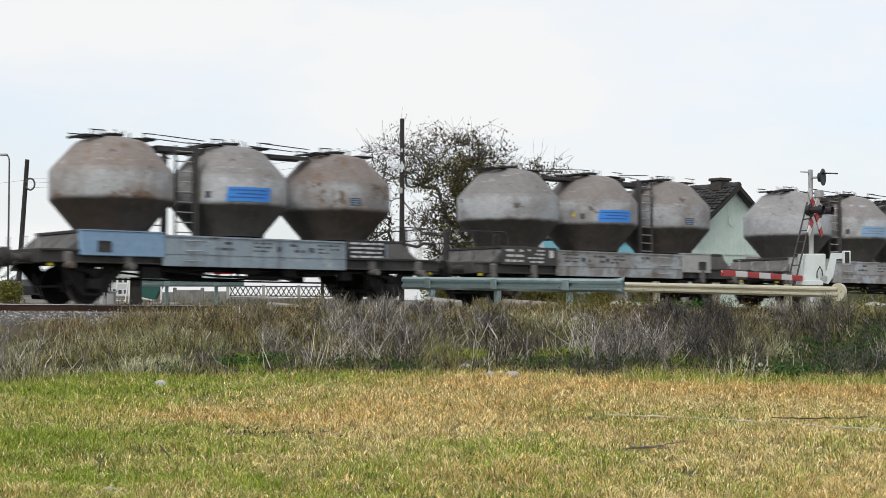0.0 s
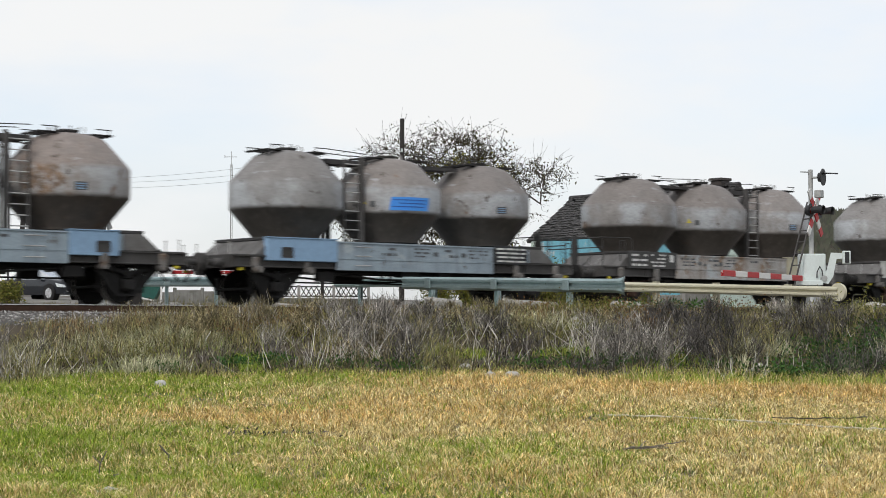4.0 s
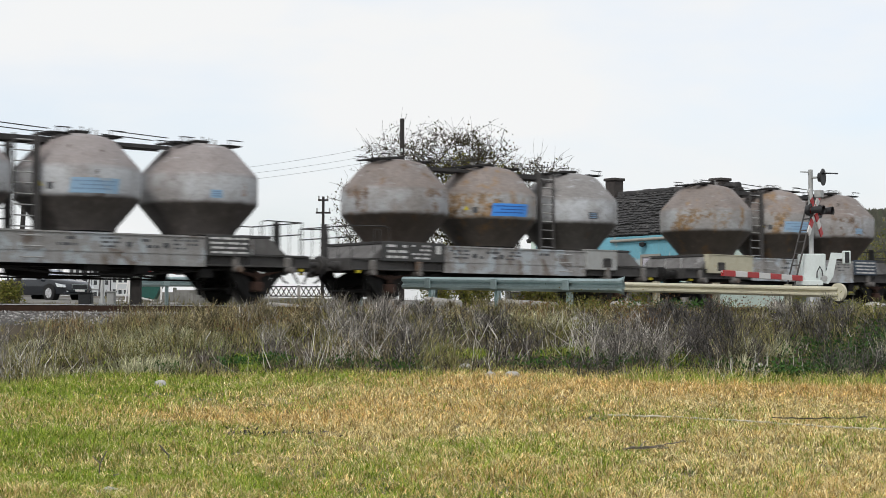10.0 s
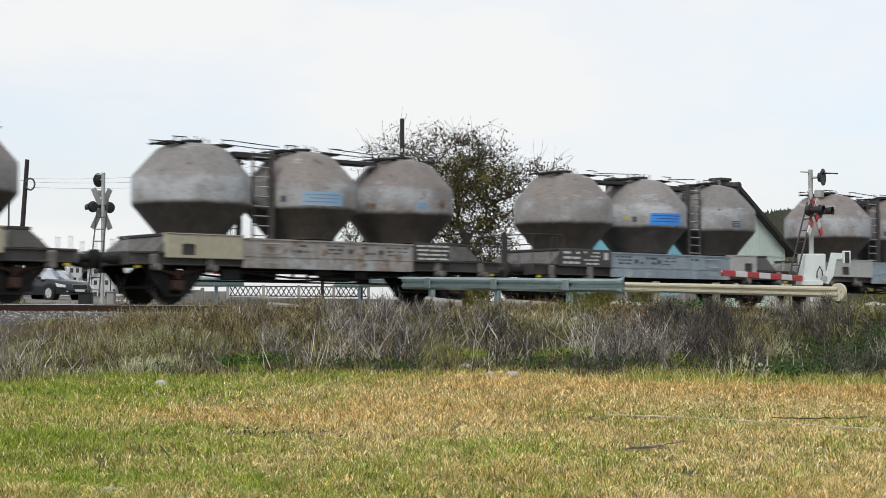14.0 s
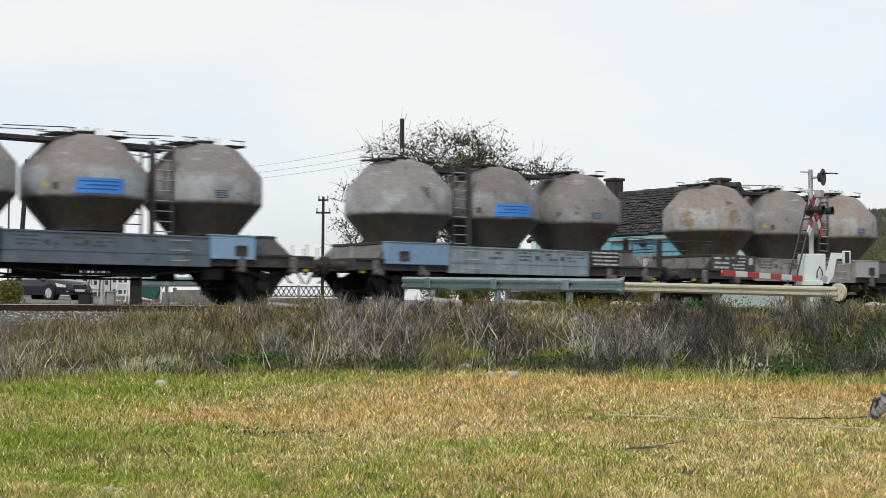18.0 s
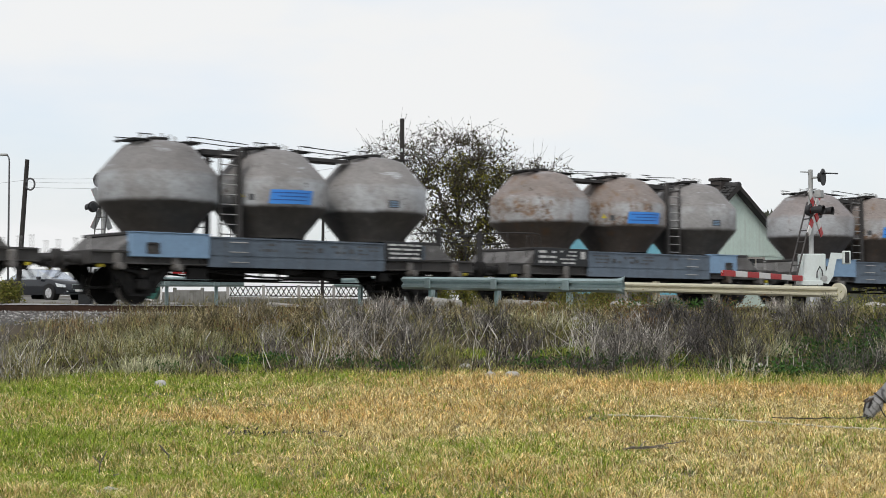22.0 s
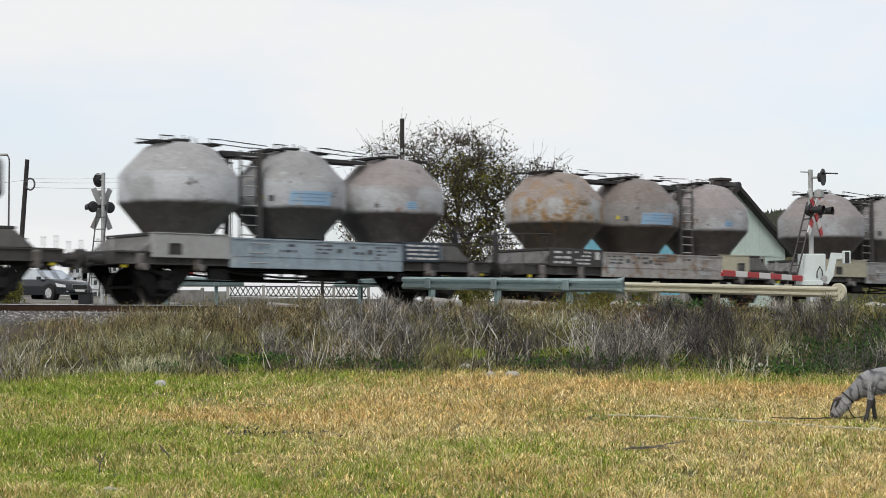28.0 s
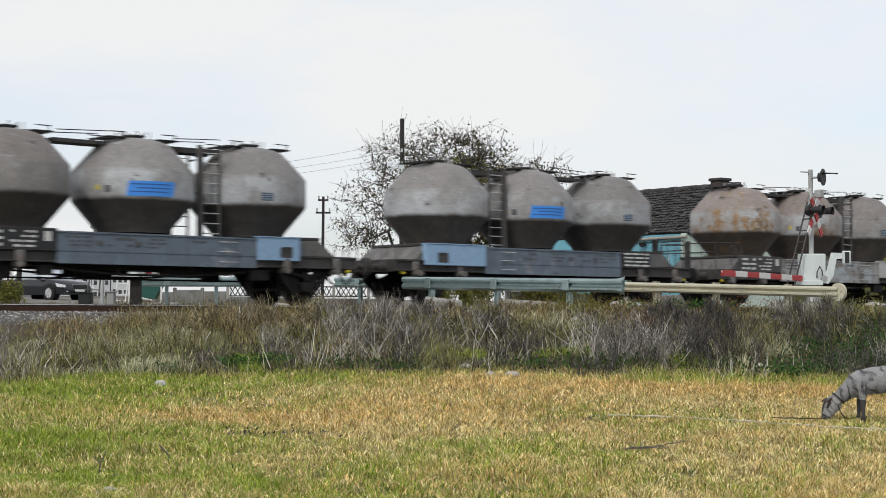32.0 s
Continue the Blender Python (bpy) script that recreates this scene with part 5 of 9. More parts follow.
for k in range(150):
    x, y = on_track(-22 + k * 0.62)
    if first is None:
        first = tagged(put("sleeper", sleeper, SLEEPER, at=pose(x, y, RAIL_Z - 0.178, 0, 0, THETA)), "weathered concrete railway sleeper under the rails", "sleeper", "sleepers of the track")
    else:
        copy_thing(first, pose(x, y, RAIL_Z - 0.178, 0, 0, THETA))


def stones(name, count, pick, lo, hi, mat, label, seed):
    """Loose stones as many small faceted lumps in one mesh."""
    r = np.random.default_rng(seed)
    base = np.array([(1, 0, 0), (-1, 0, 0), (0, 1, 0), (0, -1, 0), (0, 0, 1), (0, 0, -1)], dtype=float)
    tri = np.array([(0, 2, 4), (2, 1, 4), (1, 3, 4), (3, 0, 4), (2, 0, 5), (1, 2, 5), (3, 1, 5), (0, 3, 5)])
    x, y, z = pick(r, count)
    size = r.uniform(lo, hi, count)
    v = base[None] * r.uniform(0.6, 1.3, (count, 6, 1)) + r.normal(0, 0.22, (count, 6, 3))
    v = v * size[:, None, None] * np.array([1, 1, 0.75]) + np.stack([x, y, z], 1)[:, None]
    f = (tri[None] + 6 * np.arange(count)[:, None, None]).reshape(-1, 3)
    return tagged(put(name, cloud_mesh(name, v.reshape(-1, 3), f, mat), mat), label, "stones", kind="stuff")


def pick_ballast(r, n):
    a, q = r.uniform(-18, 30, n), 1.0 + 2.3 * r.uniform(0, 1, n) ** 0.8
    x, y = a * TC + q * TS, TRACK_Y + a * TS - q * TC
    z = np.interp(q, [0, 2.0, 2.9, 3.3], [1.70, 1.69, 1.52, 1.38])
    return x, y, z + 0.01


PEBBLE = leafy("ballast_pebble", [(0.10, 0.095, 0.09), (0.30, 0.29, 0.28), (0.55, 0.54, 0.52), (0.06, 0.055, 0.05), (0.20, 0.185, 0.17), (0.40, 0.39, 0.37)])
stones("ballast_stones", 14000, pick_ballast, 0.02, 0.05, PEBBLE, "loose grey ballast stones along the rails", 5)


# ---- beside the track: guardrails, crossing signals, barriers ----
TEAL = finish("galvanised_teal", (0.40, 0.50, 0.50), (0.28, 0.36, 0.36), (0.50, 0.56, 0.55), 0.60, 0.1, 1.5, 3.0, rough=0.34, metal=0.8, streak=0.12, streak_col=(0.2, 0.2, 0.17))
CREAM = finish("cream_beam", (0.56, 0.53, 0.40), (0.46, 0.43, 0.32), (0.62, 0.60, 0.50), 0.62, 0.1, 1.5, 3.0, rough=0.55, metal=0.1, streak=0.15, streak_col=(0.3, 0.26, 0.17))
GALV = finish("galvanised_grey", (0.40, 0.41, 0.40), (0.31, 0.31, 0.30), None, rough=0.55, metal=0.3)
PALE = finish("pale_paint", (0.66, 0.72, 0.70), (0.56, 0.61, 0.59), (0.5, 0.5, 0.46), 0.66, 0.1, 2.0, 3.0, rough=0.5, streak=0.15, streak_col=(0.35, 0.33, 0.28), vary=0.03)
RED = finish("signal_red", (0.50, 0.025, 0.03), (0.40, 0.03, 0.03), None, vary=0, rough=0.45)
WHITE_P = finish("signal_white", (0.74, 0.73, 0.71), (0.64, 0.63, 0.6), None, vary=0, rough=0.45)
GLOSS = finish("signal_black", (0.018, 0.018, 0.02), (0.03, 0.03, 0.03), None, vary=0, rough=0.5)
LAMP_RED = finish("red_reflector", (0.10, 0.008, 0.008), None, None, vary=0, rough=0.2)
OLD_WOOD = finish("old_wood", (0.030, 0.026, 0.024), (0.016, 0.014, 0.013), None, streak=0.4, streak_col=(0.03, 0.025, 0.02), bump=0.3)
CONCRETE = finish("pale_concrete", (0.38, 0.37, 0.345), (0.28, 0.265, 0.24), (0.2, 0.185, 0.15), 0.62, 0.12, 1.2, 3.0, bump=0.3)
WIRE = finish("wire", (0.10, 0.10, 0.105), None, None, vary=0)

OLD_CONC = finish("old_concrete", (0.26, 0.255, 0.235), (0.14, 0.135, 0.12), (0.09, 0.09, 0.06), 0.56, 0.1, 1.5, 3.0, streak=0.5, streak_col=(0.08, 0.075, 0.06), bump=0.4)

W_SECTION = [(0.0, 0.155), (0.035, 0.15), (0.08, 0.10), (0.08, 0.055), (0.02, 0.018), (0.02, -0.018), (0.08, -0.055), (0.08, -0.10), (0.035, -0.15), (0.0, -0.155)]


def beam_mesh(p, q, face, flare=0.0, tall=1.0):
    """A W-shaped crash beam from p to q (its middle line). face: +1 shows the ridges towards the camera's side."""
    p, q = Vector(p), Vector(q)
    d = (q - p).normalized()
    out = Vector((d.y, -d.x, 0)).normalized() * face
    s, v = Shape(), []
    rows = [(0.0, 1.0, 0.0), (0.5, 1.0, 0.0), (1.0, 1.0, 0.0)]
    if flare:
        ln = (q - p).length
        rows = [(0.0, 1.0, 0.0), (0.5, 1.0, 0.0), (1 - 0.45 / ln, 1.0, 0.0), (1 - 0.25 / ln, 1.05, 0.01), (1 - 0.1 / ln, 1.25, 0.03), (1.0, 1.45, 0.08)]
    for f, k, o in rows:
        for w, z in W_SECTION:
            v.append(p.lerp(q, f) + out * (w * (1 if k < 1.1 else 0.6) + o) + Vector((0, 0, z * k * tall)))
    k = len(W_SECTION)
    for i in range(len(rows) - 1):
        for j in range(k - 1):
            s.add([v[i * k + j], v[i * k + j + 1], v[(i + 1) * k + j + 1], v[(i + 1) * k + j]], [(0, 1, 2, 3)])
    front = list(s.v)
    s.add([Vector(c) - out * 0.006 for c in front], [tuple(reversed(range(4 * i, 4 * i + 4))) for i in range(len(front) // 4)])
    return s.mesh("beam", 50)


def guardrail(p, q, posts, mat, label, flare=0.0, face=1, fan=False):
    rail = empty("guardrail", pose(*p))
    o = Vector(p)
    me = beam_mesh((0, 0, 0), Vector(q) - o, face, flare, 0.72 if fan else 1.0)
    put("beam", me, mat, rail)
    d = (Vector(q) - o)
    out = Vector((d.y, -d.x, 0)).normalized() * face
    for f in posts:
        c = o.lerp(Vector(q), f)
        g = gz(c.x, c.y)
        ang = math.degrees(math.atan2(d.y, d.x))
        h = c.z + 0.14 - g
        po = Shape().box(-0.05, 0.05, -0.03, 0.03, -h - 0.1, 0.0).box(-0.05, -0.04, -0.07, 0.07, -h - 0.1, 0.0).box(0.04, 0.05, -0.07, 0.07, -h - 0.1, 0.0).mesh("post")
        b = c + out * (-0.07) - o
        put("post", po, mat, rail, at=pose(b.x, b.y, b.z + 0.14, 0, 0, ang))
        if fan:
            continue
        b = c + out * 0.095 - o
        sp = Shape().box(-0.09, 0.09, -0.02, 0.02, -0.13, 0.13, 0, 0.01).box(-0.02, 0.02, -0.035, 0.035, 0.04, 0.08).mesh("bracket")
        put("bracket", sp, mat, rail, at=pose(b.x, b.y, b.z, 0, 0, ang))
    if fan:
        e = Vector(q) - o
        s = Shape()
        k = 10
        v = []
        for i in range(k + 1):
            t = -math.pi / 2 + math.pi * i / k
            for r in (0.02, 0.18):
                v.append((r * math.cos(t) * 0.9, 0.05 * (r > 0.1), r * math.sin(t)))
        s.add(v, [(2 * i, 2 * i + 1, 2 * i + 3, 2 * i + 2) for i in range(k)])
        s.add([(x, y - 0.03, z) for x, y, z in v], [(2 * i, 2 * i + 2, 2 * i + 3, 2 * i + 1) for i in range(k)])
        s.lathe([(0.155, -0.02), (0.185, -0.02), (0.185, 0.06), (0.155, 0.06)], (0, 0, 0), 20, axis="y")
        put("end_shoe", s.mesh("end_shoe", 40), mat, rail, at=pose(e.x - 0.03, e.y, e.z, 0, 0, math.degrees(math.atan2(d.y, d.x))))
    return tagged(rail, label, "guardrail")


guardrail((-0.98, 40.5, 2.46), (4.10, 36.2, 2.29), (0.13, 0.44, 0.755), TEAL, "teal galvanised crash barrier with a flared end", flare=1, face=1)
guardrail((4.15, 38.0, 2.31), (8.1, 33.3, 2.10), (0.17, 0.46, 0.78), CREAM, "cream-painted steel crash barrier with a rounded end", face=1, fan=True)
guardrail((-9.6, 50.5, 2.74), (-6.3, 51.5, 2.75), (0.3, 0.75), TEAL, "teal crash barrier beyond the track", face=1)
guardrail((-3.5, 53.0, 2.78), (0.5, 50.0, 2.72), (0.2, 0.8), TEAL, "pale teal crash barrier beside the far road", face=1)


def cross_arm(red_first):
    """One arm of a level-crossing cross, in red and white lengths."""
    parts = []
    n = 6
    for i in range(n):
        z0, z1 = -0.62 + i * 1.24 / n, -0.62 + (i + 1) * 1.24 / n
        parts.append((Shape().box(-0.075, 0.075, -0.012, 0.012, z0, z1).mesh("stripe"), RED if (i % 2 == 0) == red_first else WHITE_P))
    return parts


def lamp_mesh():
    s = Shape()
    s.lathe([(0.02, -0.10), (0.12, -0.09), (0.13, 0.0), (0.16, 0.005), (0.16, 0.02), (0.10, 0.022)], seg=24, axis="y")
    v = []
    for i in range(9):
        t = math.pi * (-0.3 + 1.6 * i / 8)
        for y, r in ((0.02, 0.088), (0.20, 0.088), (0.33, 0.108)):
            v.append((r * math.cos(t), y, r * math.sin(t)))
    s.add(v, [(3 * i + q, 3 * i + q + 1, 3 * i + q + 4, 3 * i + q + 3) for i in range(8) for q in (0, 1)])
    s.add([(x * 0.95, y, z * 0.95) for x, y, z in v], [(3 * i + q, 3 * i + q + 3, 3 * i + q + 4, 3 * i + q + 1) for i in range(8) for q in (0, 1)])
    return s.mesh("lamp_head", 40)


LAMP = lamp_mesh()


def upper_mesh():
    """A lamp on a tall oval board, with a thin straight visor."""
    s = Shape().lathe([(0.02, -0.12), (0.10, -0.10), (0.12, -0.01), (0.19, 0.0), (0.19, 0.018), (0.10, 0.022), (0.02, 0.01)], seg=28, axis="y")
    s.v = [(x * 0.85, y, z * 1.05) for x, y, z in s.v]
    v = []
    for i in range(5):
        t = math.pi * (0.32 + 0.36 * i / 4)
        for y in (0.02, 0.36):
            v.append((0.11 * math.cos(t), y, 0.11 * math.sin(t) - 0.03 * (y > 0.1)))
    k = len(s.v)
    s.add(v, [(2 * i, 2 * i + 1, 2 * i + 3, 2 * i + 2) for i in range(4)])
    s.add([(x, y, z - 0.012) for x, y, z in v], [(2 * i, 2 * i + 2, 2 * i + 3, 2 * i + 1) for i in range(4)])
    return s.mesh("upper_lamp", 40)


UPPER_LAMP = upper_mesh()


def signal(at, heading, height, front, label, splay=20):
    """A crossing signal: post, lamps with hoods, bell and the crossed arms. heading: where its face looks, degrees from +x."""
    sig = empty("crossing_signal", pose(*at))
    put("post", Shape().lathe([(0.09, -0.2), (0.09, 0.25), (0.058, 0.3), (0.055, height)], seg=16).mesh("post", 40), GALV, sig)
    put("foot_plate", Shape().box(-0.25, 0.25, -0.25, 0.25, -0.15, 0.05, 0, 0.02).mesh("foot_plate"), CONCRETE, sig)
    face = pose(0, 0, 0, 0, 0, heading - 90)
    put("upper_lamp", UPPER_LAMP, GLOSS, sig, at=pose(0, 0, height - 0.19) @ face @ pose(0.0, 0.30, 0))
    put("lamp_arm", Shape().rod((0, 0, 0), (0, 0.20, 0), 0.025, 8).mesh("lamp_arm"), GALV, sig, at=pose(0, 0, height - 0.19) @ face)
    put("cable_arm", Shape().rod((0, 0, 0), (-0.24, 0.0, 0.01), 0.014, 6).mesh("cable_arm"), GALV, sig, at=pose(0, 0, height - 0.06))
    mid = pose(0, 0, height - 0.97) @ face
    for k in (-1, 1):
        put("flash_lamp", LAMP, GLOSS, sig, at=mid @ pose(0.26 * k, 0.1, 0))
        put("lens", Shape().lathe([(0.01, 0.0), (0.09, 0.0), (0.085, 0.02), (0.01, 0.03)], seg=16, axis="y").mesh("lens", 40), LAMP_RED, sig, at=mid @ pose(0.26 * k, 0.125, 0))
    put("lamp_bar", Shape().box(-0.36, 0.36, 0.03, 0.08, -0.04, 0.04).mesh("lamp_bar"), GLOSS, sig, at=mid)
    put("relay_case", Shape().box(-0.09, 0.09, -0.05, 0.12, -0.09, 0.09, 0, 0.015).mesh("relay_case"), GALV, sig, at=pose(0, 0, height - 0.58) @ face @ pose(0, 0.17, 0))
    for tilt, red_first in ((splay, True), (-splay, False)):
        arm = put("cross_arm", Shape().box(-0.08, 0.08, -0.02, -0.014, -0.63, 0.63).mesh("cross_arm"), GALV, sig, at=pose(0, 0, height - 1.02) @ face @ pose(0, 0.085 + 0.03 * red_first, 0, 0, tilt, 0))
        for me, mat in cross_arm(red_first):
            put("stripe", me, mat, arm)
    s = Shape()
    for k in (-0.15, 0.15):
        s.rod((k, 0.0, height - 0.75), (k * 1.1 - 0.0, -0.62, 0.35), 0.02, 6)
    for i in range(8):
        f = (i + 0.5) / 8
        s.rod((-0.155, -0.62 * f, height - 0.75 - (height - 1.1) * f), (0.155, -0.62 * f, height - 0.75 - (height - 1.1) * f), 0.014, 6)
    put("ladder", s.mesh("ladder"), LADDER_RAIL, sig, at=pose(0, 0, 0, 0, 0, -70 if front == 0 else heading - 90 + front))
    return tagged(sig, label, "crossing signal")


signal((8.60, 38.0, 1.78), -36, 3.27, 0, "crossing signal with red and white cross and black hooded lamps", 35)
signal((-9.62, 46.0, 1.86), 128, 3.85, -50, "grey crossing signal seen from behind, with ladder", 25)


def barrier(at, tip, stripes, thick, label, foot=None):
    b = empty("barrier", pose(*at))
    o, t = Vector(at), Vector(tip)
    d = t - o
    ang, rise = math.degrees(math.atan2(d.y, d.x)), math.degrees(math.atan2(d.z, math.hypot(d.x, d.y)))
    boom_at = pose(0, 0, 0, 0, -rise, ang)
    g = gz(at[0], at[1]) - at[2]
    ln = d.length
    boom = put("boom", Shape().box(0.05, ln, -0.025, 0.025, -thick / 2 + 0.005, thick / 2 - 0.005).mesh("boom"), WHITE_P, b, at=boom_at)
    for i in range(stripes):
        x0, x1 = 0.15 + i * (ln - 0.15) / stripes, 0.15 + (i + 1) * (ln - 0.15) / stripes
        put("stripe", Shape().box(x0, x1, -0.032, 0.032, -thick / 2, thick / 2, 0, 0.006).mesh("stripe"), RED if i % 2 == 0 else WHITE_P, boom)
        put("reflector", Shape().box((x0 + x1) / 2 - 0.035, (x0 + x1) / 2 + 0.035, -0.04, -0.031, -0.02, 0.02).mesh("reflector"), WHITE_P if i % 2 == 0 else GLOSS, boom)
    put("drive_cabinet", Shape().box(-0.05, 0.52, 0.02, 0.45, -0.02, 0.58, 0, 0.02).mesh("drive_cabinet"), PALE, b)
    put("base", Shape().box(0.12, 0.42, 0.14, 0.36, g - 0.05, -0.10, 0, 0.02).mesh("base"), foot or GALV, b)
    put("tray", Shape().box(-0.20, 0.42, -0.12, 0.1, -0.16, -0.05, 0, 0.01).mesh("tray"), PALE, b)
    s = Shape().slab([(0.35, -0.1), (0.55, -0.12), (0.66, 0.05), (0.74, 0.45), (1.0, 0.47), (1.0, 0.58), (0.62, 0.6), (0.52, 0.2)], -0.10, -0.05)
    put("counterweight_arm", s.mesh("counterweight_arm"), PALE, b)
    put("counterweight", Shape().box(0.88, 1.06, -0.16, -0.02, 0.33, 0.64, 0, 0.02).mesh("counterweight"), PALE, b)
    put("weight_grille", Shape().box(0.92, 1.02, -0.168, -0.16, 0.36, 0.61).box(0.965, 0.975, -0.172, -0.168, 0.36, 0.61).mesh("weight_grille"), GLOSS, b)
    put("cable", Shape().pipe([(0.30, -0.02, 0.02), (0.28, -0.12, 0.15), (0.34, -0.14, 0.28), (0.40, -0.10, 0.18), (0.43, -0.08, -0.02), (0.36, -0.1, -0.12)], 0.014, 6).mesh("cable", 60), GLOSS, b)
    put("cabinet_door", Shape().box(0.0, 0.40, 0.008, 0.02, -0.10, 0.55, 0, 0.006).mesh("cabinet_door"), PALE, b)
    put("hinge", Shape().rod((0.45, -0.13, 0.0), (0.45, 0.02, 0.0), 0.07, 12).mesh("hinge", 40), GALV, b)
    return tagged(b, label, "barrier")


barrier((8.40, 37.9, 2.50), (5.86, 34.2, 2.52), 7, 0.125, "closed level-crossing barrier with red and white boom")
barrier((-9.1, 46.6, 2.92), (-6.2, 48.2, 2.95), 5, 0.10, "far level-crossing barrier with red and white boom", OLD_WOOD)

CAB_DARK = finish("cabinet_dark", (0.022, 0.024, 0.026), None, None, rough=0.5)
for pos, size, mat, label in (((-9.95, 45.4), (0.36, 0.3, 0.5), CAB_DARK, "black relay cabinet on a concrete foot"), ((-9.2, 45.2), (0.22, 0.2, 0.55), GALV, "grey steel junction box by the crossing")):
    c = empty("relay_cabinet", pose(pos[0], pos[1], gz(*pos)))
    w, d, h = size
    put("case", Shape().box(-w / 2, w / 2, -d / 2, d / 2, 0.12, h, 0, 0.015).mesh("case"), mat, c)
    put("plinth", Shape().box(-w / 2 - 0.06, w / 2 + 0.06, -d / 2 - 0.06, d / 2 + 0.06, -0.1, 0.12, 0, 0.01).mesh("plinth"), CONCRETE, c)
    put("roof_cap", Shape().box(-w / 2 - 0.03, w / 2 + 0.03, -d / 2 - 0.03, d / 2 + 0.03, h, h + 0.03).mesh("roof_cap"), mat, c)
    put("door", Shape().box(-w / 2 + 0.03, w / 2 - 0.03, -d / 2 - 0.012, -d / 2, 0.17, h - 0.05).mesh("door"), mat, c)
    tagged(c, label, "cabinet")


# ---- poles and wires ----
def timber_pole(foot, head, r, label, name="utility_pole"):
    p = empty(name, pose(*foot))
    h = Vector(head) - Vector(foot)
    put("shaft", Shape().rod((0, 0, -0.3), h, r * 1.15, 12, 0, r * 0.9).mesh("shaft", 50), OLD_WOOD, p)
    return tagged(p, label, "pole"), h


def insulator(p, at):
    put("insulator", Shape().rod((0, 0, 0), (0.1, 0, 0.0), 0.012, 6).lathe([(0.02, -0.05), (0.045, -0.03), (0.03, 0.02), (0.04, 0.05), (0.015, 0.07)], (0.1, 0, 0.04), 10).mesh("insulator", 40), PALE, p, at=pose(*at))


pole_a, h = timber_pole((-1.42, 56.0, gz(-1.42, 56.0)), (-1.41, 56.0, 8.5), 0.085, "dark weathered wooden utility pole by the tree")
for z in (0.55, 1.0, 1.25):
    insulator(pole_a, (-0.1, -0.08, h.z - z - 0.6))
put("label_plate", Shape().box(-0.09, 0.09, -0.1, -0.09, 0.0, 0.16).mesh("label_plate"), PALE, pole_a, at=pose(0, 0, h.z - 1.75))
put("fuse_box", Shape().box(-0.11, 0.03, -0.2, -0.08, 0.0, 0.2, 0, 0.02).mesh("fuse_box"), GALV, pole_a, at=pose(0, 0, h.z - 2.6))
pole_b, h = timber_pole((-16.22, 62.0, gz(-16.22, 62.0)), (-15.88, 62.0, 7.68), 0.09, "leaning dark wooden pole with a hanging cable loop")
ring = [(0.17 + 0.17 * math.cos(t), 0, 0.22 * math.sin(t)) for t in [math.pi * (0.9 - 1.8 * i / 12) for i in range(13)]]
put("cable_loop", Shape().pipe(ring, 0.035, 8).mesh("cable_loop", 60), WIRE, pole_b, at=pose(h.x - 0.02, -0.1, h.z - 0.95))
p, h = timber_pole((-8.15, 110.0, gz(-8.15, 110.0)), (-8.1, 110.0, 9.95), 0.10, "distant wooden pole with short crossarms")
for z, w in ((0.25, 0.35), (1.1, 0.5)):
    put("crossarm", Shape().box(-w, w, -0.06, 0.06, -0.06, 0.06).mesh("crossarm"), OLD_WOOD, p, at=pose(h.x, -0.1, h.z - z))
    for k in (-1, 1):
        put("insulator", Shape().rod((0, 0, 0), (0, 0, 0.3), 0.05, 8).mesh("insulator"), GALV, p, at=pose(h.x + k * w * 0.85, -0.1, h.z - z))
lamp = empty("street_lamp", pose(-18.7, 70.0, gz(-18.7, 70.0)))
put("mast", Shape().rod((0, 0, -0.2), (0, 0, 6.0), 0.05, 12, 0, 0.032).pipe([(0, 0, 6.0), (-0.02, 0, 6.15), (-0.1, 0, 6.28)], 0.03, 8).mesh("mast", 50), WIRE, lamp)
put("lamp_head", Shape().box(-0.42, -0.06, -0.1, 0.1, 6.24, 6.34, 0, 0.04).mesh("lamp_head"), GALV, lamp)
tagged(lamp, "slim grey street lamp with a short arm", "street lamp")
mast = empty("radio_mast", pose(-19.55, 150.0, gz(-19.55, 150.0)))
s = Shape()
H = 17.0 - gz(-19.55, 150.0)
for k in range(3):
    t = k * 2 * math.pi / 3
    s.rod((0.12 * math.cos(t), 0.12 * math.sin(t), -0.2), (0.1 * math.cos(t), 0.1 * math.sin(t), H - 1.0), 0.028, 6)
put("lattice", s.mesh("lattice"), GALV, mast)
for k in range(26):
    z = 0.4 + k * (H - 1.6) / 26
    put("brace", Shape().rod((-0.1, 0.06, 0), (0.12, 0, 0.28), 0.02, 6).rod((0.12, 0, 0.28), (-0.06, -0.1, 0.5), 0.02, 6).mesh("brace"), GALV, mast, at=pose(0, 0, z))
put("antenna", Shape().rod((0, 0, H - 1.2), (0, 0, H + 0.2), 0.03, 6).rod((-0.6, 0, H - 0.3), (0.5, 0, H - 0.3), 0.03, 6).rod((-0.6, 0, H - 0.4), (-0.6, 0, H - 0.15), 0.04, 6).mesh("antenna"), GALV, mast)
tagged(mast, "thin lattice radio mast far beyond the yard", "mast")


def wire(p, q, sag, name="overhead_wire"):
    p, q = Vector(p), Vector(q)
    pts = [p.lerp(q, i / 20) - Vector((0, 0, sag * 4 * (i / 20) * (1 - i / 20))) for i in range(21)]
    tagged(put(name, Shape().pipe(pts, 0.0045, 5).mesh(name), WIRE), "thin sagging overhead wire between poles", "wire", "overhead wires")


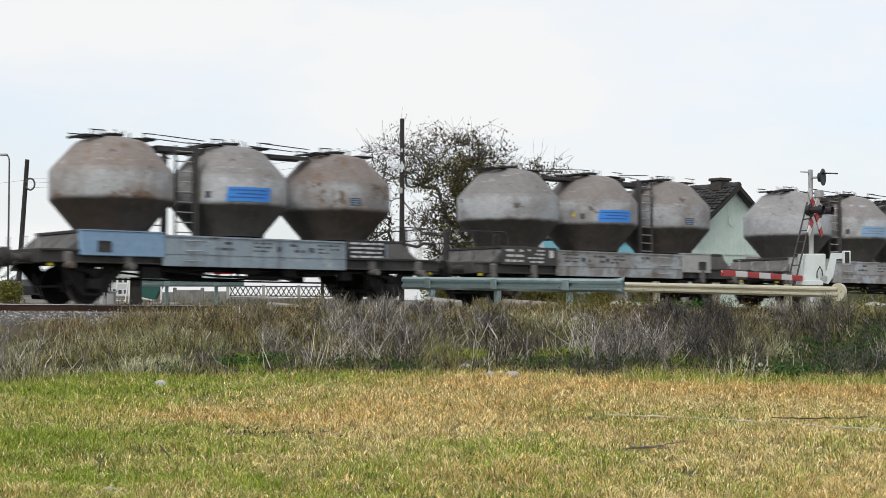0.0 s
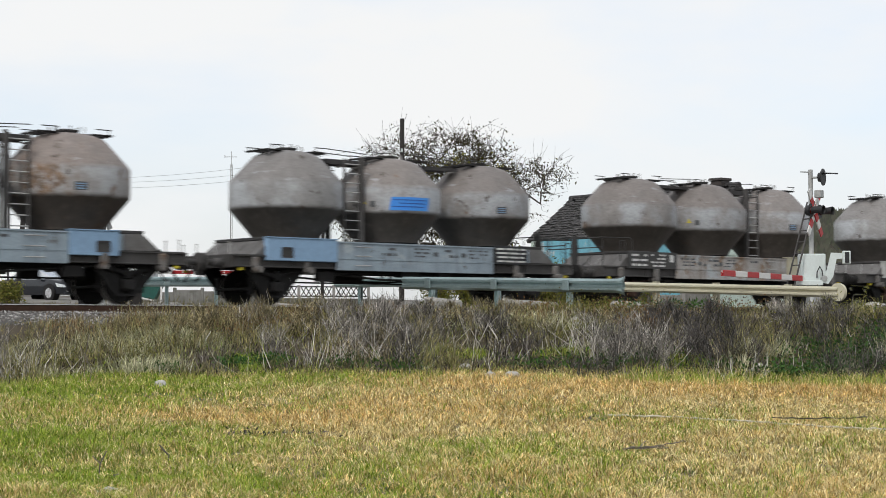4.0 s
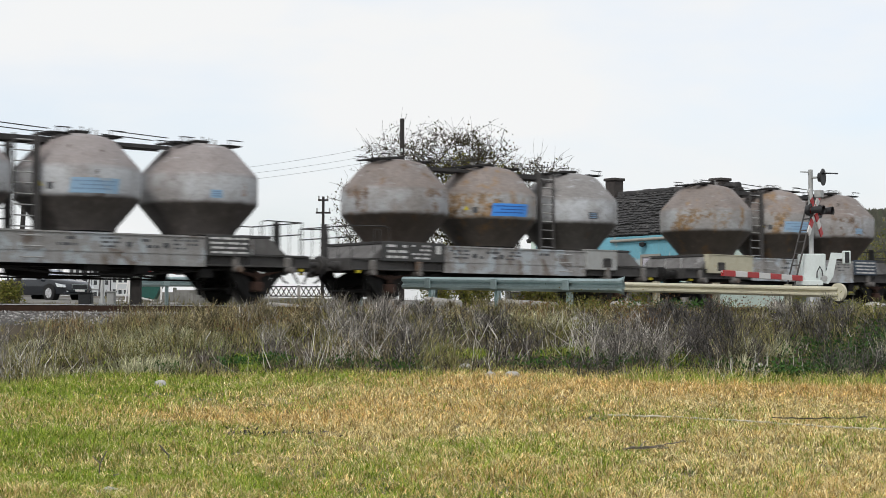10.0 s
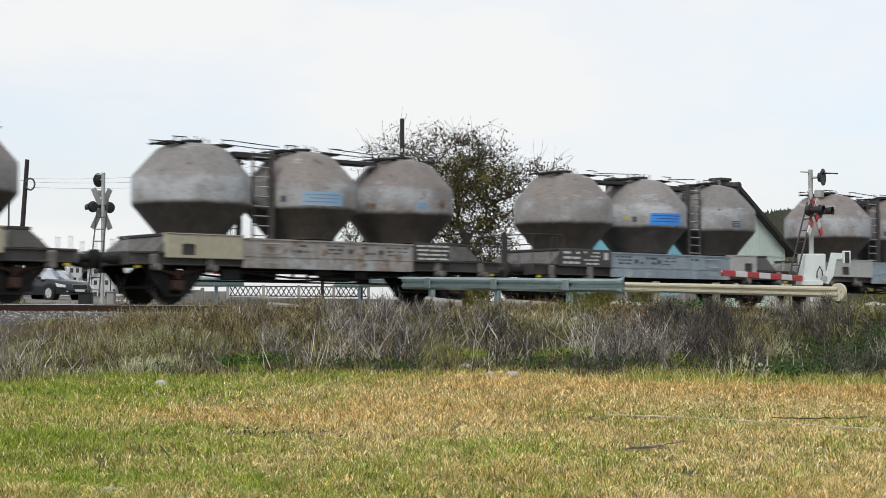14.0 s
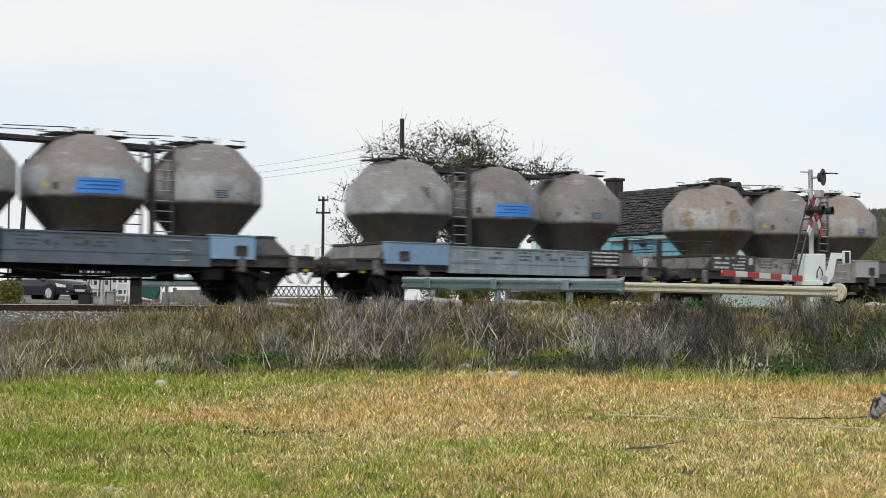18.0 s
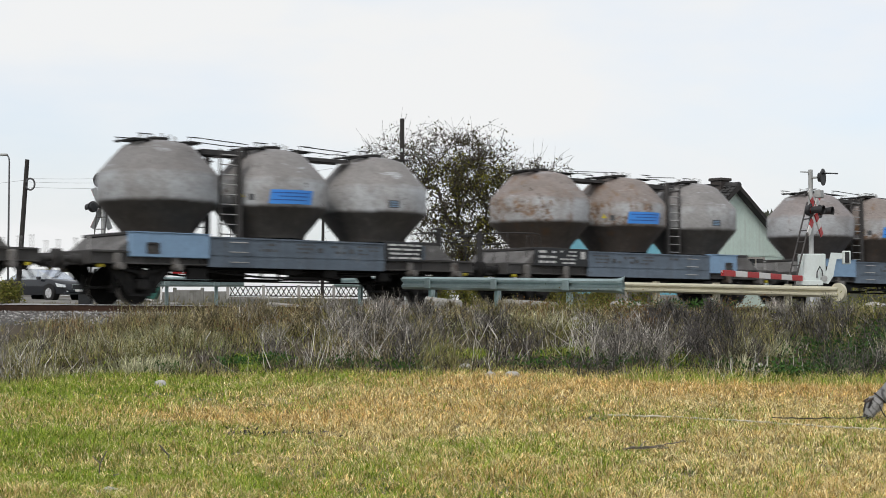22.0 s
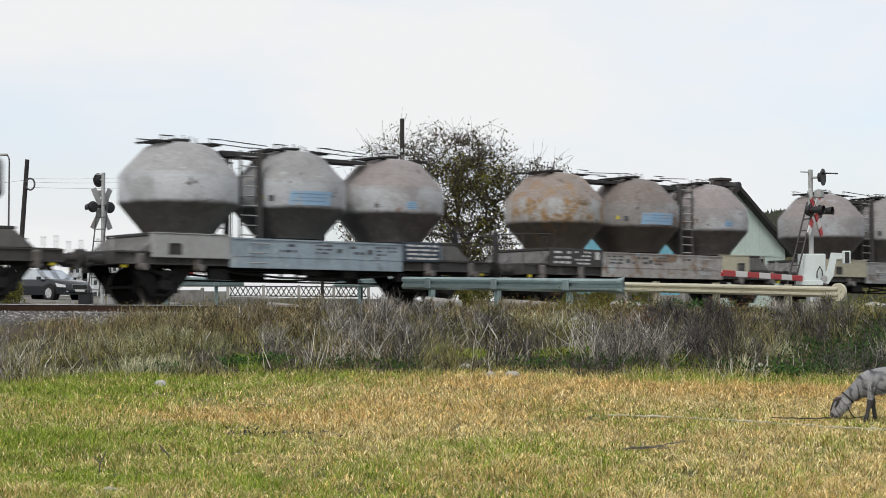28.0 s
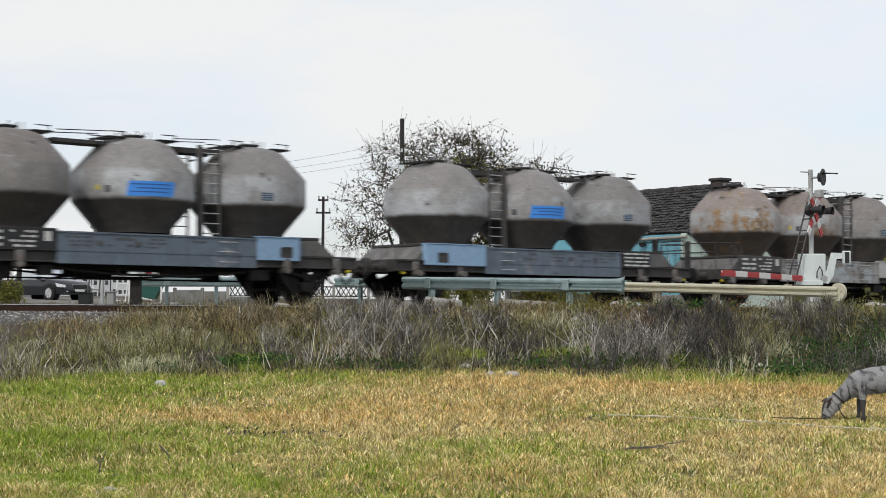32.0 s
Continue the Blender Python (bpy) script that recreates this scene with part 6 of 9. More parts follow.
for z, e in ((7.72, 6.95), (7.42, 6.82), (7.2, 6.62)):
    wire((-1.42, 55.9, z), (-15.9, 61.9, e), 0.42)
wire((-15.9, 62.0, 6.9), (-60, 75, 7.6), 1.2)



# ---- fence, wall and clutter beyond the track ----
def lattice_fence(p, q, bays):
    f = empty("lattice_fence", pose(p[0], p[1], gz(p[0], p[1])))
    d = Vector((q[0] - p[0], q[1] - p[1], 0))
    ang, ln = math.degrees(math.atan2(d.y, d.x)), d.length
    turn = pose(0, 0, 0, 0, 0, ang)
    w = ln / bays
    put("wall", Shape().box(0, ln, -0.1, 0.1, -0.3, 0.34, 0, 0.02).mesh("wall"), OLD_CONC, f, "pale rendered base wall", turn)
    for i in range(bays + 1):
        put("post", Shape().box(i * w - 0.045, i * w + 0.045, -0.045, 0.045, 0.3, 0.82).mesh("post"), CONCRETE, f, at=turn)
    for i in range(bays):
        s = Shape()
        for z in (0.42, 0.76):
            s.box(i * w + 0.05, (i + 1) * w - 0.05, -0.02, 0.02, z - 0.02, z + 0.02)
        n = int(w / 0.2)
        for j in range(n):
            x0 = i * w + 0.08 + j * (w - 0.16) / n
            x1 = x0 + (w - 0.16) / n
            s.rod((x0, 0, 0.43), (x1, 0, 0.75), 0.018, 5).rod((x1, 0.02, 0.43), (x0, 0.02, 0.75), 0.018, 5)
        put("lattice_panel", s.mesh("lattice_panel"), OLD_WOOD, f, at=turn)
    tagged(f, "low pale wall topped with dark lattice fencing", "fence")


lattice_fence((-7.6, 57.5), (-2.7, 58.95), 4)
GREEN = finish("dark_green_sheet", (0.012, 0.085, 0.065), (0.01, 0.06, 0.05), None, rough=0.5)
skip = empty("market_stall", pose(-10.8, 57.0, gz(-10.8, 57.0)))
put("sheet", Shape().slab([(-0.1, 0.35), (0.75, 0.25), (1.0, 0.75), (-0.1, 0.8)], -0.3, 0.3).mesh("sheet"), GREEN, skip, "dark green sheet side")
for x, z in ((-0.12, 0.9), (1.0, 0.8)):
    put("leg", Shape().box(x - 0.03, x + 0.03, -0.33, -0.27, -0.1, z).mesh("leg"), WHITE_P, skip)
put("rail", Shape().rod((-0.1, -0.32, 0.38), (0.75, -0.32, 0.2), 0.03, 6).mesh("rail"), WHITE_P, skip)
put("base", Shape().box(-0.6, 1.6, -0.35, 0.35, -0.1, 0.14, 0, 0.03).mesh("base"), CONCRETE, skip)
tagged(skip, "dark green sheeted bin with white tube legs", "bin")
steps = empty("step_ladder", pose(-11.4, 56.5, gz(-11.4, 56.5)))
for x in (0.0, 0.36):
    put("stile", Shape().rod((x, 0, 0), (x + 0.06, 0.3, 1.0), 0.025, 6).mesh("stile"), WHITE_P, steps)
for k in range(4):
    put("rung", Shape().rod((0.0 + 0.015 * k, 0.06 * k, 0.2 + 0.2 * k), (0.36 + 0.015 * k, 0.06 * k, 0.2 + 0.2 * k), 0.018, 6).mesh("rung"), WHITE_P, steps)
tagged(steps, "white metal steps standing on the yard", "steps")
for x, y, w, d, h, r, label in ((0.0, 39.4, 0.85, 0.5, 0.30, 35, "broken pale concrete block in dry grass"), (2.0, 38.2, 1.35, 0.6, 0.26, -30, "tilted slab of pale concrete in dry grass"),
                                (4.35, 37.6, 0.95, 0.5, 0.2, -35, "pale concrete slab half hidden by weeds"), (-4.6, 49.8, 1.6, 0.5, 0.25, 20, "long pale kerb stone beyond the rails")):
    s = Shape().box(-w / 2, w / 2, -d / 2, d / 2, -0.25, h, 0, 0.05)
    s.v = [(a + 0.03 * mnoise.noise((a * 3, b * 3, c * 3)), b, c + 0.05 * mnoise.noise((a * 2.2 + x, b * 2, 7.0))) for a, b, c in s.v]
    tagged(put("concrete_block", s.mesh("concrete_block"), CONCRETE, at=pose(x, y, gz(x, y), 3, 4, r)), label, "concrete block")


side = empty("low_wall", pose(-10.6, 58.4, gz(-10.6, 58.4), 0, 0, 4))
for i in range(3):
    put("panel", Shape().box(i * 0.98 + 0.02, i * 0.98 + 0.94, -0.08, 0.08, -0.4, (0.52, 0.60, 0.55)[i], 0, 0.02).mesh("panel"), OLD_CONC, side)
    put("post", Shape().box(i * 0.98 - 0.06, i * 0.98 + 0.06, -0.1, 0.1, -0.4, 0.68, 0, 0.02).mesh("post"), OLD_CONC, side)
tagged(side, "low weathered grey concrete panel wall beside the lattice fence", "wall")

# a low broken wall before the house
low = empty("low_wall", pose(2.4, 60.8, gz(2.4, 60.8), 0, 0, 12))
for i in range(7):
    hh = (0.78, 0.84, 0.70, 0.86, 0.80, 0.66, 0.82)[i]
    put("panel", Shape().box(i * 1.15 + 0.02, i * 1.15 + 1.10, -0.09, 0.09, -0.4, hh, 0, 0.02).mesh("panel"), OLD_CONC, low)
    put("post", Shape().box(i * 1.15 - 0.07, i * 1.15 + 0.07, -0.12, 0.12, -0.4, 0.92, 0, 0.02).mesh("post"), CONCRETE, low)
tagged(low, "low wall of weathered grey concrete panels before the house", "wall")

# pale rubble in front of the house and a hedge along the far yard
RUBBLE = finish("pale_rubble", (0.56, 0.545, 0.51), (0.38, 0.365, 0.34), (0.28, 0.26, 0.22), 0.6, 0.1, 3.0, 4.0, vary=0)


def pick_rubble(r, n):
    x, y = r.uniform(4.8, 15.5, n), r.normal(0, 0.9, n)
    y = 55.0 + (x - 4.8) * 0.8 + y
    z = heights(x, y) + 0.5 * np.exp(-((y - 55.0 - (x - 4.8) * 0.8) / 0.8) ** 2) * r.uniform(0, 1, n) * (0.55 + 0.45 * np.sin(x * 2.3))
    return x, y, z


stones("rubble_heap", 2600, pick_rubble, 0.05, 0.2, RUBBLE, "heap of pale broken rubble before the house", 6)


# ---- the old house by the line ----
PLASTER = finish("green_white_plaster", (0.62, 0.74, 0.665), (0.52, 0.62, 0.55), (0.45, 0.43, 0.37), 0.66, 0.06, 1.1, 1.5, streak=0.3, streak_col=(0.38, 0.38, 0.33), bump=0.3, vary=0)
CYAN = finish("cyan_plaster", (0.17, 0.43, 0.53), (0.13, 0.32, 0.39), (0.42, 0.46, 0.46), 0.58, 0.06, 1.3, 1.5, streak=0.25, streak_col=(0.26, 0.38, 0.40), bump=0.3, vary=0)
TILE = finish("old_roof_tile", (0.048, 0.046, 0.045), (0.020, 0.019, 0.019), (0.12, 0.115, 0.105), 0.58, 0.1, 4.0, 5.0, bump=0.4, vary=0.5)
BRICK = finish("sooty_brick", (0.06, 0.05, 0.045), (0.03, 0.027, 0.025), (0.11, 0.09, 0.08), 0.6, 0.1, 4.0, 8.0, bump=0.4)
GLASS_D = finish("dark_window", (0.03, 0.035, 0.04), None, None, rough=0.12, vary=0, spec=0.6)
FRAME_W = finish("old_window_frame", (0.35, 0.33, 0.29), (0.25, 0.23, 0.2), None)
CURTAIN = finish("pale_curtain", (0.55, 0.52, 0.58), (0.45, 0.42, 0.5), None)


def house():
    hx, hy, ang = 9.24, 64.0, THETA
    g = gz(10.0, 68.0)
    h = empty("house", pose(hx, hy, g, 0, 0, ang))
    w, l = 6.65, 9.0                     # x runs along the gable, y away from it
    eave, ridge = 4.62 - g, 7.02 - g
    m = w / 2
    rise = 0.5 * (ridge - eave) / m     # the long wall stands half a metre in, under the slope
    # gable wall with its window opening, and a black disc for the shaded round hole
    s = Shape()
    s.slab([(0.5, -0.3), (w, -0.3), (w, eave), (m, ridge - 0.06), (0.5, eave + rise)], 0.0, 0.3)
    put("gable_wall", s.mesh("gable_wall"), PLASTER, h, "pale green-white plaster, flaking at the corner")
    put("plinth_band", Shape().box(0.52, w - 0.02, -0.03, 0.0, eave - 0.42, eave - 0.30).mesh("plinth_band"), PLASTER, h)
    s = Shape().lathe([(0.01, -0.02), (0.2, -0.02), (0.2, 0.0)], (m - 0.05, -0.002, eave + 0.98), 20, axis="y")
    vent = put("gable_vent", s.mesh("gable_vent"), BLACK, h)
    put("vent_ring", Shape().lathe([(0.2, -0.035), (0.26, -0.035), (0.26, 0.0), (0.2, 0.0)], (m - 0.05, -0.003, eave + 0.98), 20, axis="y").mesh("vent_ring", 40), PLASTER, vent)

    def window(x, z0, z1, ww, name, back):
        win = put(name, Shape().box(x - ww / 2, x + ww / 2, -0.012, 0.0, z0, z1).mesh(name), back, h)
        f = Shape()
        for a, b, c, d in ((x - ww / 2 - 0.07, x + ww / 2 + 0.07, z1, z1 + 0.08), (x - ww / 2 - 0.07, x + ww / 2 + 0.07, z0 - 0.08, z0), (x - ww / 2 - 0.07, x - ww / 2, z0, z1), (x + ww / 2, x + ww / 2 + 0.07, z0, z1),
                           (x - 0.03, x + 0.03, z0, z1), (x - ww / 2, x - 0.03, z1 - 0.35, z1 - 0.3), (x + 0.03, x + ww / 2, z1 - 0.35, z1 - 0.3)):
            f.box(a, b, -0.05, -0.012, c, d)
        put("window_frame", f.mesh("window_frame"), FRAME_W, win)
        put("window_sill", Shape().box(x - ww / 2 - 0.12, x + ww / 2 + 0.12, -0.13, 0.0, z0 - 0.14, z0 - 0.08, 0, 0.01).mesh("window_sill"), CONCRETE, win)
        return win

    window(2.1, eave - 1.6, eave - 0.55, 1.0, "window", GLASS_D)
    window(4.7, eave - 1.6, eave - 0.55, 1.0, "window", GLASS_D)
    # side walls and back
    for x0, x1, top, nm in ((0.5, 0.8, eave + rise, "side_wall"), (w - 0.3, w, eave, "side_wall")):
        put(nm, Shape().box(x0, x1, 0.3, l - 0.3, -0.3, top).mesh(nm), CYAN, h, "cyan-painted plaster")
    s = Shape().slab([(0.5, -0.3), (w, -0.3), (w, eave), (m, ridge - 0.06), (0.5, eave + rise)], l - 0.3, l)
    put("back_wall", s.mesh("back_wall"), PLASTER, h)
    # two small windows and a lamp on the long side
    for y in (1.9, 5.6):
        win = put("window", Shape().box(-0.012, 0.0, y - 0.45, y + 0.45, eave - 1.75, eave - 0.72).mesh("window"), CURTAIN, h, at=pose(0.5, 0, 0.2))
        f = Shape()
        for y0, y1, z0, z1 in ((y - 0.55, y + 0.55, eave - 0.72, eave - 0.60), (y - 0.55, y + 0.55, eave - 1.87, eave - 1.75), (y - 0.55, y - 0.45, eave - 1.75, eave - 0.72), (y + 0.45, y + 0.55, eave - 1.75, eave - 0.72),
                               (y - 0.03, y + 0.03, eave - 1.75, eave - 0.72)):
            f.box(-0.06, -0.012, y0, y1, z0, z1)
        put("window_frame", f.mesh("window_frame"), FRAME_W, win)
    put("wall_lamp", Shape().lathe([(0.02, 0.0), (0.13, 0.05), (0.15, 0.16), (0.05, 0.2)], (-0.18, 2.2, eave - 0.36), 12).rod((0, 2.2, eave - 0.2), (-0.18, 2.2, eave - 0.18), 0.02, 6).mesh("wall_lamp", 40), GLOSS, h, at=pose(0.5, 0, 0.25))
    put("meter_box", Shape().box(0.65, 1.0, -0.08, 0.0, eave - 1.2, eave - 0.75, 0, 0.02).mesh("meter_box"), FRAME_W, h)
    put("gutter", Shape().pipe([(-0.14, -0.1, eave - 0.10), (-0.14, l * 0.45, eave - 0.14)], 0.06, 8).mesh("gutter", 50), FRAME_W, h, at=pose(0.54, 0, 0.33))
    put("downpipe", Shape().pipe([(-0.14, 0.05, eave - 0.14), (-0.06, -0.06, eave - 0.5), (-0.06, -0.06, -0.1)], 0.045, 8).mesh("downpipe", 50), GALV, h, at=pose(0.5, 0, 0.2))
    # roof: two thick slopes, tiled on the sides that show
    over, run = 0.45, 0.35
    slope = math.atan2(ridge - eave, m)
    ln, ln_near = (m + over) / math.cos(slope), (m - 0.55) / math.cos(slope)
    for k, nm in ((-1, "roof_slope"), (1, "roof_slope")):
        s = Shape().box(0, ln if k > 0 else ln_near, -run, l + run, -0.10, 0.0)
        m_slope = pose(0, 0, 0, 0, math.degrees(slope), 0)
        if k < 0:
            s.v = [(-x, y, z) for x, y, z in s.v]
            s.f = [q[::-1] for q in s.f]
            m_slope = pose(0, 0, 0, 0, -math.degrees(slope), 0)
        put(nm, s.mesh(nm), TILE, h, "dark old roof covering", pose(m, 0, ridge) @ m_slope)
    put("verge_board", Shape().slab([(m, ridge + 0.02), (m, ridge - 0.18), (0.52, eave + 0.19), (0.52, eave + 0.37)], -run - 0.03, -run).slab([(m, ridge + 0.02), (w + over, eave - 0.32), (w + over, eave - 0.5), (m, ridge - 0.18)][::-1], -run - 0.03, -run).mesh("verge_board"), OLD_WOOD, h)
    # tiles of the long slope
    rnd = random.Random(4)
    cols, rows = 36, 17
    tw, th = (l + 2 * run) / cols, ln_near / rows
    tile = Shape()
    k = 5
    v = []
    for i in range(k):
        f = i / (k - 1)
        zz = 0.03 * math.sin(math.pi * f)
        for y, lift in ((0.0, 0.0), (th * 1.16, 0.045)):
            v.append((f * tw * 1.02, y, zz + lift))
    tile.add(v, [(2 * i, 2 * i + 2, 2 * i + 3, 2 * i + 1) for i in range(k - 1)])
    tile.add([(x, y, z - 0.03) for x, y, z in v], [(2 * i, 2 * i + 1, 2 * i + 3, 2 * i + 2) for i in range(k - 1)])
    tile.add([v[1], v[3], v[5], v[7], v[9], (v[9][0], v[9][1], v[9][2] - 0.03), (v[1][0], v[1][1], v[1][2] - 0.03)], [(0, 1, 2, 3, 4, 5, 6)])
    me = tile.mesh("roof_tile")
    rest = Shape()
    for c in range(cols):
        for r in range(rows):
            d = r * th + rnd.uniform(-0.04, 0.04) + (0.10 if rnd.random() < 0.05 else 0)
            x, z = m - d * math.cos(slope), ridge - d * math.sin(slope)
            # x across the slope runs along the house, y down the slope
            basis = Matrix(((0, -math.cos(slope), -math.sin(slope), x), (1, 0, 0, -run + c * tw), (0, -math.sin(slope), math.cos(slope), z + 0.02), (0, 0, 0, 1)))
            basis = basis @ pose(0, 0, rnd.uniform(0, 0.025), rnd.uniform(-3, 3), rnd.uniform(-3, 3), rnd.uniform(-4, 4))
            if c * rows + r < 300:
                put("roof_tile", me, TILE, h, at=basis)
            else:
                rest.add([basis @ Vector(p) for p in tile.v], tile.f)
    tagged(put("far_roof_tiles", rest.mesh("far_roof_tiles"), TILE, h), kind="stuff")
    for c in range(26):
        y = -run + c * (l + 2 * run) / 26
        put("ridge_tile", RIDGE, TILE, h, at=pose(m, y, ridge + 0.0 + rnd.uniform(-0.015, 0.015), 0, 0, rnd.uniform(-3, 3)))
    for y, hh, nm in ((0.6, 0.22, "chimney"), (6.6, 0.62, "chimney")):
        s = Shape().box(m - 0.35, m + 0.2, y - 0.27, y + 0.27, ridge - 0.5, ridge + hh)
        ch = put(nm, s.mesh(nm), BRICK, h, "sooty brick chimney")
        put("chimney_cap", Shape().box(m - 0.42, m + 0.27, y - 0.34, y + 0.34, ridge + hh, ridge + hh + 0.12, 0, 0.02).box(m - 0.3, m + 0.15, y - 0.22, y + 0.22, ridge + hh + 0.1, ridge + hh + 0.13).mesh("chimney_cap"), BRICK, ch)
    return tagged(h, "old plastered house with cyan side and dark tiled roof", "house")


RIDGE = Shape().lathe([(0.13, 0.0), (0.15, 0.0), (0.15, 0.42), (0.12, 0.42)], seg=10, axis="y").mesh("ridge_tile", 50)
house()

# ---- the car that waits at the crossing ----
CAR_PAINT = finish("car_black", (0.018, 0.021, 0.026), (0.02, 0.02, 0.024), None, rough=0.12, bump=0.0, spec=0.5, vary=0, fine=0.0)
CAR_GLASS = finish("car_glass", (0.55, 0.58, 0.60), (0.5, 0.53, 0.55), None, rough=0.06, bump=0.0, metal=0.75, vary=0, fine=0.0)
CHROME = finish("chrome", (0.7, 0.7, 0.72), None, None, rough=0.15, metal=1.0, bump=0.0, vary=0, fine=0.0)
HEADLAMP = finish("headlamp", (0.75, 0.78, 0.8), None, None, rough=0.1, bump=0.0, vary=0, fine=0.0)
TYRE = finish("tyre", (0.018, 0.018, 0.018), None, None, rough=0.9)


def car(at, turn):
    c = empty("saloon_car", pose(*at, 0, 0, turn))
    # sections along the car (x forward): half width, sill, shoulder and roof heights
    secs = [(-2.38, 0.70, 0.45, 0.78, 0.80), (-2.25, 0.80, 0.34, 0.92, 0.95), (-1.6, 0.88, 0.28, 0.98, 1.02), (-0.9, 0.90, 0.26, 0.98, 1.38), (-0.2, 0.91, 0.26, 0.97, 1.46), (0.35, 0.91, 0.26, 0.96, 1.40), (1.05, 0.91, 0.26, 0.95, 0.99),
            (1.6, 0.90, 0.27, 0.90, 0.94), (2.1, 0.85, 0.30, 0.80, 0.84), (2.36, 0.72, 0.34, 0.62, 0.68), (2.42, 0.66, 0.40, 0.56, 0.58)]
    v, k = [], 8
    for x, hw, z0, z1, z2 in secs:
        top = hw * (0.74 if z2 - z1 > 0.2 else 0.9)
        v += [(x, -hw * 0.92, z0), (x, -hw, (z0 + z1) / 2), (x, -hw * 0.97, z1), (x, -top, z2), (x, top, z2), (x, hw * 0.97, z1), (x, hw, (z0 + z1) / 2), (x, hw * 0.92, z0)]
    f, sl = [], []
    for i in range(len(secs) - 1):
        for j in range(k):
            f.append((i * k + j, (i + 1) * k + j, (i + 1) * k + (j + 1) % k, i * k + (j + 1) % k))
            tall = max(secs[i][4] - secs[i][3], secs[i + 1][4] - secs[i + 1][3]) > 0.2
            ends = min(secs[i][4], secs[i + 1][4]) < 1.2 and tall
            sl.append(1 if (tall and j in (2, 4)) or (ends and j == 3) else 0)
    s = Shape()
    s.v, s.f, s.s = v, f + [tuple(range(k)), tuple(range(len(v) - 1, len(v) - k - 1, -1))], sl + [0, 0]
    put("body", s.mesh("body", 35), [CAR_PAINT, CAR_GLASS], c)
    for x in (-1.4, 1.42):
        for y in (-0.8, 0.8):
            sd = 1 if y > 0 else -1
            put("wheel_arch", Shape().rod((x, sd * 0.6, 0.36), (x, sd * 0.915, 0.36), 0.40, 24).mesh("wheel_arch", 40), TYRE, c)
            wh = put("wheel", Shape().lathe([(0.21, -0.1), (0.33, -0.1), (0.335, -0.06), (0.335, 0.06), (0.33, 0.1), (0.21, 0.1)], seg=28, axis="y").mesh("wheel", 40), TYRE, c, at=pose(x, sd * 0.83, 0.335))
            rim = Shape().lathe([(0.19, sd * 0.0), (0.225, sd * 0.0), (0.225, sd * 0.105), (0.20, sd * 0.105)], seg=24, axis="y")
            rim.lathe([(0.01, sd * 0.05), (0.06, sd * 0.05), (0.055, sd * 0.1), (0.01, sd * 0.1)], seg=12, axis="y")
            for q in range(5):
                t = q * 2 * math.pi / 5
                rim.rod((0.03 * math.cos(t), sd * 0.08, 0.03 * math.sin(t)), (0.215 * math.cos(t), sd * 0.09, 0.215 * math.sin(t)), 0.028, 6)
            put("rim", rim.mesh("rim", 40), CHROME, wh)
    for sd in (-1, 1):
        put("headlight", Shape().slab([(1.93, 0.60), (2.36, 0.58), (2.30, 0.70), (1.80, 0.79)], min(sd * 0.60, sd * 0.87), max(sd * 0.60, sd * 0.87)).mesh("headlight"), HEADLAMP, c)
        put("fog_light", Shape().box(2.33, 2.41, sd * 0.5, sd * 0.68, 0.38, 0.43, 0, 0.01).mesh("fog_light"), HEADLAMP, c)
        put("mirror", Shape().box(0.72, 0.92, sd * 0.92, sd * 1.08, 0.95, 1.08, 0, 0.03).mesh("mirror"), CAR_PAINT, c)
    g = put("grille", Shape().box(2.33, 2.435, -0.42, 0.42, 0.50, 0.70, 0, 0.02).mesh("grille"), GLOSS, c)
    put("grille_rim", Shape().box(2.42, 2.45, -0.45, 0.45, 0.69, 0.72).box(2.42, 2.45, -0.40, 0.40, 0.49, 0.51).box(2.42, 2.45, -0.45, -0.43, 0.51, 0.69).box(2.42, 2.45, 0.43, 0.45, 0.51, 0.69).mesh("grille_rim"), CHROME, g)
    put("number_plate", Shape().box(2.44, 2.46, -0.26, 0.26, 0.40, 0.49, 0, 0.004).mesh("number_plate"), WHITE_P, c)
    put("bumper", Shape().box(2.2, 2.42, -0.78, 0.78, 0.26, 0.38, 0, 0.04).mesh("bumper"), CAR_PAINT, c)
    return tagged(c, "black saloon car waiting on the far road", "car")


car((-18.2, 74.5, 2.44), -38)

# ---- distance: a town block, wooded hill, bushes ----
FAR_WALL = finish("far_wall", (0.52, 0.54, 0.55), (0.42, 0.44, 0.45), None, vary=0.15)
for x, w, z in ((-92, 4.6, 18.2), (-88.6, 2.2, 18.4), (-86.2, 4.4, 18.0), (-81.5, 10.5, 18.6)):
    b = empty("far_building", pose(x, 400, gz(x, 400.0)))
    hh = z - gz(x, 400.0)
    put("wall", Shape().box(0, w, 0, 6, 0, hh).mesh("wall"), FAR_WALL, b)
    put("roof", Shape().box(-0.2, w + 0.2, -0.2, 6.2, hh, hh + 0.4).mesh("roof"), GALV, b)
    for k in range(int(w / 1.4)):
        for r in range(4):
            put("window", Shape().box(0.4 + k * 1.4, 1.2 + k * 1.4, -0.03, 0.0, hh - 1.9 - r * 2.8, hh - 0.8 - r * 2.8).mesh("window"), GLASS_D, b)
    tagged(b, "distant pale flat-roofed building on the skyline", "building", "distant buildings")
WOODS = leafy("winter_woods", [(0.075, 0.08, 0.062), (0.12, 0.115, 0.088), (0.09, 0.105, 0.07)], patch=(0.07, 0.08, 0.055), patch_scale=0.02)


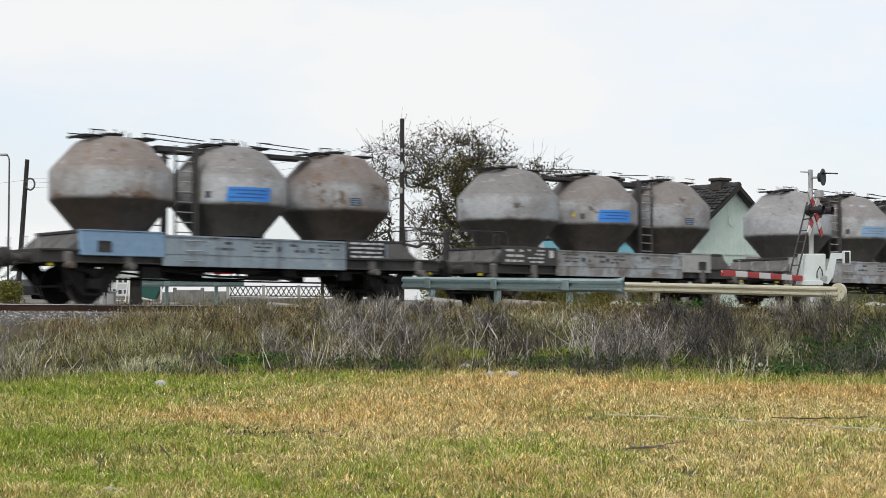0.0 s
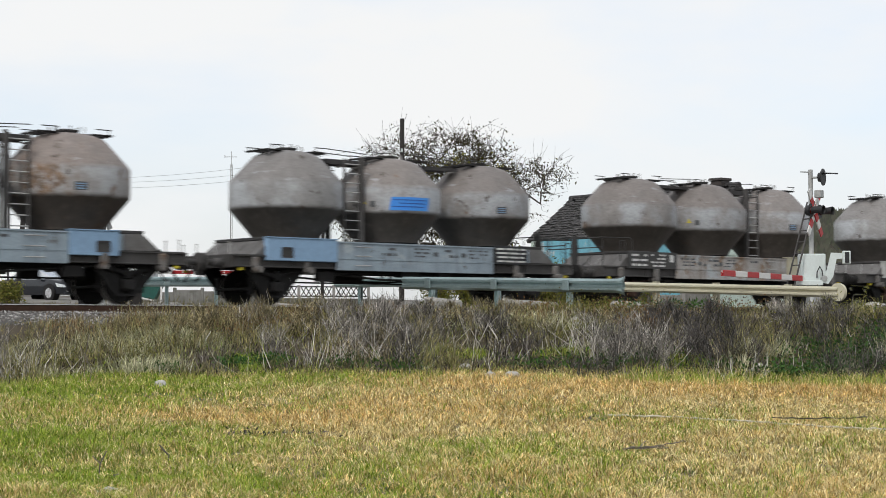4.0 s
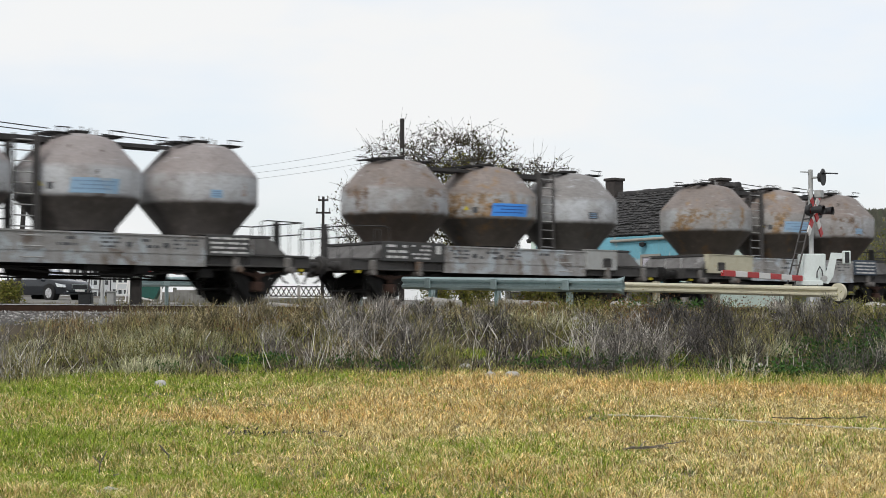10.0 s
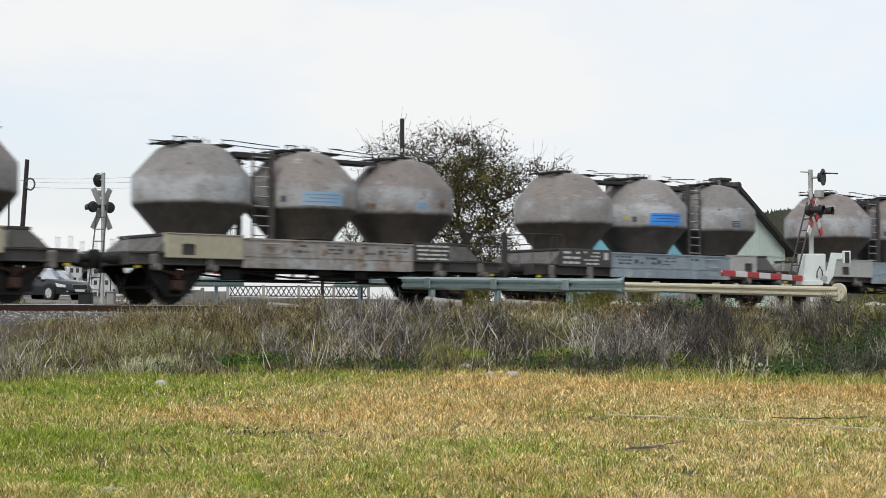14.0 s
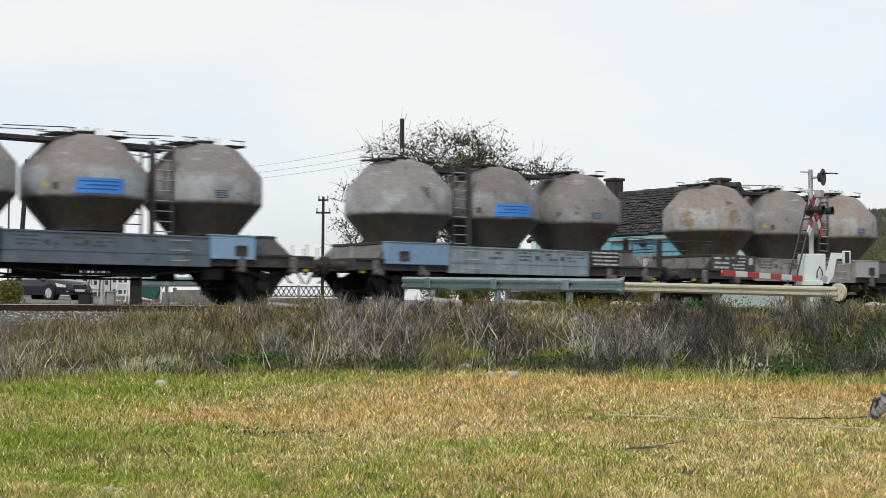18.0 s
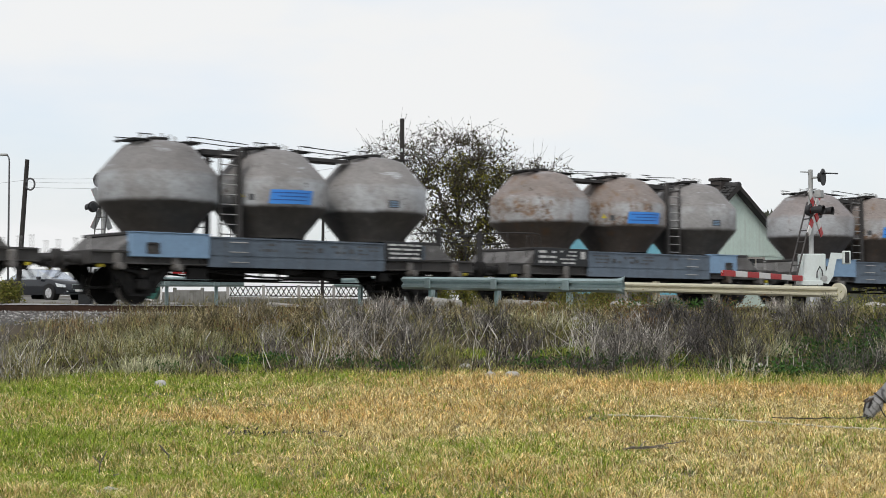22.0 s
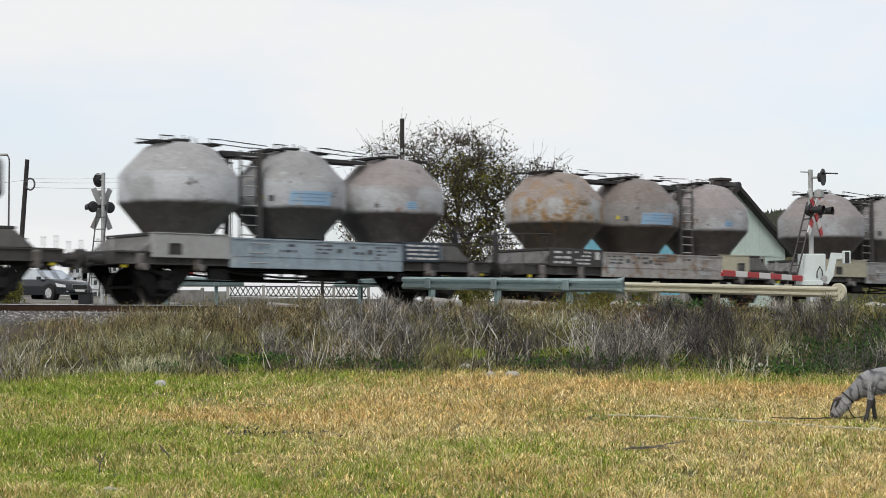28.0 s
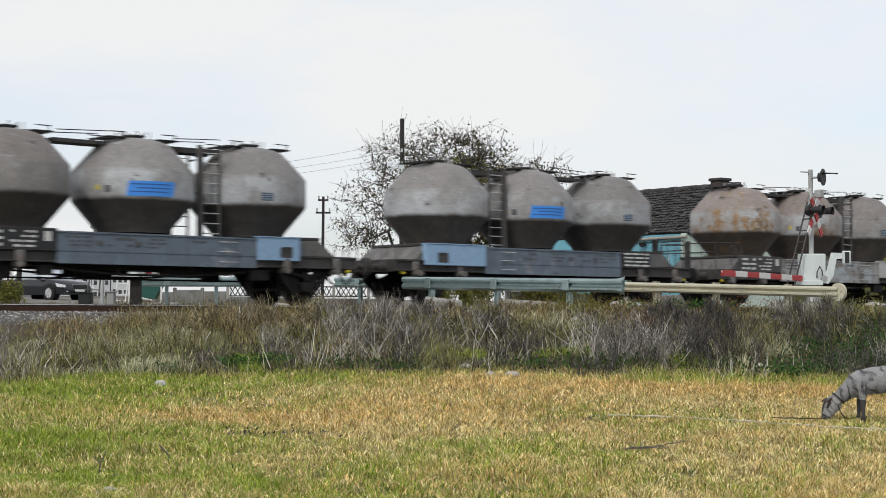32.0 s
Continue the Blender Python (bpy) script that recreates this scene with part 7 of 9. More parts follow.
def hill():
    xs = [10 * i for i in range(0, 70)]
    s, v = Shape(), []
    for j, (y, lift) in enumerate(((330, 0), (360, 0.45), (400, 0.85), (460, 1.0), (560, 0.6))):
        for x in xs:
            h = 29 * smooth(50, 92, x) * lift + 1.6 * mnoise.noise((x * 0.02, y * 0.02, 1.0)) * (lift > 0)
            v.append((x, y, 2.5 + max(0, h)))
    k = len(xs)
    f = [(j * k + i, j * k + i + 1, (j + 1) * k + i + 1, (j + 1) * k + i) for j in range(4) for i in range(k - 1)]
    tagged(put("far_hill", s.add(v, f).mesh("far_hill", 80), WOODS), "low wooded hill on the horizon", "hill", kind="structure")
    r = np.random.default_rng(8)
    n = 22000
    x = r.uniform(40, 240, n)
    t = r.uniform(0, 1, n)
    y = 335 + 115 * t
    lift = np.interp(y, [330, 360, 400, 460], [0, 0.45, 0.85, 1.0])
    f = np.clip((x - 50) / 42, 0, 1)
    z = 2.0 + 29 * f * f * (3 - 2 * f) * lift
    hgt, wid = r.uniform(0.8, 2.4, n), r.uniform(0.3, 0.9, n)
    c = np.stack([x, y, z], 1)
    corners = np.array([(-1, 0, 0), (1, 0, 0), (0.6, 0.3, 0.8), (-0.1, 0, 1.0), (-0.8, -0.2, 0.6)])
    vv = c[:, None] + corners[None] * np.stack([wid, wid, hgt], 1)[:, None] * r.uniform(0.7, 1.3, (n, 5, 1))
    q = np.array([(0, 1, 2), (0, 2, 3), (0, 3, 4)])
    tagged(put("far_woods", cloud_mesh("far_woods", vv.reshape(-1, 3), (q[None] + 5 * np.arange(n)[:, None, None]).reshape(-1, 3), WOODS), WOODS), "bare brownish woods covering the far hill", "woods", kind="stuff")


hill()


# ---- trees and plants ----
BARK = finish("bark", (0.075, 0.06, 0.048), (0.04, 0.034, 0.03), None, bump=0.5, streak=0.3, streak_col=(0.03, 0.025, 0.02))
LEAF = leafy("walnut_leaf", [(0.022, 0.023, 0.009), (0.045, 0.045, 0.014), (0.075, 0.07, 0.02), (0.03, 0.021, 0.012), (0.06, 0.045, 0.018)], through=0.12)
LEAF_GREEN = leafy("bush_leaf", [(0.07, 0.085, 0.018), (0.15, 0.165, 0.03), (0.25, 0.23, 0.05), (0.12, 0.10, 0.04)], through=0.25)


def leaves(points, size, r, droop=0.5):
    """Small pointed leaves, one lozenge each, round the given points."""
    n = len(points)
    p = np.asarray(points)
    d = r.normal(0, 1, (n, 3)) - np.array([0, 0, droop])
    d /= np.linalg.norm(d, axis=1)[:, None]
    e = np.cross(d, r.normal(0, 1, (n, 3)))
    e /= np.linalg.norm(e, axis=1)[:, None] + 1e-6
    s = size * r.uniform(0.6, 1.3, (n, 1))
    v = np.stack([p, p + d * s * 0.5 + e * s * 0.24, p + d * s, p + d * s * 0.5 - e * s * 0.24], 1)
    f = np.arange(4 * n).reshape(-1, 4)
    return v.reshape(-1, 3), f


def tree(at, seed, trunk, lobes, leaf_mats, leaf_size, label):
    """A tree whose limbs reach into the lobes of its crown. lobes: middle, radii, number of shoots, leaves to a shoot, kind of leaf."""
    r = np.random.default_rng(seed)
    t = empty("tree", pose(*at))
    ends, leafy_n, kinds = [], [], []
    for mid, rad, count, per, kind in lobes:
        d = r.normal(0, 1, (count, 3))
        d /= np.linalg.norm(d, axis=1)[:, None]
        ends.append(np.array(mid) + d * np.array(rad) * r.uniform(0.15, 1.0, (count, 1)) ** 0.5 * (1 + 0.18 * r.normal(0, 1, (count, 1))))
        leafy_n.append(r.poisson(per * 1.6, count) * (r.uniform(0, 1, count) < 0.85))
        kinds.append(np.full(count, kind))
    ends, leafy_n, kinds = np.concatenate(ends), np.concatenate(leafy_n), np.concatenate(kinds)
    base = np.array(trunk, dtype=float)
    nodes, parent = [tuple(p) for p in base], [-1] + list(range(len(base) - 1))
    order = np.argsort(np.linalg.norm(ends - base[-1], axis=1))
    shoot = {}
    for i in order:
        e = ends[i]
        p = np.array(nodes[1:])
        gap = np.linalg.norm(p - e, axis=1)
        # a limb rather leaves from below and from further in
        cost = gap + 0.5 * np.maximum(0, p[:, 2] - e[2]) + 0.12 * np.linalg.norm(p - base[-1], axis=1)
        k = int(np.argmin(cost)) + 1
        a = np.array(nodes[k])
        m = max(1, int(gap[k - 1] / 0.32))
        last = k
        bend = r.normal(0, 0.10, 3) * gap[k - 1]
        for j in range(1, m + 1):
            f = j / m
            q = a + (e - a) * f + bend * 4 * f * (1 - f) + (r.normal(0, 0.045, 3) if j < m else 0)
            nodes.append(tuple(q))
            parent.append(last)
            last = len(nodes) - 1
        shoot[i] = last
    load = np.ones(len(nodes))
    for k in range(len(nodes) - 1, 0, -1):
        load[parent[k]] += load[k]
    rad = 0.0065 * load ** 0.42
    tr, s = Shape(), Shape()
    for k in range(1, len(nodes)):
        p = parent[k]
        w = tr if k < len(base) else s
        w.rod(nodes[p], nodes[k], min(rad[p], rad[k] * 1.5), 12 if k < len(base) else 5 if rad[k] < 0.04 else 7, 0, rad[k])
    # bare twigs past the last leaves
    for i in order:
        e, a = np.array(nodes[shoot[i]]), np.array(nodes[parent[shoot[i]]])
        d = (e - a) / (np.linalg.norm(e - a) + 1e-6)
        for _ in range(3):
            q = e + (d + r.normal(0, 0.6, 3)) * r.uniform(0.08, 0.26)
            s.rod(e, q, 0.0065, 4, 0, 0.005)
            s.rod(q, q + (q - e) * 0.7 + r.normal(0, 0.06, 3), 0.005, 4, 0, 0.004)
    put("trunk", tr.mesh("trunk", 50), BARK, t)
    tagged(put("limb_work", s.mesh("limb_work", 60), BARK, t), kind="stuff")
    for kind, mat in enumerate(leaf_mats):
        pts = []
        for i in np.nonzero(kinds == kind)[0]:
            e, a = np.array(nodes[shoot[i]]), np.array(nodes[parent[shoot[i]]])
            for _ in range(leafy_n[i]):
                pts.append(a + (e - a) * r.uniform(-0.3, 1.3) + r.normal(0, 0.14, 3))
        v, f = leaves(pts, leaf_size, r)
        tagged(put("crown", cloud_mesh("crown", v, f, mat), mat, t), kind="stuff")
    return tagged(t, label, "tree")


LEAF_GOLD = leafy("yellowing_leaf", [(0.07, 0.072, 0.012), (0.17, 0.17, 0.02), (0.29, 0.27, 0.04), (0.05, 0.04, 0.014), (0.12, 0.12, 0.018)], through=0.25)
tree((0.75, 58.0, gz(0.75, 58.0)), 11, [(0, 0, -0.3), (-0.06, 0, 0.5), (-0.05, 0.05, 1.1), (0.05, 0, 1.7)],
     [((0.2, 0, 3.7), (1.95, 1.9, 2.1), 260, 15, 0), ((0.0, 0, 4.9), (1.9, 1.5, 0.8), 120, 15, 1), ((0.4, -0.3, 3.3), (1.4, 1.5, 1.6), 100, 15, 1), ((-0.6, 0, 5.6), (2.2, 1.6, 1.1), 210, 9, 0), ((-2.6, 0.2, 5.2), (1.2, 1.1, 1.25), 100, 5, 0),
      ((-3.6, 0, 3.3), (1.25, 1.0, 1.6), 120, 8, 0), ((2.3, 0, 4.7), (1.5, 1.1, 0.8), 100, 7, 0), ((0.0, -0.4, 1.8), (1.5, 1.3, 0.9), 120, 13, 0), ((0.3, -0.6, 1.1), (1.8, 1.2, 0.6), 130, 14, 2), ((-1.1, 0, 2.9), (1.0, 1.2, 1.2), 70, 9, 0)],
     [LEAF, LEAF_GOLD, LEAF_GREEN], 0.112, "half-bare autumn walnut tree beyond the track")
for x, y, sc, sd in ((-16.0, 60.0, 0.62, 12), (-16.7, 61.0, 0.6, 13), (1.1, 55.5, 0.8, 3), (-0.2, 56.0, 0.7, 4), (5.9, 60.5, 0.75, 5), (4.3, 60.3, 1.3, 14), (3.4, 60.0, 0.8, 15), (7.4, 62.0, 1.0, 16), (22.0, 84.0, 2.6, 7), (17.6, 82.0, 2.1, 8), (24.5, 88.0, 2.8, 9)):
    r = np.random.default_rng(sd)
    n = 1600
    d = r.normal(0, 1, (n, 3))
    d /= np.linalg.norm(d, axis=1)[:, None]
    p = d * (r.uniform(0.35, 1.0, (n, 1)) * np.array([0.9, 0.8, 0.8]) * sc) * (1 + 0.35 * np.sin(d[:, :1] * 7 + sd) * np.cos(d[:, 2:] * 6)) + np.array([0, 0, 0.75 * sc])
    p[:, 2] = np.abs(p[:, 2])
    b = empty("bush", pose(x, y, gz(x, y)))
    v, f = leaves(p, 0.09 + 0.03 * sc, r)
    tagged(put("foliage", cloud_mesh("foliage", v, f, LEAF_GREEN), LEAF_GREEN, b), kind="stuff")
    s = Shape()
    rnd = random.Random(sd)
    for i in range(14):
        s.pipe([(rnd.uniform(-0.1, 0.1), rnd.uniform(-0.1, 0.1), -0.1), (rnd.uniform(-0.4, 0.4) * sc, rnd.uniform(-0.4, 0.4) * sc, 0.6 * sc), (rnd.uniform(-0.8, 0.8) * sc, rnd.uniform(-0.7, 0.7) * sc, 1.35 * sc)], 0.012, 5)
    put("stems", s.mesh("stems"), BARK, b)
    tagged(b, "leafy green and yellowing bush beyond the track", "bush", "bushes beyond the track")

STRAW = leafy("straw_grass", [(0.14, 0.09, 0.025), (0.60, 0.46, 0.18), (0.92, 0.79, 0.44), (0.34, 0.24, 0.06), (0.76, 0.58, 0.24), (0.97, 0.88, 0.56)], through=0.15, mottle=(5.0, 0.66, 1.5))
AMBER = leafy("amber_grass", [(0.22, 0.12, 0.03), (0.62, 0.40, 0.13), (0.85, 0.62, 0.27), (0.36, 0.21, 0.05), (0.72, 0.49, 0.17), (0.95, 0.80, 0.46)], through=0.15, mottle=(5.0, 0.66, 1.5))
GRASS = leafy("green_grass", [(0.04, 0.075, 0.006), (0.18, 0.28, 0.02), (0.29, 0.39, 0.035), (0.42, 0.46, 0.08), (0.10, 0.20, 0.008), (0.60, 0.58, 0.18)], through=0.15, mottle=(4.0, 0.6, 1.5))
DRY = leafy("dry_weeds", [(0.052, 0.042, 0.022), (0.21, 0.175, 0.088), (0.45, 0.385, 0.225), (0.024, 0.02, 0.012), (0.10, 0.083, 0.042), (0.27, 0.228, 0.125)], through=0.05, mottle=(2.6, 0.3, 1.9))
GREYWEED = leafy("grey_weeds", [(0.07, 0.063, 0.055), (0.27, 0.25, 0.225), (0.04, 0.036, 0.03), (0.54, 0.505, 0.455), (0.03, 0.026, 0.02), (0.17, 0.155, 0.132), (0.37, 0.345, 0.305)], through=0.05, mottle=(2.6, 0.3, 2.0))
PALEWEED = leafy("bleached_stalks", [(0.55, 0.51, 0.45), (0.72, 0.69, 0.63), (0.40, 0.36, 0.31), (0.80, 0.78, 0.73)])
REDWEED = leafy("russet_weeds", [(0.10, 0.05, 0.022), (0.22, 0.125, 0.055), (0.36, 0.24, 0.11), (0.06, 0.034, 0.02)], through=0.05, mottle=(3.0, 0.4, 1.8))
OLIVE = leafy("olive_weeds", [(0.07, 0.07, 0.025), (0.19, 0.18, 0.07), (0.36, 0.33, 0.14), (0.20, 0.155, 0.07)], through=0.15, mottle=(2.6, 0.45, 1.7))
NETTLE = leafy("nettle_leaf", [(0.016, 0.045, 0.010), (0.04, 0.105, 0.022), (0.075, 0.165, 0.035), (0.022, 0.04, 0.010), (0.055, 0.125, 0.02)], through=0.2)
# litter kept near black: the shade between the stalks is in its colour
SHADED_LITTER = leafy("shaded_dead_litter", [(0.02, 0.016, 0.011), (0.045, 0.036, 0.022), (0.012, 0.010, 0.007), (0.11, 0.09, 0.055), (0.035, 0.038, 0.012)], mottle=(1.2, 0.5, 1.4))
LITTER_PALE = leafy("pale_litter", [(0.26, 0.20, 0.14), (0.42, 0.35, 0.26), (0.55, 0.48, 0.36), (0.16, 0.12, 0.085)])


def fbm(x, y, s, seed):
    """A cheap smooth noise over many points, 0 to 1."""
    r = np.random.default_rng(seed)
    out = np.zeros_like(x)
    for k in range(5):
        for _ in range(3):
            a, ph, f = r.uniform(0, 2 * np.pi), r.uniform(0, 2 * np.pi), s * 1.8 ** k * r.uniform(0.7, 1.3)
            out += 0.62 ** k * np.sin((x * np.cos(a) + y * np.sin(a)) * f + ph)
    return 0.5 + 0.5 * np.tanh(out * 0.55)


def blades(name, x, y, h, w, bend, mat, label, seed, cat="grass"):
    """Blades of grass: a bent, pointed ribbon each."""
    r = np.random.default_rng(seed)
    n = len(x)
    z = heights(x, y) - 0.01
    a = r.uniform(0, 2 * np.pi, n)
    side = np.stack([np.cos(a), np.sin(a), np.zeros(n)], 1) * (w * r.uniform(0.6, 1.3, n))[:, None] * 0.5
    b = r.uniform(0, 2 * np.pi, n)
    lean = np.stack([np.cos(b), np.sin(b), np.zeros(n)], 1) * (h * bend * r.uniform(0.2, 1.2, n))[:, None]
    up = np.zeros((n, 3))
    up[:, 2] = h
    o = np.stack([x, y, z], 1)
    mid = o + lean * 0.35 + up * 0.55
    v = np.stack([o - side, o + side, mid - side * 0.8, mid + side * 0.8, o + lean + up * (1 - 0.25 * bend)], 1).reshape(-1, 3)
    t = np.array([(0, 1, 3), (0, 3, 2), (2, 3, 4)])
    f = (t[None] + 5 * np.arange(n)[:, None, None]).reshape(-1, 3)
    return tagged(put(name, cloud_mesh(name, v, f, mat), mat), label, cat, kind="stuff")


FXS, FYS = np.array([p[0] for p in FOOT]), np.array([p[1] for p in FOOT])
CXS, CYS = np.array([p[0] for p in CREST]), np.array([p[1] for p in CREST])


def field_points(n, seed):
    r = np.random.default_rng(seed)
    y = 12.0 * (32.5 / 12.0) ** r.uniform(0, 1, n)
    x = r.uniform(-0.30, 0.30, n) * y
    keep = y < np.interp(x, FXS, FYS) + 0.6
    return x[keep], y[keep], r


def patch_of(u, y, u0, y0, du, dy):
    return np.exp(-((u - u0) / du) ** 2 - ((y - y0) / dy) ** 2)


def greenness(x, y):
    """Where the meadow is green rather than straw: more to the left and along the foot of the bank, with some rounder patches."""
    u = x / y
    wob = 0.30 * (fbm(x, y, 0.8, 3) - 0.5) + 0.34 * (fbm(x, y, 2.6, 4) - 0.5)
    g = np.interp(u, [-0.28, -0.2, -0.1, 0.0, 0.12, 0.28], [0.52, 0.46, 0.34, 0.24, 0.20, 0.17]) + wob
    g += 0.55 * patch_of(u, y, -0.25, 18.6, 0.06, 0.8) + 0.5 * patch_of(u, y, -0.12, 15.0, 0.035, 0.7) + 0.35 * patch_of(u, y, -0.2, 15.4, 0.05, 0.6)
    g += 0.40 * patch_of(u, y, -0.19, 25.3, 0.09, 1.1) + 0.35 * patch_of(u, y, -0.12, 27.0, 0.06, 1.1) + 0.25 * patch_of(u, y, 0.02, 17.8, 0.08, 0.8) + 0.16 * patch_of(u, y, 0.12, 16.0, 0.12, 1.6)
    g -= 0.40 * patch_of(u, y, -0.15, 21.4, 0.085, 0.9) + 0.30 * patch_of(u, y, -0.03, 20.0, 0.08, 1.2)
    foot = np.interp(x, FXS, FYS)
    g -= 0.45 * np.exp(-((foot - y - 3.0) / 2.4) ** 2) * np.clip((u + 0.06) / 0.10, 0, 1)
    g += 0.30 * np.exp(-((foot - y) / 0.9) ** 2) * (u < 0.0) + 0.55 * np.exp(-((foot - y) / 0.7) ** 2) * (u > 0.11)
    return np.clip(g, 0.05, 0.92)


x, y, r = field_points(500000, 21)
keep = r.uniform(0, 1, len(x)) < 0.45 + 0.6 * fbm(x, y, 7.0, 8)
x, y = x[keep], y[keep]
green = r.uniform(0, 1, len(x)) < greenness(x, y)
tuft = 0.5 + 0.5 * fbm(x, y, 1.6, 6) + 0.55 * fbm(x, y, 6.0, 7)
h = (0.045 + 0.085 * r.uniform(0, 1, len(x)) ** 1.6) * tuft * (1 + 0.014 * (y - 12))
w = 0.0082 * (1 + 0.034 * (y - 12))
gap = np.interp(x, FXS, FYS) - y
u = x / y
band = 0.02 + 0.80 * np.exp(-((gap - 2.2) / 2.0) ** 2) * np.clip((u + 0.08) / 0.10, 0, 1) + 0.55 * patch_of(u, y, -0.15, 21.4, 0.085, 1.0) + 0.35 * patch_of(u, y, -0.02, 22.5, 0.12, 1.6) + 0.4 * (fbm(x, y, 0.9, 15) - 0.5)
amber = ~green & (r.uniform(0, 1, len(x)) < band)
straw = ~green & ~amber
tx, ty, r = field_points(60000, 22)
k = ty < 21
THATCH = leafy("meadow_thatch", [(0.55, 0.44, 0.20), (0.74, 0.62, 0.33), (0.40, 0.36, 0.12), (0.88, 0.78, 0.48)], mottle=(3.0, 0.8, 1.2))
blades("meadow_thatch", tx[k], ty[k], np.full(k.sum(), 0.026), 0.009, 4.0, THATCH, "lying dead grass between the meadow blades", 38)
blades("meadow_straw", x[straw], y[straw], h[straw], w[straw], 1.35, STRAW, "short dry straw-coloured meadow grass", 31)
blades("meadow_amber", x[amber], y[amber], h[amber] * 1.15, w[amber], 1.2, AMBER, "short amber-coloured dry meadow grass", 35)
blades("meadow_green", x[green], y[green], h[green] * 1.05, w[green], 1.0, GRASS, "short green meadow grass in patches", 32)


# the meadow goes on beside and behind the camera
r = np.random.default_rng(25)
x, y = r.uniform(-30, 30, 36000), r.uniform(-22, 27, 36000)
k = (np.abs(x) > 0.30 * np.maximum(y, 0)) & (y < np.interp(x, FXS, FYS)) | (y < 12)
x, y = x[k], y[k]
g = r.uniform(0, 1, len(x)) < greenness(x, np.maximum(y, 12.0))
h = r.uniform(0.05, 0.13, len(x)) * (0.6 + 0.7 * fbm(x, y, 1.6, 6))
blades("outer_meadow_straw", x[~g], y[~g], h[~g], 0.016, 1.2, STRAW, "short dry meadow grass round about", 36)
blades("outer_meadow_green", x[g], y[g], h[g], 0.016, 0.9, GRASS, "short green meadow grass round about", 37)

# tufts of taller grass along the foot of the bank
n = 26000
r = np.random.default_rng(23)
x = r.uniform(-9.5, 9.5, n)
y = np.interp(x, FXS, FYS) + r.normal(-0.1, 0.55, n)
k = r.uniform(0, 1, n) < 0.35 + 0.6 * fbm(x, y, 1.3, 9)
x, y = x[k], y[k]
g = r.uniform(0, 1, len(x)) < np.where(x > 3.2, 0.72, 0.55 - 0.03 * x)
h = r.uniform(0.10, 0.28, len(x)) * np.interp(x / y, [-0.3, -0.2, -0.14, 0.08, 0.12, 0.3], [0.8, 0.75, 0.5, 0.5, 1.0, 1.0])
blades("foot_grass_green", x[g], y[g], h[g], 0.009, 0.8, GRASS, "taller green grass at the foot of the bank", 33)
blades("foot_grass_straw", x[~g], y[~g], h[~g] * 1.15, 0.008, 0.8, STRAW, "taller dry grass at the foot of the bank", 34)


def weeds(name, x, y, h, mat, label, seed, twigs=4, thick=0.007, fan=None):
    """Dead stalks: a thin tapering stem with side twigs, each a narrow ribbon."""
    r = np.random.default_rng(seed)
    n = len(x)
    o = np.stack([x, y, heights(x, y) - 0.02], 1)
    way = fan * r.uniform(0.3, 1.0, (n, 1)) + r.normal(0, 0.12, (n, 2))
    tip = o + np.stack([way[:, 0] * h, way[:, 1] * h, h * (1 - 0.25 * np.minimum(1, np.hypot(way[:, 0], way[:, 1])))], 1)
    mid = (o + tip) / 2 + r.normal(0, 0.07, (n, 3)) * h[:, None]
    vs, fs, base = [], [], 0

    def ribbon(p, q, w0, w1):
        nonlocal base
        m = len(p)
        b = r.uniform(0, np.pi, m)
        s = np.stack([np.cos(b), np.sin(b), np.zeros(m)], 1) * 0.5
        v = np.stack([p - s * w0, p + s * w0, q + s * w1, q - s * w1], 1)
        vs.append(v.reshape(-1, 3))
        fs.append(np.arange(4 * m).reshape(-1, 4) + base)
        base += 4 * m

    ribbon(o, mid, thick, thick * 0.8)
    ribbon(mid, tip, thick * 0.8, thick * 0.35)
    for _ in range(twigs):
        f = r.uniform(0.35, 0.95, (n, 1))
        p = np.where(f < 0.5, o + (mid - o) * f * 2, mid + (tip - mid) * (f - 0.5) * 2)
        b = r.uniform(0, 2 * np.pi, n)
        ln = h * r.uniform(0.12, 0.38, n)
        q = p + np.stack([np.cos(b) * ln * 0.85, np.sin(b) * ln * 0.85, ln * r.uniform(0.1, 0.9, n)], 1)
        ribbon(p, q, thick * 0.6, thick * 0.3)
    return tagged(put(name, cloud_mesh(name, np.concatenate(vs), np.concatenate(fs), mat), mat), label, "weeds", kind="stuff")


def bank_points(n, seed):
    r = np.random.default_rng(seed)
    x = r.uniform(-11, 11, n)
    f, c = np.interp(x, FXS, FYS), np.interp(x, CXS, CYS)
    t = r.uniform(-0.02, 1.12, n)
    return x, f + (c - f) * t, t, r


# weeds grow in stands, each of one kind; within a stand, stalks fan out from common roots
TWIGGY = leafy("dark_twigs", [(0.022, 0.02, 0.018), (0.062, 0.056, 0.050), (0.15, 0.138, 0.126), (0.035, 0.031, 0.028), (0.27, 0.25, 0.23)], mottle=(2.6, 0.25, 1.35))
cx, cy, ct, r = bank_points(2000, 41)
cu = cx / cy


def stand(u0, du, t0=0.5, dt=9.0):
    return np.exp(-((cu - u0) / du) ** 2 - ((ct - t0) / dt) ** 2)


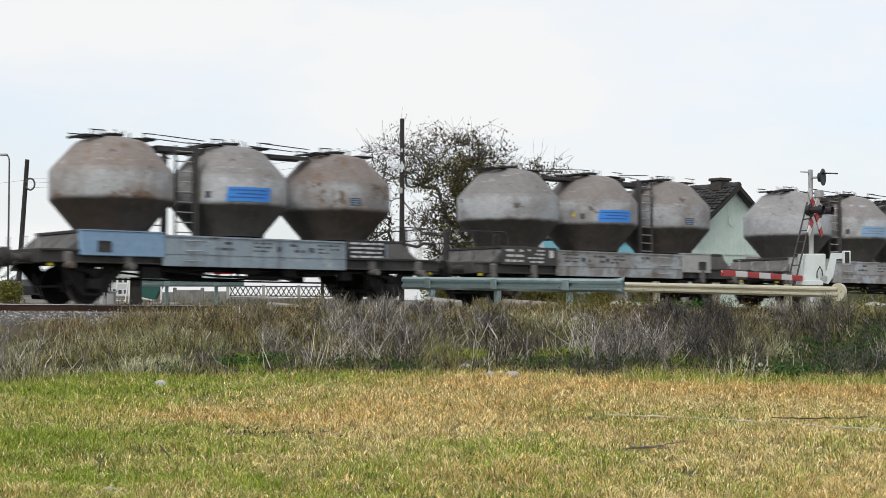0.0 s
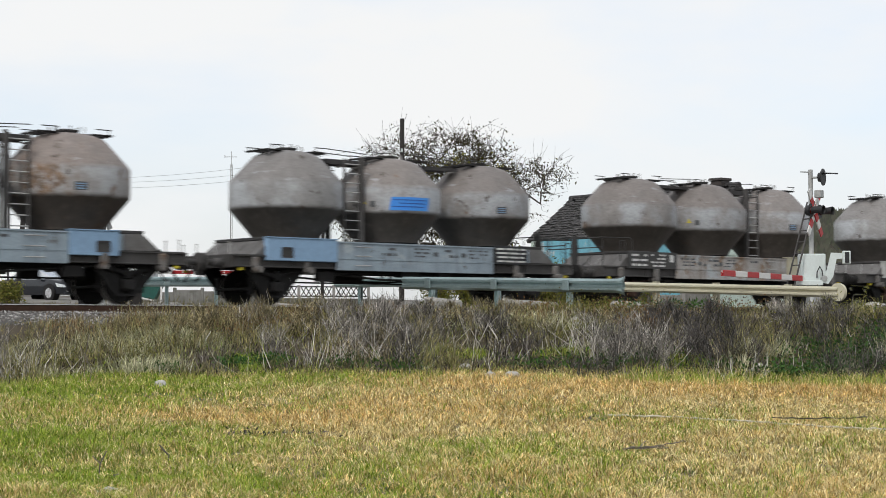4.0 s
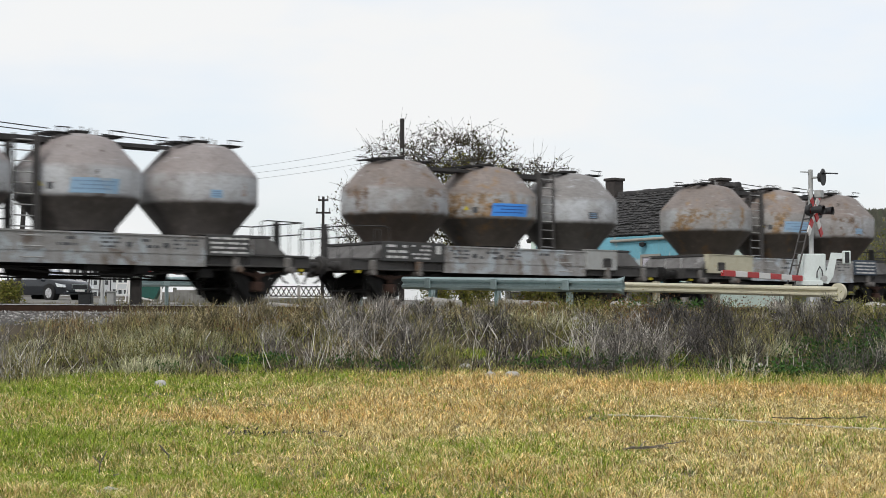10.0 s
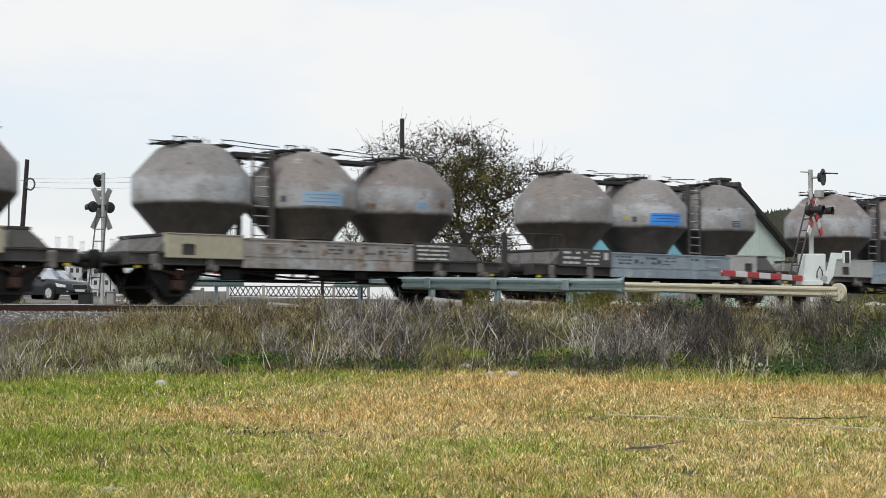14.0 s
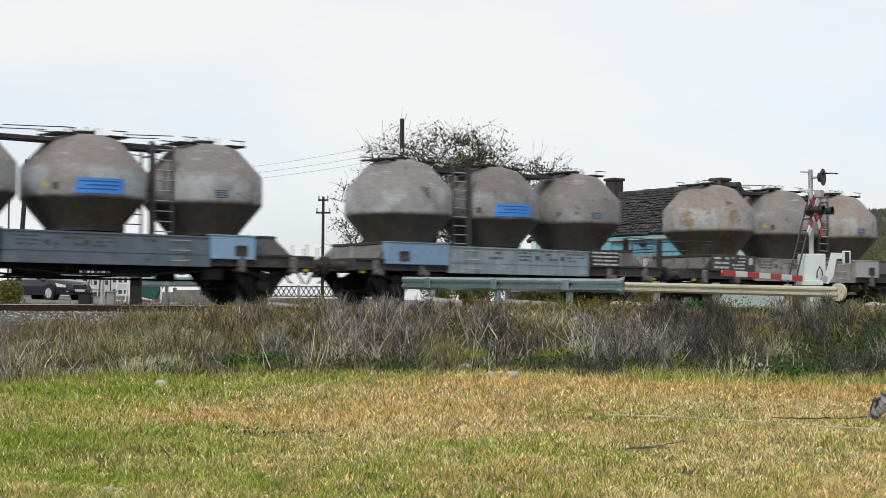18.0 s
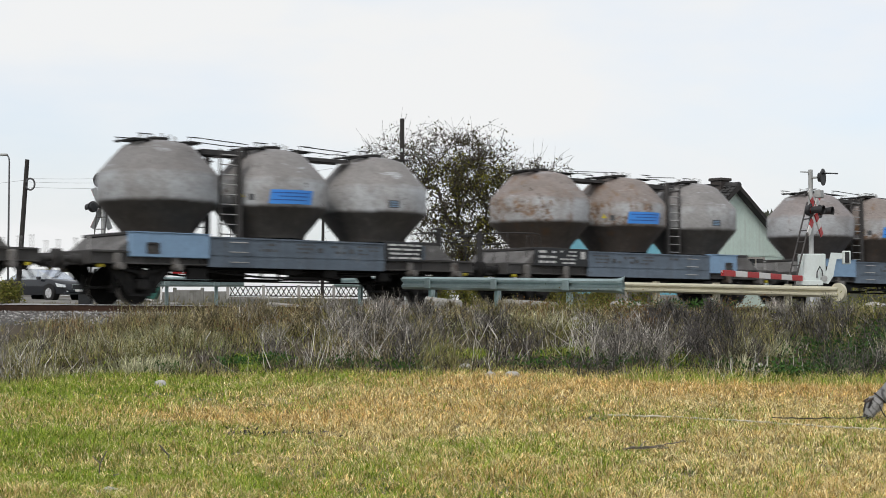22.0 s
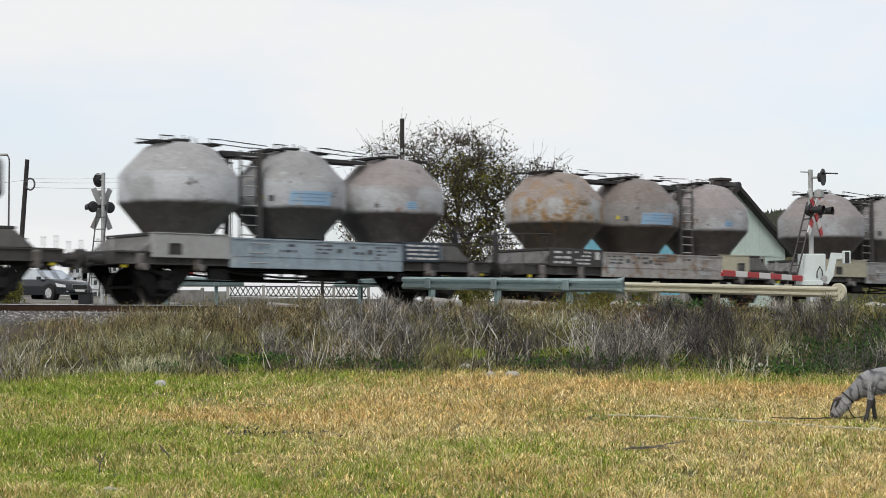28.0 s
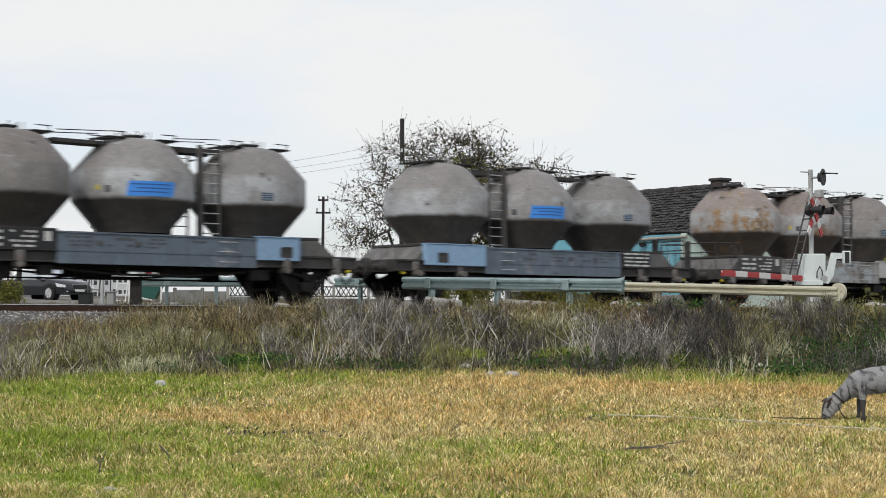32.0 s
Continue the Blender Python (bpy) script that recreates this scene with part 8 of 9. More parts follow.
likes = np.stack([
    1.0 * stand(-0.27, 0.035, 0.2, 0.5) + 0.9 * stand(-0.045, 0.035, 0.6, 0.6) + 0.8 * stand(0.125, 0.022, 0.2, 0.5) + 0.6 * stand(0.225, 0.04, 0.85, 0.4),
    0.6 * stand(-0.16, 0.06, 0.85, 0.35) + 0.6 * stand(0.12, 0.02, 0.8, 0.3) + 0.45 * stand(0.04, 0.05, 0.6, 0.4),
    0.45 + 0.45 * stand(-0.11, 0.05) + 0.45 * stand(0.03, 0.05),
    1.0 * stand(-0.2, 0.08, 0.45, 0.7) + 0.6 * stand(0.035, 0.04) + 0.6 * stand(0.20, 0.05, 0.3, 0.5) + 0.5 * stand(0.10, 0.03, 0.7, 0.5),
    1.15 * stand(0.16, 0.024, 0.5, 0.6) + 0.6 * stand(0.075, 0.035, 0.3, 0.5) + 0.5 * stand(-0.02, 0.02) + 0.9 * stand(0.245, 0.035)])
likes += 0.75 * np.stack([fbm(cx, cy, 1.5, 110 + k) for k in range(5)])
ckind = likes.argmax(0)
thick_at = fbm(cx, cy, 1.3, 12)
mound = fbm(cx, cy * 0.8, 1.2, 18)
count = np.maximum(5, (r.uniform(6, 22, len(cx)) * (0.1 + 1.1 * thick_at)).astype(int))
who = np.repeat(np.arange(len(cx)), count)
spread = r.uniform(0.05, 0.16, len(cx))[who]
dx, dy = r.normal(0, 1, len(who)) * spread, r.normal(0, 1, len(who)) * spread
x, y = cx[who] + dx, cy[who] + dy
u = x / y
tall = np.array([0.72, 0.66, 0.52, 0.40, 0.70])[ckind]
high = (tall * r.uniform(0.6, 1.2, len(cx)) * (0.35 + 0.9 * mound) * (0.65 + 0.5 * np.sin(np.pi * np.clip(ct, 0, 1)) ** 0.7) * np.where(ct > 0.9, 0.6, 1))[who] * r.uniform(0.45, 1.1, len(who))
limit = np.interp(u, [-0.30, -0.235, -0.215, -0.17, -0.08, 0.05, 0.105, 0.122, 0.16, 0.175, 0.2, 0.26, 0.30], [1.28, 1.40, 1.68, 1.82, 1.80, 1.77, 1.78, 1.62, 1.64, 1.88, 1.92, 1.86, 1.75])
room = limit - 0.34 + 0.60 * fbm(u * 30, u * 0 + 2.0, 1.0, 20) + 0.12 * r.normal(0, 1, len(who)) + 0.25 * (r.uniform(0, 1, len(who)) < 0.03) - heights(x, y)
high = np.minimum(high, room)
fan = np.stack([dx, dy], 1) / (spread[:, None] * 2.2)
ok = (high > 0.06) & (fbm(cx, cy, 1.6, 19) > 0.27)[who]
olive = (fbm(cx, cy, 1.8, 120) + np.where(ckind == 2, 0.12, np.where((ckind == 4) & (ct > 0.5), 0.1, -0.2)) > 0.5)[who]
SAGE = leafy("sage_grass", [(0.15, 0.155, 0.08), (0.32, 0.325, 0.19), (0.52, 0.51, 0.34), (0.20, 0.21, 0.09), (0.68, 0.65, 0.47), (0.08, 0.085, 0.04)], through=0.15, mottle=(1.6, 0.6, 1.7))
for k, nm, mat, lab, twigs, wide in ((0, "grey_weeds", GREYWEED, "dead lilac-grey weed stalks on the bank", 5, 0.0125), (1, "russet_weeds", REDWEED, "russet dry weeds on the bank", 4, 0.0125),
                                     (2, "dry_weeds", DRY, "brown dry weed stalks on the bank", 4, 0.0125), (4, "dark_twig_thicket", TWIGGY, "thickets of dark fine twigs on the bank", 7, 0.0115)):
    m = ok & (ckind[who] == k) & ~olive
    weeds(nm, x[m], y[m], high[m], mat, lab, 50 + k, twigs, wide, fan[m])
m = ok & olive & (ckind[who] != 3)
weeds("olive_weeds", x[m], y[m], high[m], OLIVE, "upright olive weeds on the bank", 59, 5, 0.0125, fan[m])
m = ok & (ckind[who] == 3)
again = np.repeat(np.nonzero(m)[0], 4)
blades("bank_tussocks", x[again] + r.normal(0, 0.06, len(again)), y[again] + r.normal(0, 0.06, len(again)), high[again] * r.uniform(0.6, 1.15, len(again)), 0.0125, 0.8, SAGE, "grey-green grass tussocks on the bank", 65)


def forbs(name, spots, mat, label, seed):
    """Large dead branching plants: stems from one root, side branches on them, fine twigs on those."""
    r = np.random.default_rng(seed)
    vs, base, fs = [], 0, []

    def ribbons(p, q, w0, w1):
        nonlocal base
        k = len(p)
        b = r.uniform(0, np.pi, k)
        sd = np.stack([np.cos(b), np.sin(b), np.zeros(k)], 1) * 0.5
        vs.append(np.stack([p - sd * w0, p + sd * w0, q + sd * w1, q - sd * w1], 1).reshape(-1, 3))
        fs.append(np.arange(4 * k).reshape(-1, 4) + base)
        base += 4 * k

    for x, y, h, wide in spots:
        k = r.integers(7, 13)
        o = np.stack([x + r.normal(0, 0.05, k), y + r.normal(0, 0.05, k), np.full(k, gz(x, y) - 0.02)], 1)
        lean = r.normal(0, wide, (k, 2))
        hh = h * r.uniform(0.65, 1.05, k)
        tip = o + np.stack([lean[:, 0] * hh, lean[:, 1] * hh, hh], 1)
        mid = (o + tip) / 2 + r.normal(0, 0.05, (k, 3)) * h
        ribbons(o, mid, 0.016, 0.013)
        ribbons(mid, tip, 0.013, 0.006)
        for _ in range(6):
            f = r.uniform(0.3, 0.95, (k, 1))
            p = np.where(f < 0.5, o + (mid - o) * f * 2, mid + (tip - mid) * (f - 0.5) * 2)
            b = r.uniform(0, 2 * np.pi, k)
            ln = hh * r.uniform(0.15, 0.4, k)
            q = p + np.stack([np.cos(b) * ln * 0.6, np.sin(b) * ln * 0.6, ln * r.uniform(0.5, 1.0, k)], 1)
            ribbons(p, q, 0.010, 0.006)
            for _ in range(3):
                g = r.uniform(0.3, 1.0, (k, 1))
                p2 = p + (q - p) * g
                q2 = p2 + r.normal(0, 0.07, (k, 3)) + np.array([0, 0, 0.06])
                ribbons(p2, q2, 0.0075, 0.005)
    tagged(put(name, cloud_mesh(name, np.concatenate(vs), np.concatenate(fs), mat), mat), label, "weeds", kind="stuff")


def scatter_forbs(zones, seed):
    r = np.random.default_rng(seed)
    out = []
    for u0, du, t0, t1, n, h0, h1, wide in zones:
        for _ in range(n):
            t, u = r.uniform(t0, t1), r.normal(u0, du)
            x = u * 32.0
            for _ in range(3):
                y = float(np.interp(x, FXS, FYS)) * (1 - t) + float(np.interp(x, CXS, CYS)) * t
                x = u * y
            top = 1.5 + y * float(np.interp(u, [-0.25, -0.2, -0.08, -0.02, 0.0, 0.3], [-0.006, 0.006, 0.0145, 0.0145, 0.009, 0.009])) + r.normal(0, 0.05)
            out.append((x, y, max(0.25, min(r.uniform(h0, h1), top - gz(x, y))), wide))
    return out


forbs("grey_forbs", scatter_forbs(((-0.05, 0.03, 0.2, 0.9, 26, 0.5, 0.95, 0.35), (-0.272, 0.015, 0.1, 0.6, 8, 0.35, 0.6, 0.4), (0.12, 0.012, 0.1, 0.4, 9, 0.5, 0.8, 0.5), (0.215, 0.02, 0.6, 1.0, 8, 0.5, 0.8, 0.3)), 101), GREYWEED, "tall dead branching grey plants on the bank", 102)
forbs("dark_forbs", scatter_forbs(((0.158, 0.018, 0.2, 0.85, 24, 0.5, 0.85, 0.35), (0.07, 0.03, 0.1, 0.6, 10, 0.4, 0.7, 0.45), (0.235, 0.025, 0.3, 0.9, 12, 0.45, 0.75, 0.35), (-0.02, 0.02, 0.4, 0.8, 6, 0.5, 0.8, 0.35)), 103), TWIGGY, "tall dark branching dead plants on the bank", 104)
forbs("brown_forbs", scatter_forbs(((-0.14, 0.05, 0.5, 1.0, 22, 0.4, 0.7, 0.28), (0.03, 0.04, 0.3, 1.0, 20, 0.4, 0.75, 0.32)), 105), DRY, "tall brown branching dead plants on the bank", 106)
# a few bright tufts, and a heap of fallen dry grass
for nm, mat, lab, spots in (("blond_tufts", SAGE, "tall blond-green grass tufts on the bank", ((-5.3, 28.6, 0.35, 0.42), (-4.9, 28.9, 0.3, 0.40), (-7.6, 26.6, 0.4, 0.32), (6.9, 28.0, 0.3, 0.3), (8.0, 28.6, 0.3, 0.4), (3.6, 30.6, 0.3, 0.3))),
                            ("bright_grass_tufts", GRASS, "fresh bright green grass tufts at the bank's foot", ((-3.75, 30.3, 0.22, 0.28), (-3.3, 30.6, 0.3, 0.2), (-3.45, 29.2, 0.2, 0.22), (-6.2, 26.9, 0.3, 0.22), (-5.6, 27.3, 0.25, 0.2), (-0.2, 31.9, 0.35, 0.22), (0.5, 31.5, 0.4, 0.22), (2.2, 31.2, 0.4, 0.22), (4.3, 29.6, 0.4, 0.25), (-7.2, 25.9, 0.3, 0.2)))):
    px, py, ph = [], [], []
    for bx, by, br, bh in spots:
        px.append(r.normal(bx, br * 0.6, 260))
        py.append(r.normal(by, br * 0.5, 260))
        ph.append(r.uniform(0.5, 1.15, 260) * bh)
    blades(nm, np.concatenate(px), np.concatenate(py), np.concatenate(ph), 0.0115, 0.7, mat, lab, 66)
px, py = r.normal(-1.75, 0.28, 700), r.normal(31.6, 0.25, 700)
blades("fallen_dry_grass", px, py, r.uniform(0.08, 0.24, 700), 0.011, 2.2, LITTER_PALE, "heap of fallen pale dry grass", 67)
# long bleached stalks, singly and in a few fans
sx, sy, st, r = bank_points(200, 43)
more = []
for bx, by, bn, bs in ((-1.9, 30.6, 30, 0.3), (-1.3, 31.2, 26, 0.3), (-0.7, 30.8, 22, 0.3), (1.2, 31.0, 16, 0.3), (-2.5, 30.2, 14, 0.3), (2.9, 30.0, 34, 0.3), (4.9, 27.9, 30, 0.3), (5.4, 27.8, 18, 0.3), (3.15, 31.0, 40, 0.4), (2.5, 31.4, 40, 0.3), (3.9, 30.6, 20, 0.3), (-7.2, 27.3, 24, 0.3), (-6.9, 27.9, 14, 0.4), (-1.6, 31.8, 18, 0.25), (0.6, 32.0, 14, 0.3), (4.6, 30.0, 20, 0.4), (6.2, 29.4, 16, 0.4)):
    more.append(np.stack([r.normal(bx, bs, bn), r.normal(by, bs * 0.6, bn), np.full(bn, 0.4)], 1))
more = np.concatenate(more)
x, y, t = np.concatenate([sx, more[:, 0]]), np.concatenate([sy, more[:, 1]]), np.concatenate([st, more[:, 2]])
u = x / y
h = (0.22 + 0.75 * r.uniform(0, 1, len(x)) ** 1.5) * np.where(t > 0.8, 0.6, 1) * np.where(u > 0.14, 0.55, 1)
h = np.minimum(h, np.interp(u, [-0.30, -0.235, -0.215, -0.17, -0.08, 0.30], [1.26, 1.34, 1.6, 1.8, 1.9, 1.9]) - heights(x, y))
k = h > 0.1
weeds("bleached_stalks", x[k], y[k], h[k], PALEWEED, "long bleached dead stalks on the bank", 57, 2, 0.014, r.normal(0, 0.6, (k.sum(), 2)))

x, y, t, r = bank_points(60000, 42)
k = r.uniform(0, 1, len(x)) < 0.35 + 0.5 * fbm(x, y, 1.7, 13)
x, y, t = x[k], y[k], t[k]
h = np.minimum(r.uniform(0.08, 0.30, len(x)) * np.where(t > 0.85, 0.6, 1), np.interp(x / y, [-0.30, -0.235, -0.2, -0.1, 0.3], [1.24, 1.30, 1.5, 1.85, 1.95]) - heights(x, y))
k = h > 0.03
x, y, t, h = x[k], y[k], t[k], h[k]
pk = r.uniform(0, 1, len(x))
blades("bank_litter", x[pk < 0.62], y[pk < 0.62], h[pk < 0.62], 0.012, 1.1, SHADED_LITTER, "matted dead litter under the weeds with shade in its colour", 60)
m = (pk >= 0.62) & (pk < 0.86)
blades("bank_grass_straw", x[m], y[m], h[m], 0.010, 0.9, OLIVE, "yellowed grass on the bank", 61)
m = (pk >= 0.86) & (t < 0.6)
blades("bank_grass_green", x[m], y[m], h[m], 0.010, 0.8, GRASS, "green grass between the weeds", 62)
# low growth between the bank's crest and the ballast
r = np.random.default_rng(44)
a, q = r.uniform(-26, 6, 34000), r.uniform(2.5, 8.5, 34000)
x, y = a * TC + q * TS, TRACK_Y + a * TS - q * TC
k = r.uniform(0, 1, len(x)) < (0.25 + 0.9 * fbm(x, y, 1.2, 16)) * np.clip((q - 2.4) / 0.6, 0.1, 1)
x, y = x[k], y[k]
h = np.minimum(r.uniform(0.10, 0.55, len(x)) * (0.4 + 0.8 * fbm(x, y, 0.8, 24)), np.interp(x / y, [-0.30, -0.25, -0.22, -0.19, -0.1, 0.0, 0.105, 0.122, 0.16, 0.175, 0.3], [1.50, 1.56, 1.78, 1.95, 1.93, 1.88, 1.88, 1.80, 1.80, 1.95, 2.0]) - heights(x, y))
k = h > 0.03
x, y, h = x[k], y[k], h[k]
pk = r.uniform(0, 1, len(x))
blades("verge_olive", x[pk < 0.55], y[pk < 0.55], h[pk < 0.55], 0.012, 0.9, OLIVE, "low olive growth beside the ballast", 63)
blades("verge_dry", x[pk >= 0.55], y[pk >= 0.55], h[pk >= 0.55], 0.012, 0.9, DRY, "low dry growth beside the ballast", 64)

for nm, mat, lab, sd, num in (("verge_russet_stalks", REDWEED, "upright russet weeds along the ballast", 91, 800), ("verge_dry_stalks", DRY, "upright dry weeds along the ballast", 92, 1500), ("verge_olive_stalks", OLIVE, "upright olive weeds along the ballast", 93, 1700)):
    r = np.random.default_rng(sd)
    a, q = r.uniform(-14.5, 4, num * 2), r.uniform(2.6, 6.5, num * 2)
    x, y = a * TC + q * TS, TRACK_Y + a * TS - q * TC
    k = fbm(x, y, 1.1, sd) > 0.42
    x, y = x[k], y[k]
    h = np.minimum(r.uniform(0.25, 0.62, len(x)), np.interp(x / y, [-0.30, -0.25, -0.225, -0.20, -0.1, 0.0, 0.105, 0.122, 0.16, 0.175, 0.3], [1.45, 1.55, 1.74, 1.96, 1.92, 1.88, 1.88, 1.78, 1.78, 1.95, 2.0]) + 0.06 * r.normal(0, 1, len(x)) - heights(x, y))
    k = h > 0.08
    weeds(nm, x[k], y[k], h[k], mat, lab, sd, 4, 0.0125, r.normal(0, 0.22, (k.sum(), 2)))

# low green leaves on the lower bank
r = np.random.default_rng(70)
pts = []
for cx, cy, sx, sy, cnt in ((6.0, 28.0, 0.4, 0.3, 700), (6.7, 28.2, 0.4, 0.5, 600), (7.2, 28.4, 0.35, 0.5, 800), (7.8, 29.3, 0.5, 0.6, 600), (8.2, 28.6, 0.4, 0.6, 450), (6.8, 29.3, 0.4, 0.4, 500), (4.9, 28.9, 0.5, 0.2, 250), (3.7, 29.8, 0.4, 0.2, 200), (-3.75, 29.8, 0.2, 0.3, 320), (-3.2, 30.2, 0.2, 0.3, 300), (-4.9, 28.6, 0.3, 0.3, 120), (-1.7, 30.2, 0.3, 0.4, 260), (-0.7, 29.8, 0.3, 0.4, 200), (1.7, 29.8, 0.4, 0.4, 260), (2.9, 29.6, 0.4, 0.4, 300), (5.4, 35.8, 0.5, 0.3, 500), (4.6, 37.3, 0.4, 0.3, 400)):
    px, py = r.normal(cx, sx, cnt), r.normal(cy, sy, cnt)
    pts.append(np.stack([px, py, heights(px, py) + r.uniform(0.02, 0.22, cnt)], 1))
v, f = leaves(np.concatenate(pts), 0.075, r, 0.1)
tagged(put("nettles", cloud_mesh("nettles", v, f, NETTLE), NETTLE), "low green nettle leaves on the bank", "weeds", kind="stuff")

# low leafy tufts along the crest and on the bank, olive and russet
r = np.random.default_rng(71)
OLIVE_LEAF = leafy("olive_leaf", [(0.06, 0.07, 0.018), (0.14, 0.15, 0.035), (0.28, 0.27, 0.06), (0.09, 0.075, 0.025)], through=0.2)
RUSSET_LEAF = leafy("russet_leaf", [(0.10, 0.05, 0.02), (0.20, 0.11, 0.04), (0.30, 0.19, 0.08), (0.06, 0.035, 0.02)], through=0.1)
for nm, mat, lab, spots in (("olive_tufts", OLIVE_LEAF, "low olive-green leafy tufts on the bank", ((2.9, 36.6, 0.35), (3.4, 36.2, 0.3), (2.3, 37.0, 0.25), (-2.2, 35.5, 0.35), (-4.8, 32.6, 0.3), (0.9, 36.5, 0.25), (-3.2, 33.0, 0.3), (1.6, 34.0, 0.3), (7.4, 31.8, 0.3), (7.9, 30.8, 0.45), (6.6, 31.4, 0.4), (8.3, 30.0, 0.4), (5.5, 32.4, 0.35), (3.0, 33.2, 0.35), (2.2, 32.6, 0.3), (-5.6, 30.4, 0.35), (-6.6, 29.4, 0.35), (-0.4, 34.8, 0.3), (3.6, 35.4, 0.4), (2.7, 35.8, 0.45), (1.2, 33.2, 0.3))),
                            ("russet_tufts", RUSSET_LEAF, "low russet leafy tufts on the bank", ((3.9, 35.6, 0.4), (4.4, 34.6, 0.4), (4.1, 33.4, 0.35), (1.9, 36.6, 0.3), (-3.4, 34.4, 0.4), (-4.2, 33.6, 0.35), (0.2, 35.6, 0.3), (5.9, 33.0, 0.35), (-1.2, 36.0, 0.3)))):
    pts = []
    for bx, by, br in spots:
        d = r.normal(0, 1, (420, 3)) * np.array([br, br * 0.7, br * 0.42])
        d[:, 2] = np.abs(d[:, 2])
        d[:, :2] += bx, by
        d[:, 2] += heights(d[:, 0], d[:, 1])
        pts.append(d)
    v, f = leaves(np.concatenate(pts), 0.05, r, -0.2)
    tagged(put(nm, cloud_mesh(nm, v, f, mat), mat), lab, "weeds", kind="stuff")

# weeds beyond the track
YARDGRASS = leafy("yard_grass", [(0.05, 0.05, 0.018), (0.12, 0.115, 0.04), (0.22, 0.19, 0.08), (0.07, 0.055, 0.03), (0.16, 0.13, 0.06)], through=0.1, mottle=(0.8, 0.5, 1.4))
r = np.random.default_rng(80)
a, q = r.uniform(-24, 40, 60000), -2.9 - 15.0 * r.uniform(0, 1, 60000) ** 1.3
x, y = a * TC + q * TS, TRACK_Y + a * TS - q * TC
k = r.uniform(0, 1, len(x)) < np.where(q > -6.5, 1.1, 0.6) * fbm(x, y, 0.6, 14)
blades("yard_grass", x[k], y[k], r.uniform(0.06, 0.30, k.sum()), 0.014, 0.8, YARDGRASS, "olive grass along the far side of the track", 81)


r = np.random.default_rng(83)
x, y = r.uniform(-11.5, -2.0, 900), r.normal(56.6, 0.5, 900)
weeds("fence_weeds", x, y, r.uniform(0.15, 0.55, 900) * (0.4 + fbm(x, y, 1.2, 84)), YARDGRASS, "olive weeds before the lattice fence", 85, 4, 0.022, r.normal(0, 0.25, (900, 2)))
r = np.random.default_rng(82)
px, py = r.normal(-6.9, 0.5, 160), r.normal(37.3, 0.5, 160)
v, f = leaves(np.stack([px, py, heights(px, py) + r.uniform(0.1, 0.38, 160)], 1), 0.035, r, -0.5)
FLOWER = leafy("white_flower", [(0.75, 0.74, 0.66), (0.62, 0.60, 0.48)])
tagged(put("white_flowers", cloud_mesh("white_flowers", v, f, FLOWER), FLOWER), "small white flower heads beside the ballast", "flowers", kind="stuff")


# ---- small things in the meadow ----
ROCK = finish("pale_rock", (0.48, 0.465, 0.43), (0.30, 0.285, 0.265), (0.20, 0.195, 0.16), 0.62, 0.1, 2.5, 4.0, bump=0.5)


def rock(x, y, w, h, seed, label):
    bm = bmesh.new()
    bmesh.ops.create_icosphere(bm, subdivisions=3, radius=1.0)
    for v in bm.verts:
        v.co *= 1 + 0.25 * mnoise.noise(v.co * 1.3 + Vector((seed, 0, 0))) + 0.08 * mnoise.noise(v.co * 4 + Vector((0, seed, 0)))
        v.co = Vector((v.co.x * w / 2, v.co.y * w * 0.4, v.co.z * h / 2))
    me = bpy.data.meshes.new("rock")
    bm.to_mesh(me)
    bm.free()
    me.shade_smooth()
    me.set_sharp_from_angle(angle=radians(30))
    me.materials.append(None)
    tagged(put("rock", me, ROCK, at=pose(x, y, gz(x, y) + h * 0.14, 0, 0, seed * 47)), label, "rock", "pale rocks")


for i, (x, y, w, h) in enumerate(((-2.95, 14.45, 0.24, 0.11), (-4.55, 26.3, 0.24, 0.2), (-1.15, 33.6, 0.26, 0.2), (0.41, 29.9, 0.22, 0.16), (1.2, 28.3, 0.36, 0.17), (0.82, 28.35, 0.24, 0.15), (2.75, 34.0, 0.32, 0.22),
                                  (6.85, 31.3, 0.36, 0.2), (5.6, 28.9, 0.17, 0.09), (6.1, 29.4, 0.12, 0.07), (8.6, 32.4, 0.5, 0.2), (9.1, 32.8, 0.35, 0.2), (3.2, 26.6, 0.16, 0.08))):
    rock(x, y, w, h, i + 1, "pale limestone rock lying in the grass" if i < 6 else "small pale rock among the weeds")

ROPE = finish("pale_rope", (0.62, 0.58, 0.46), (0.5, 0.46, 0.36), None, scale=40, vary=0)
DARK_ROPE = finish("dark_cord", (0.06, 0.055, 0.05), None, None, vary=0)
TWIG = finish("grey_twig", (0.17, 0.145, 0.12), (0.1, 0.085, 0.07), None)


def on_grass(name, pts, r, mat, label, cat, lift=0.05, wob=0.02, seed=1):
    rnd = random.Random(seed)
    path = []
    for (x0, y0), (x1, y1) in zip(pts, pts[1:]):
        k = max(2, int(math.hypot(x1 - x0, y1 - y0) / 0.08))
        for i in range(k):
            x, y = x0 + (x1 - x0) * i / k, y0 + (y1 - y0) * i / k + rnd.uniform(-wob, wob)
            path.append((x, y, gz(x, y) + lift + rnd.uniform(-0.008, 0.008)))
    return tagged(put(name, Shape().pipe(path, r, 6).mesh(name, 60), mat), label, cat)


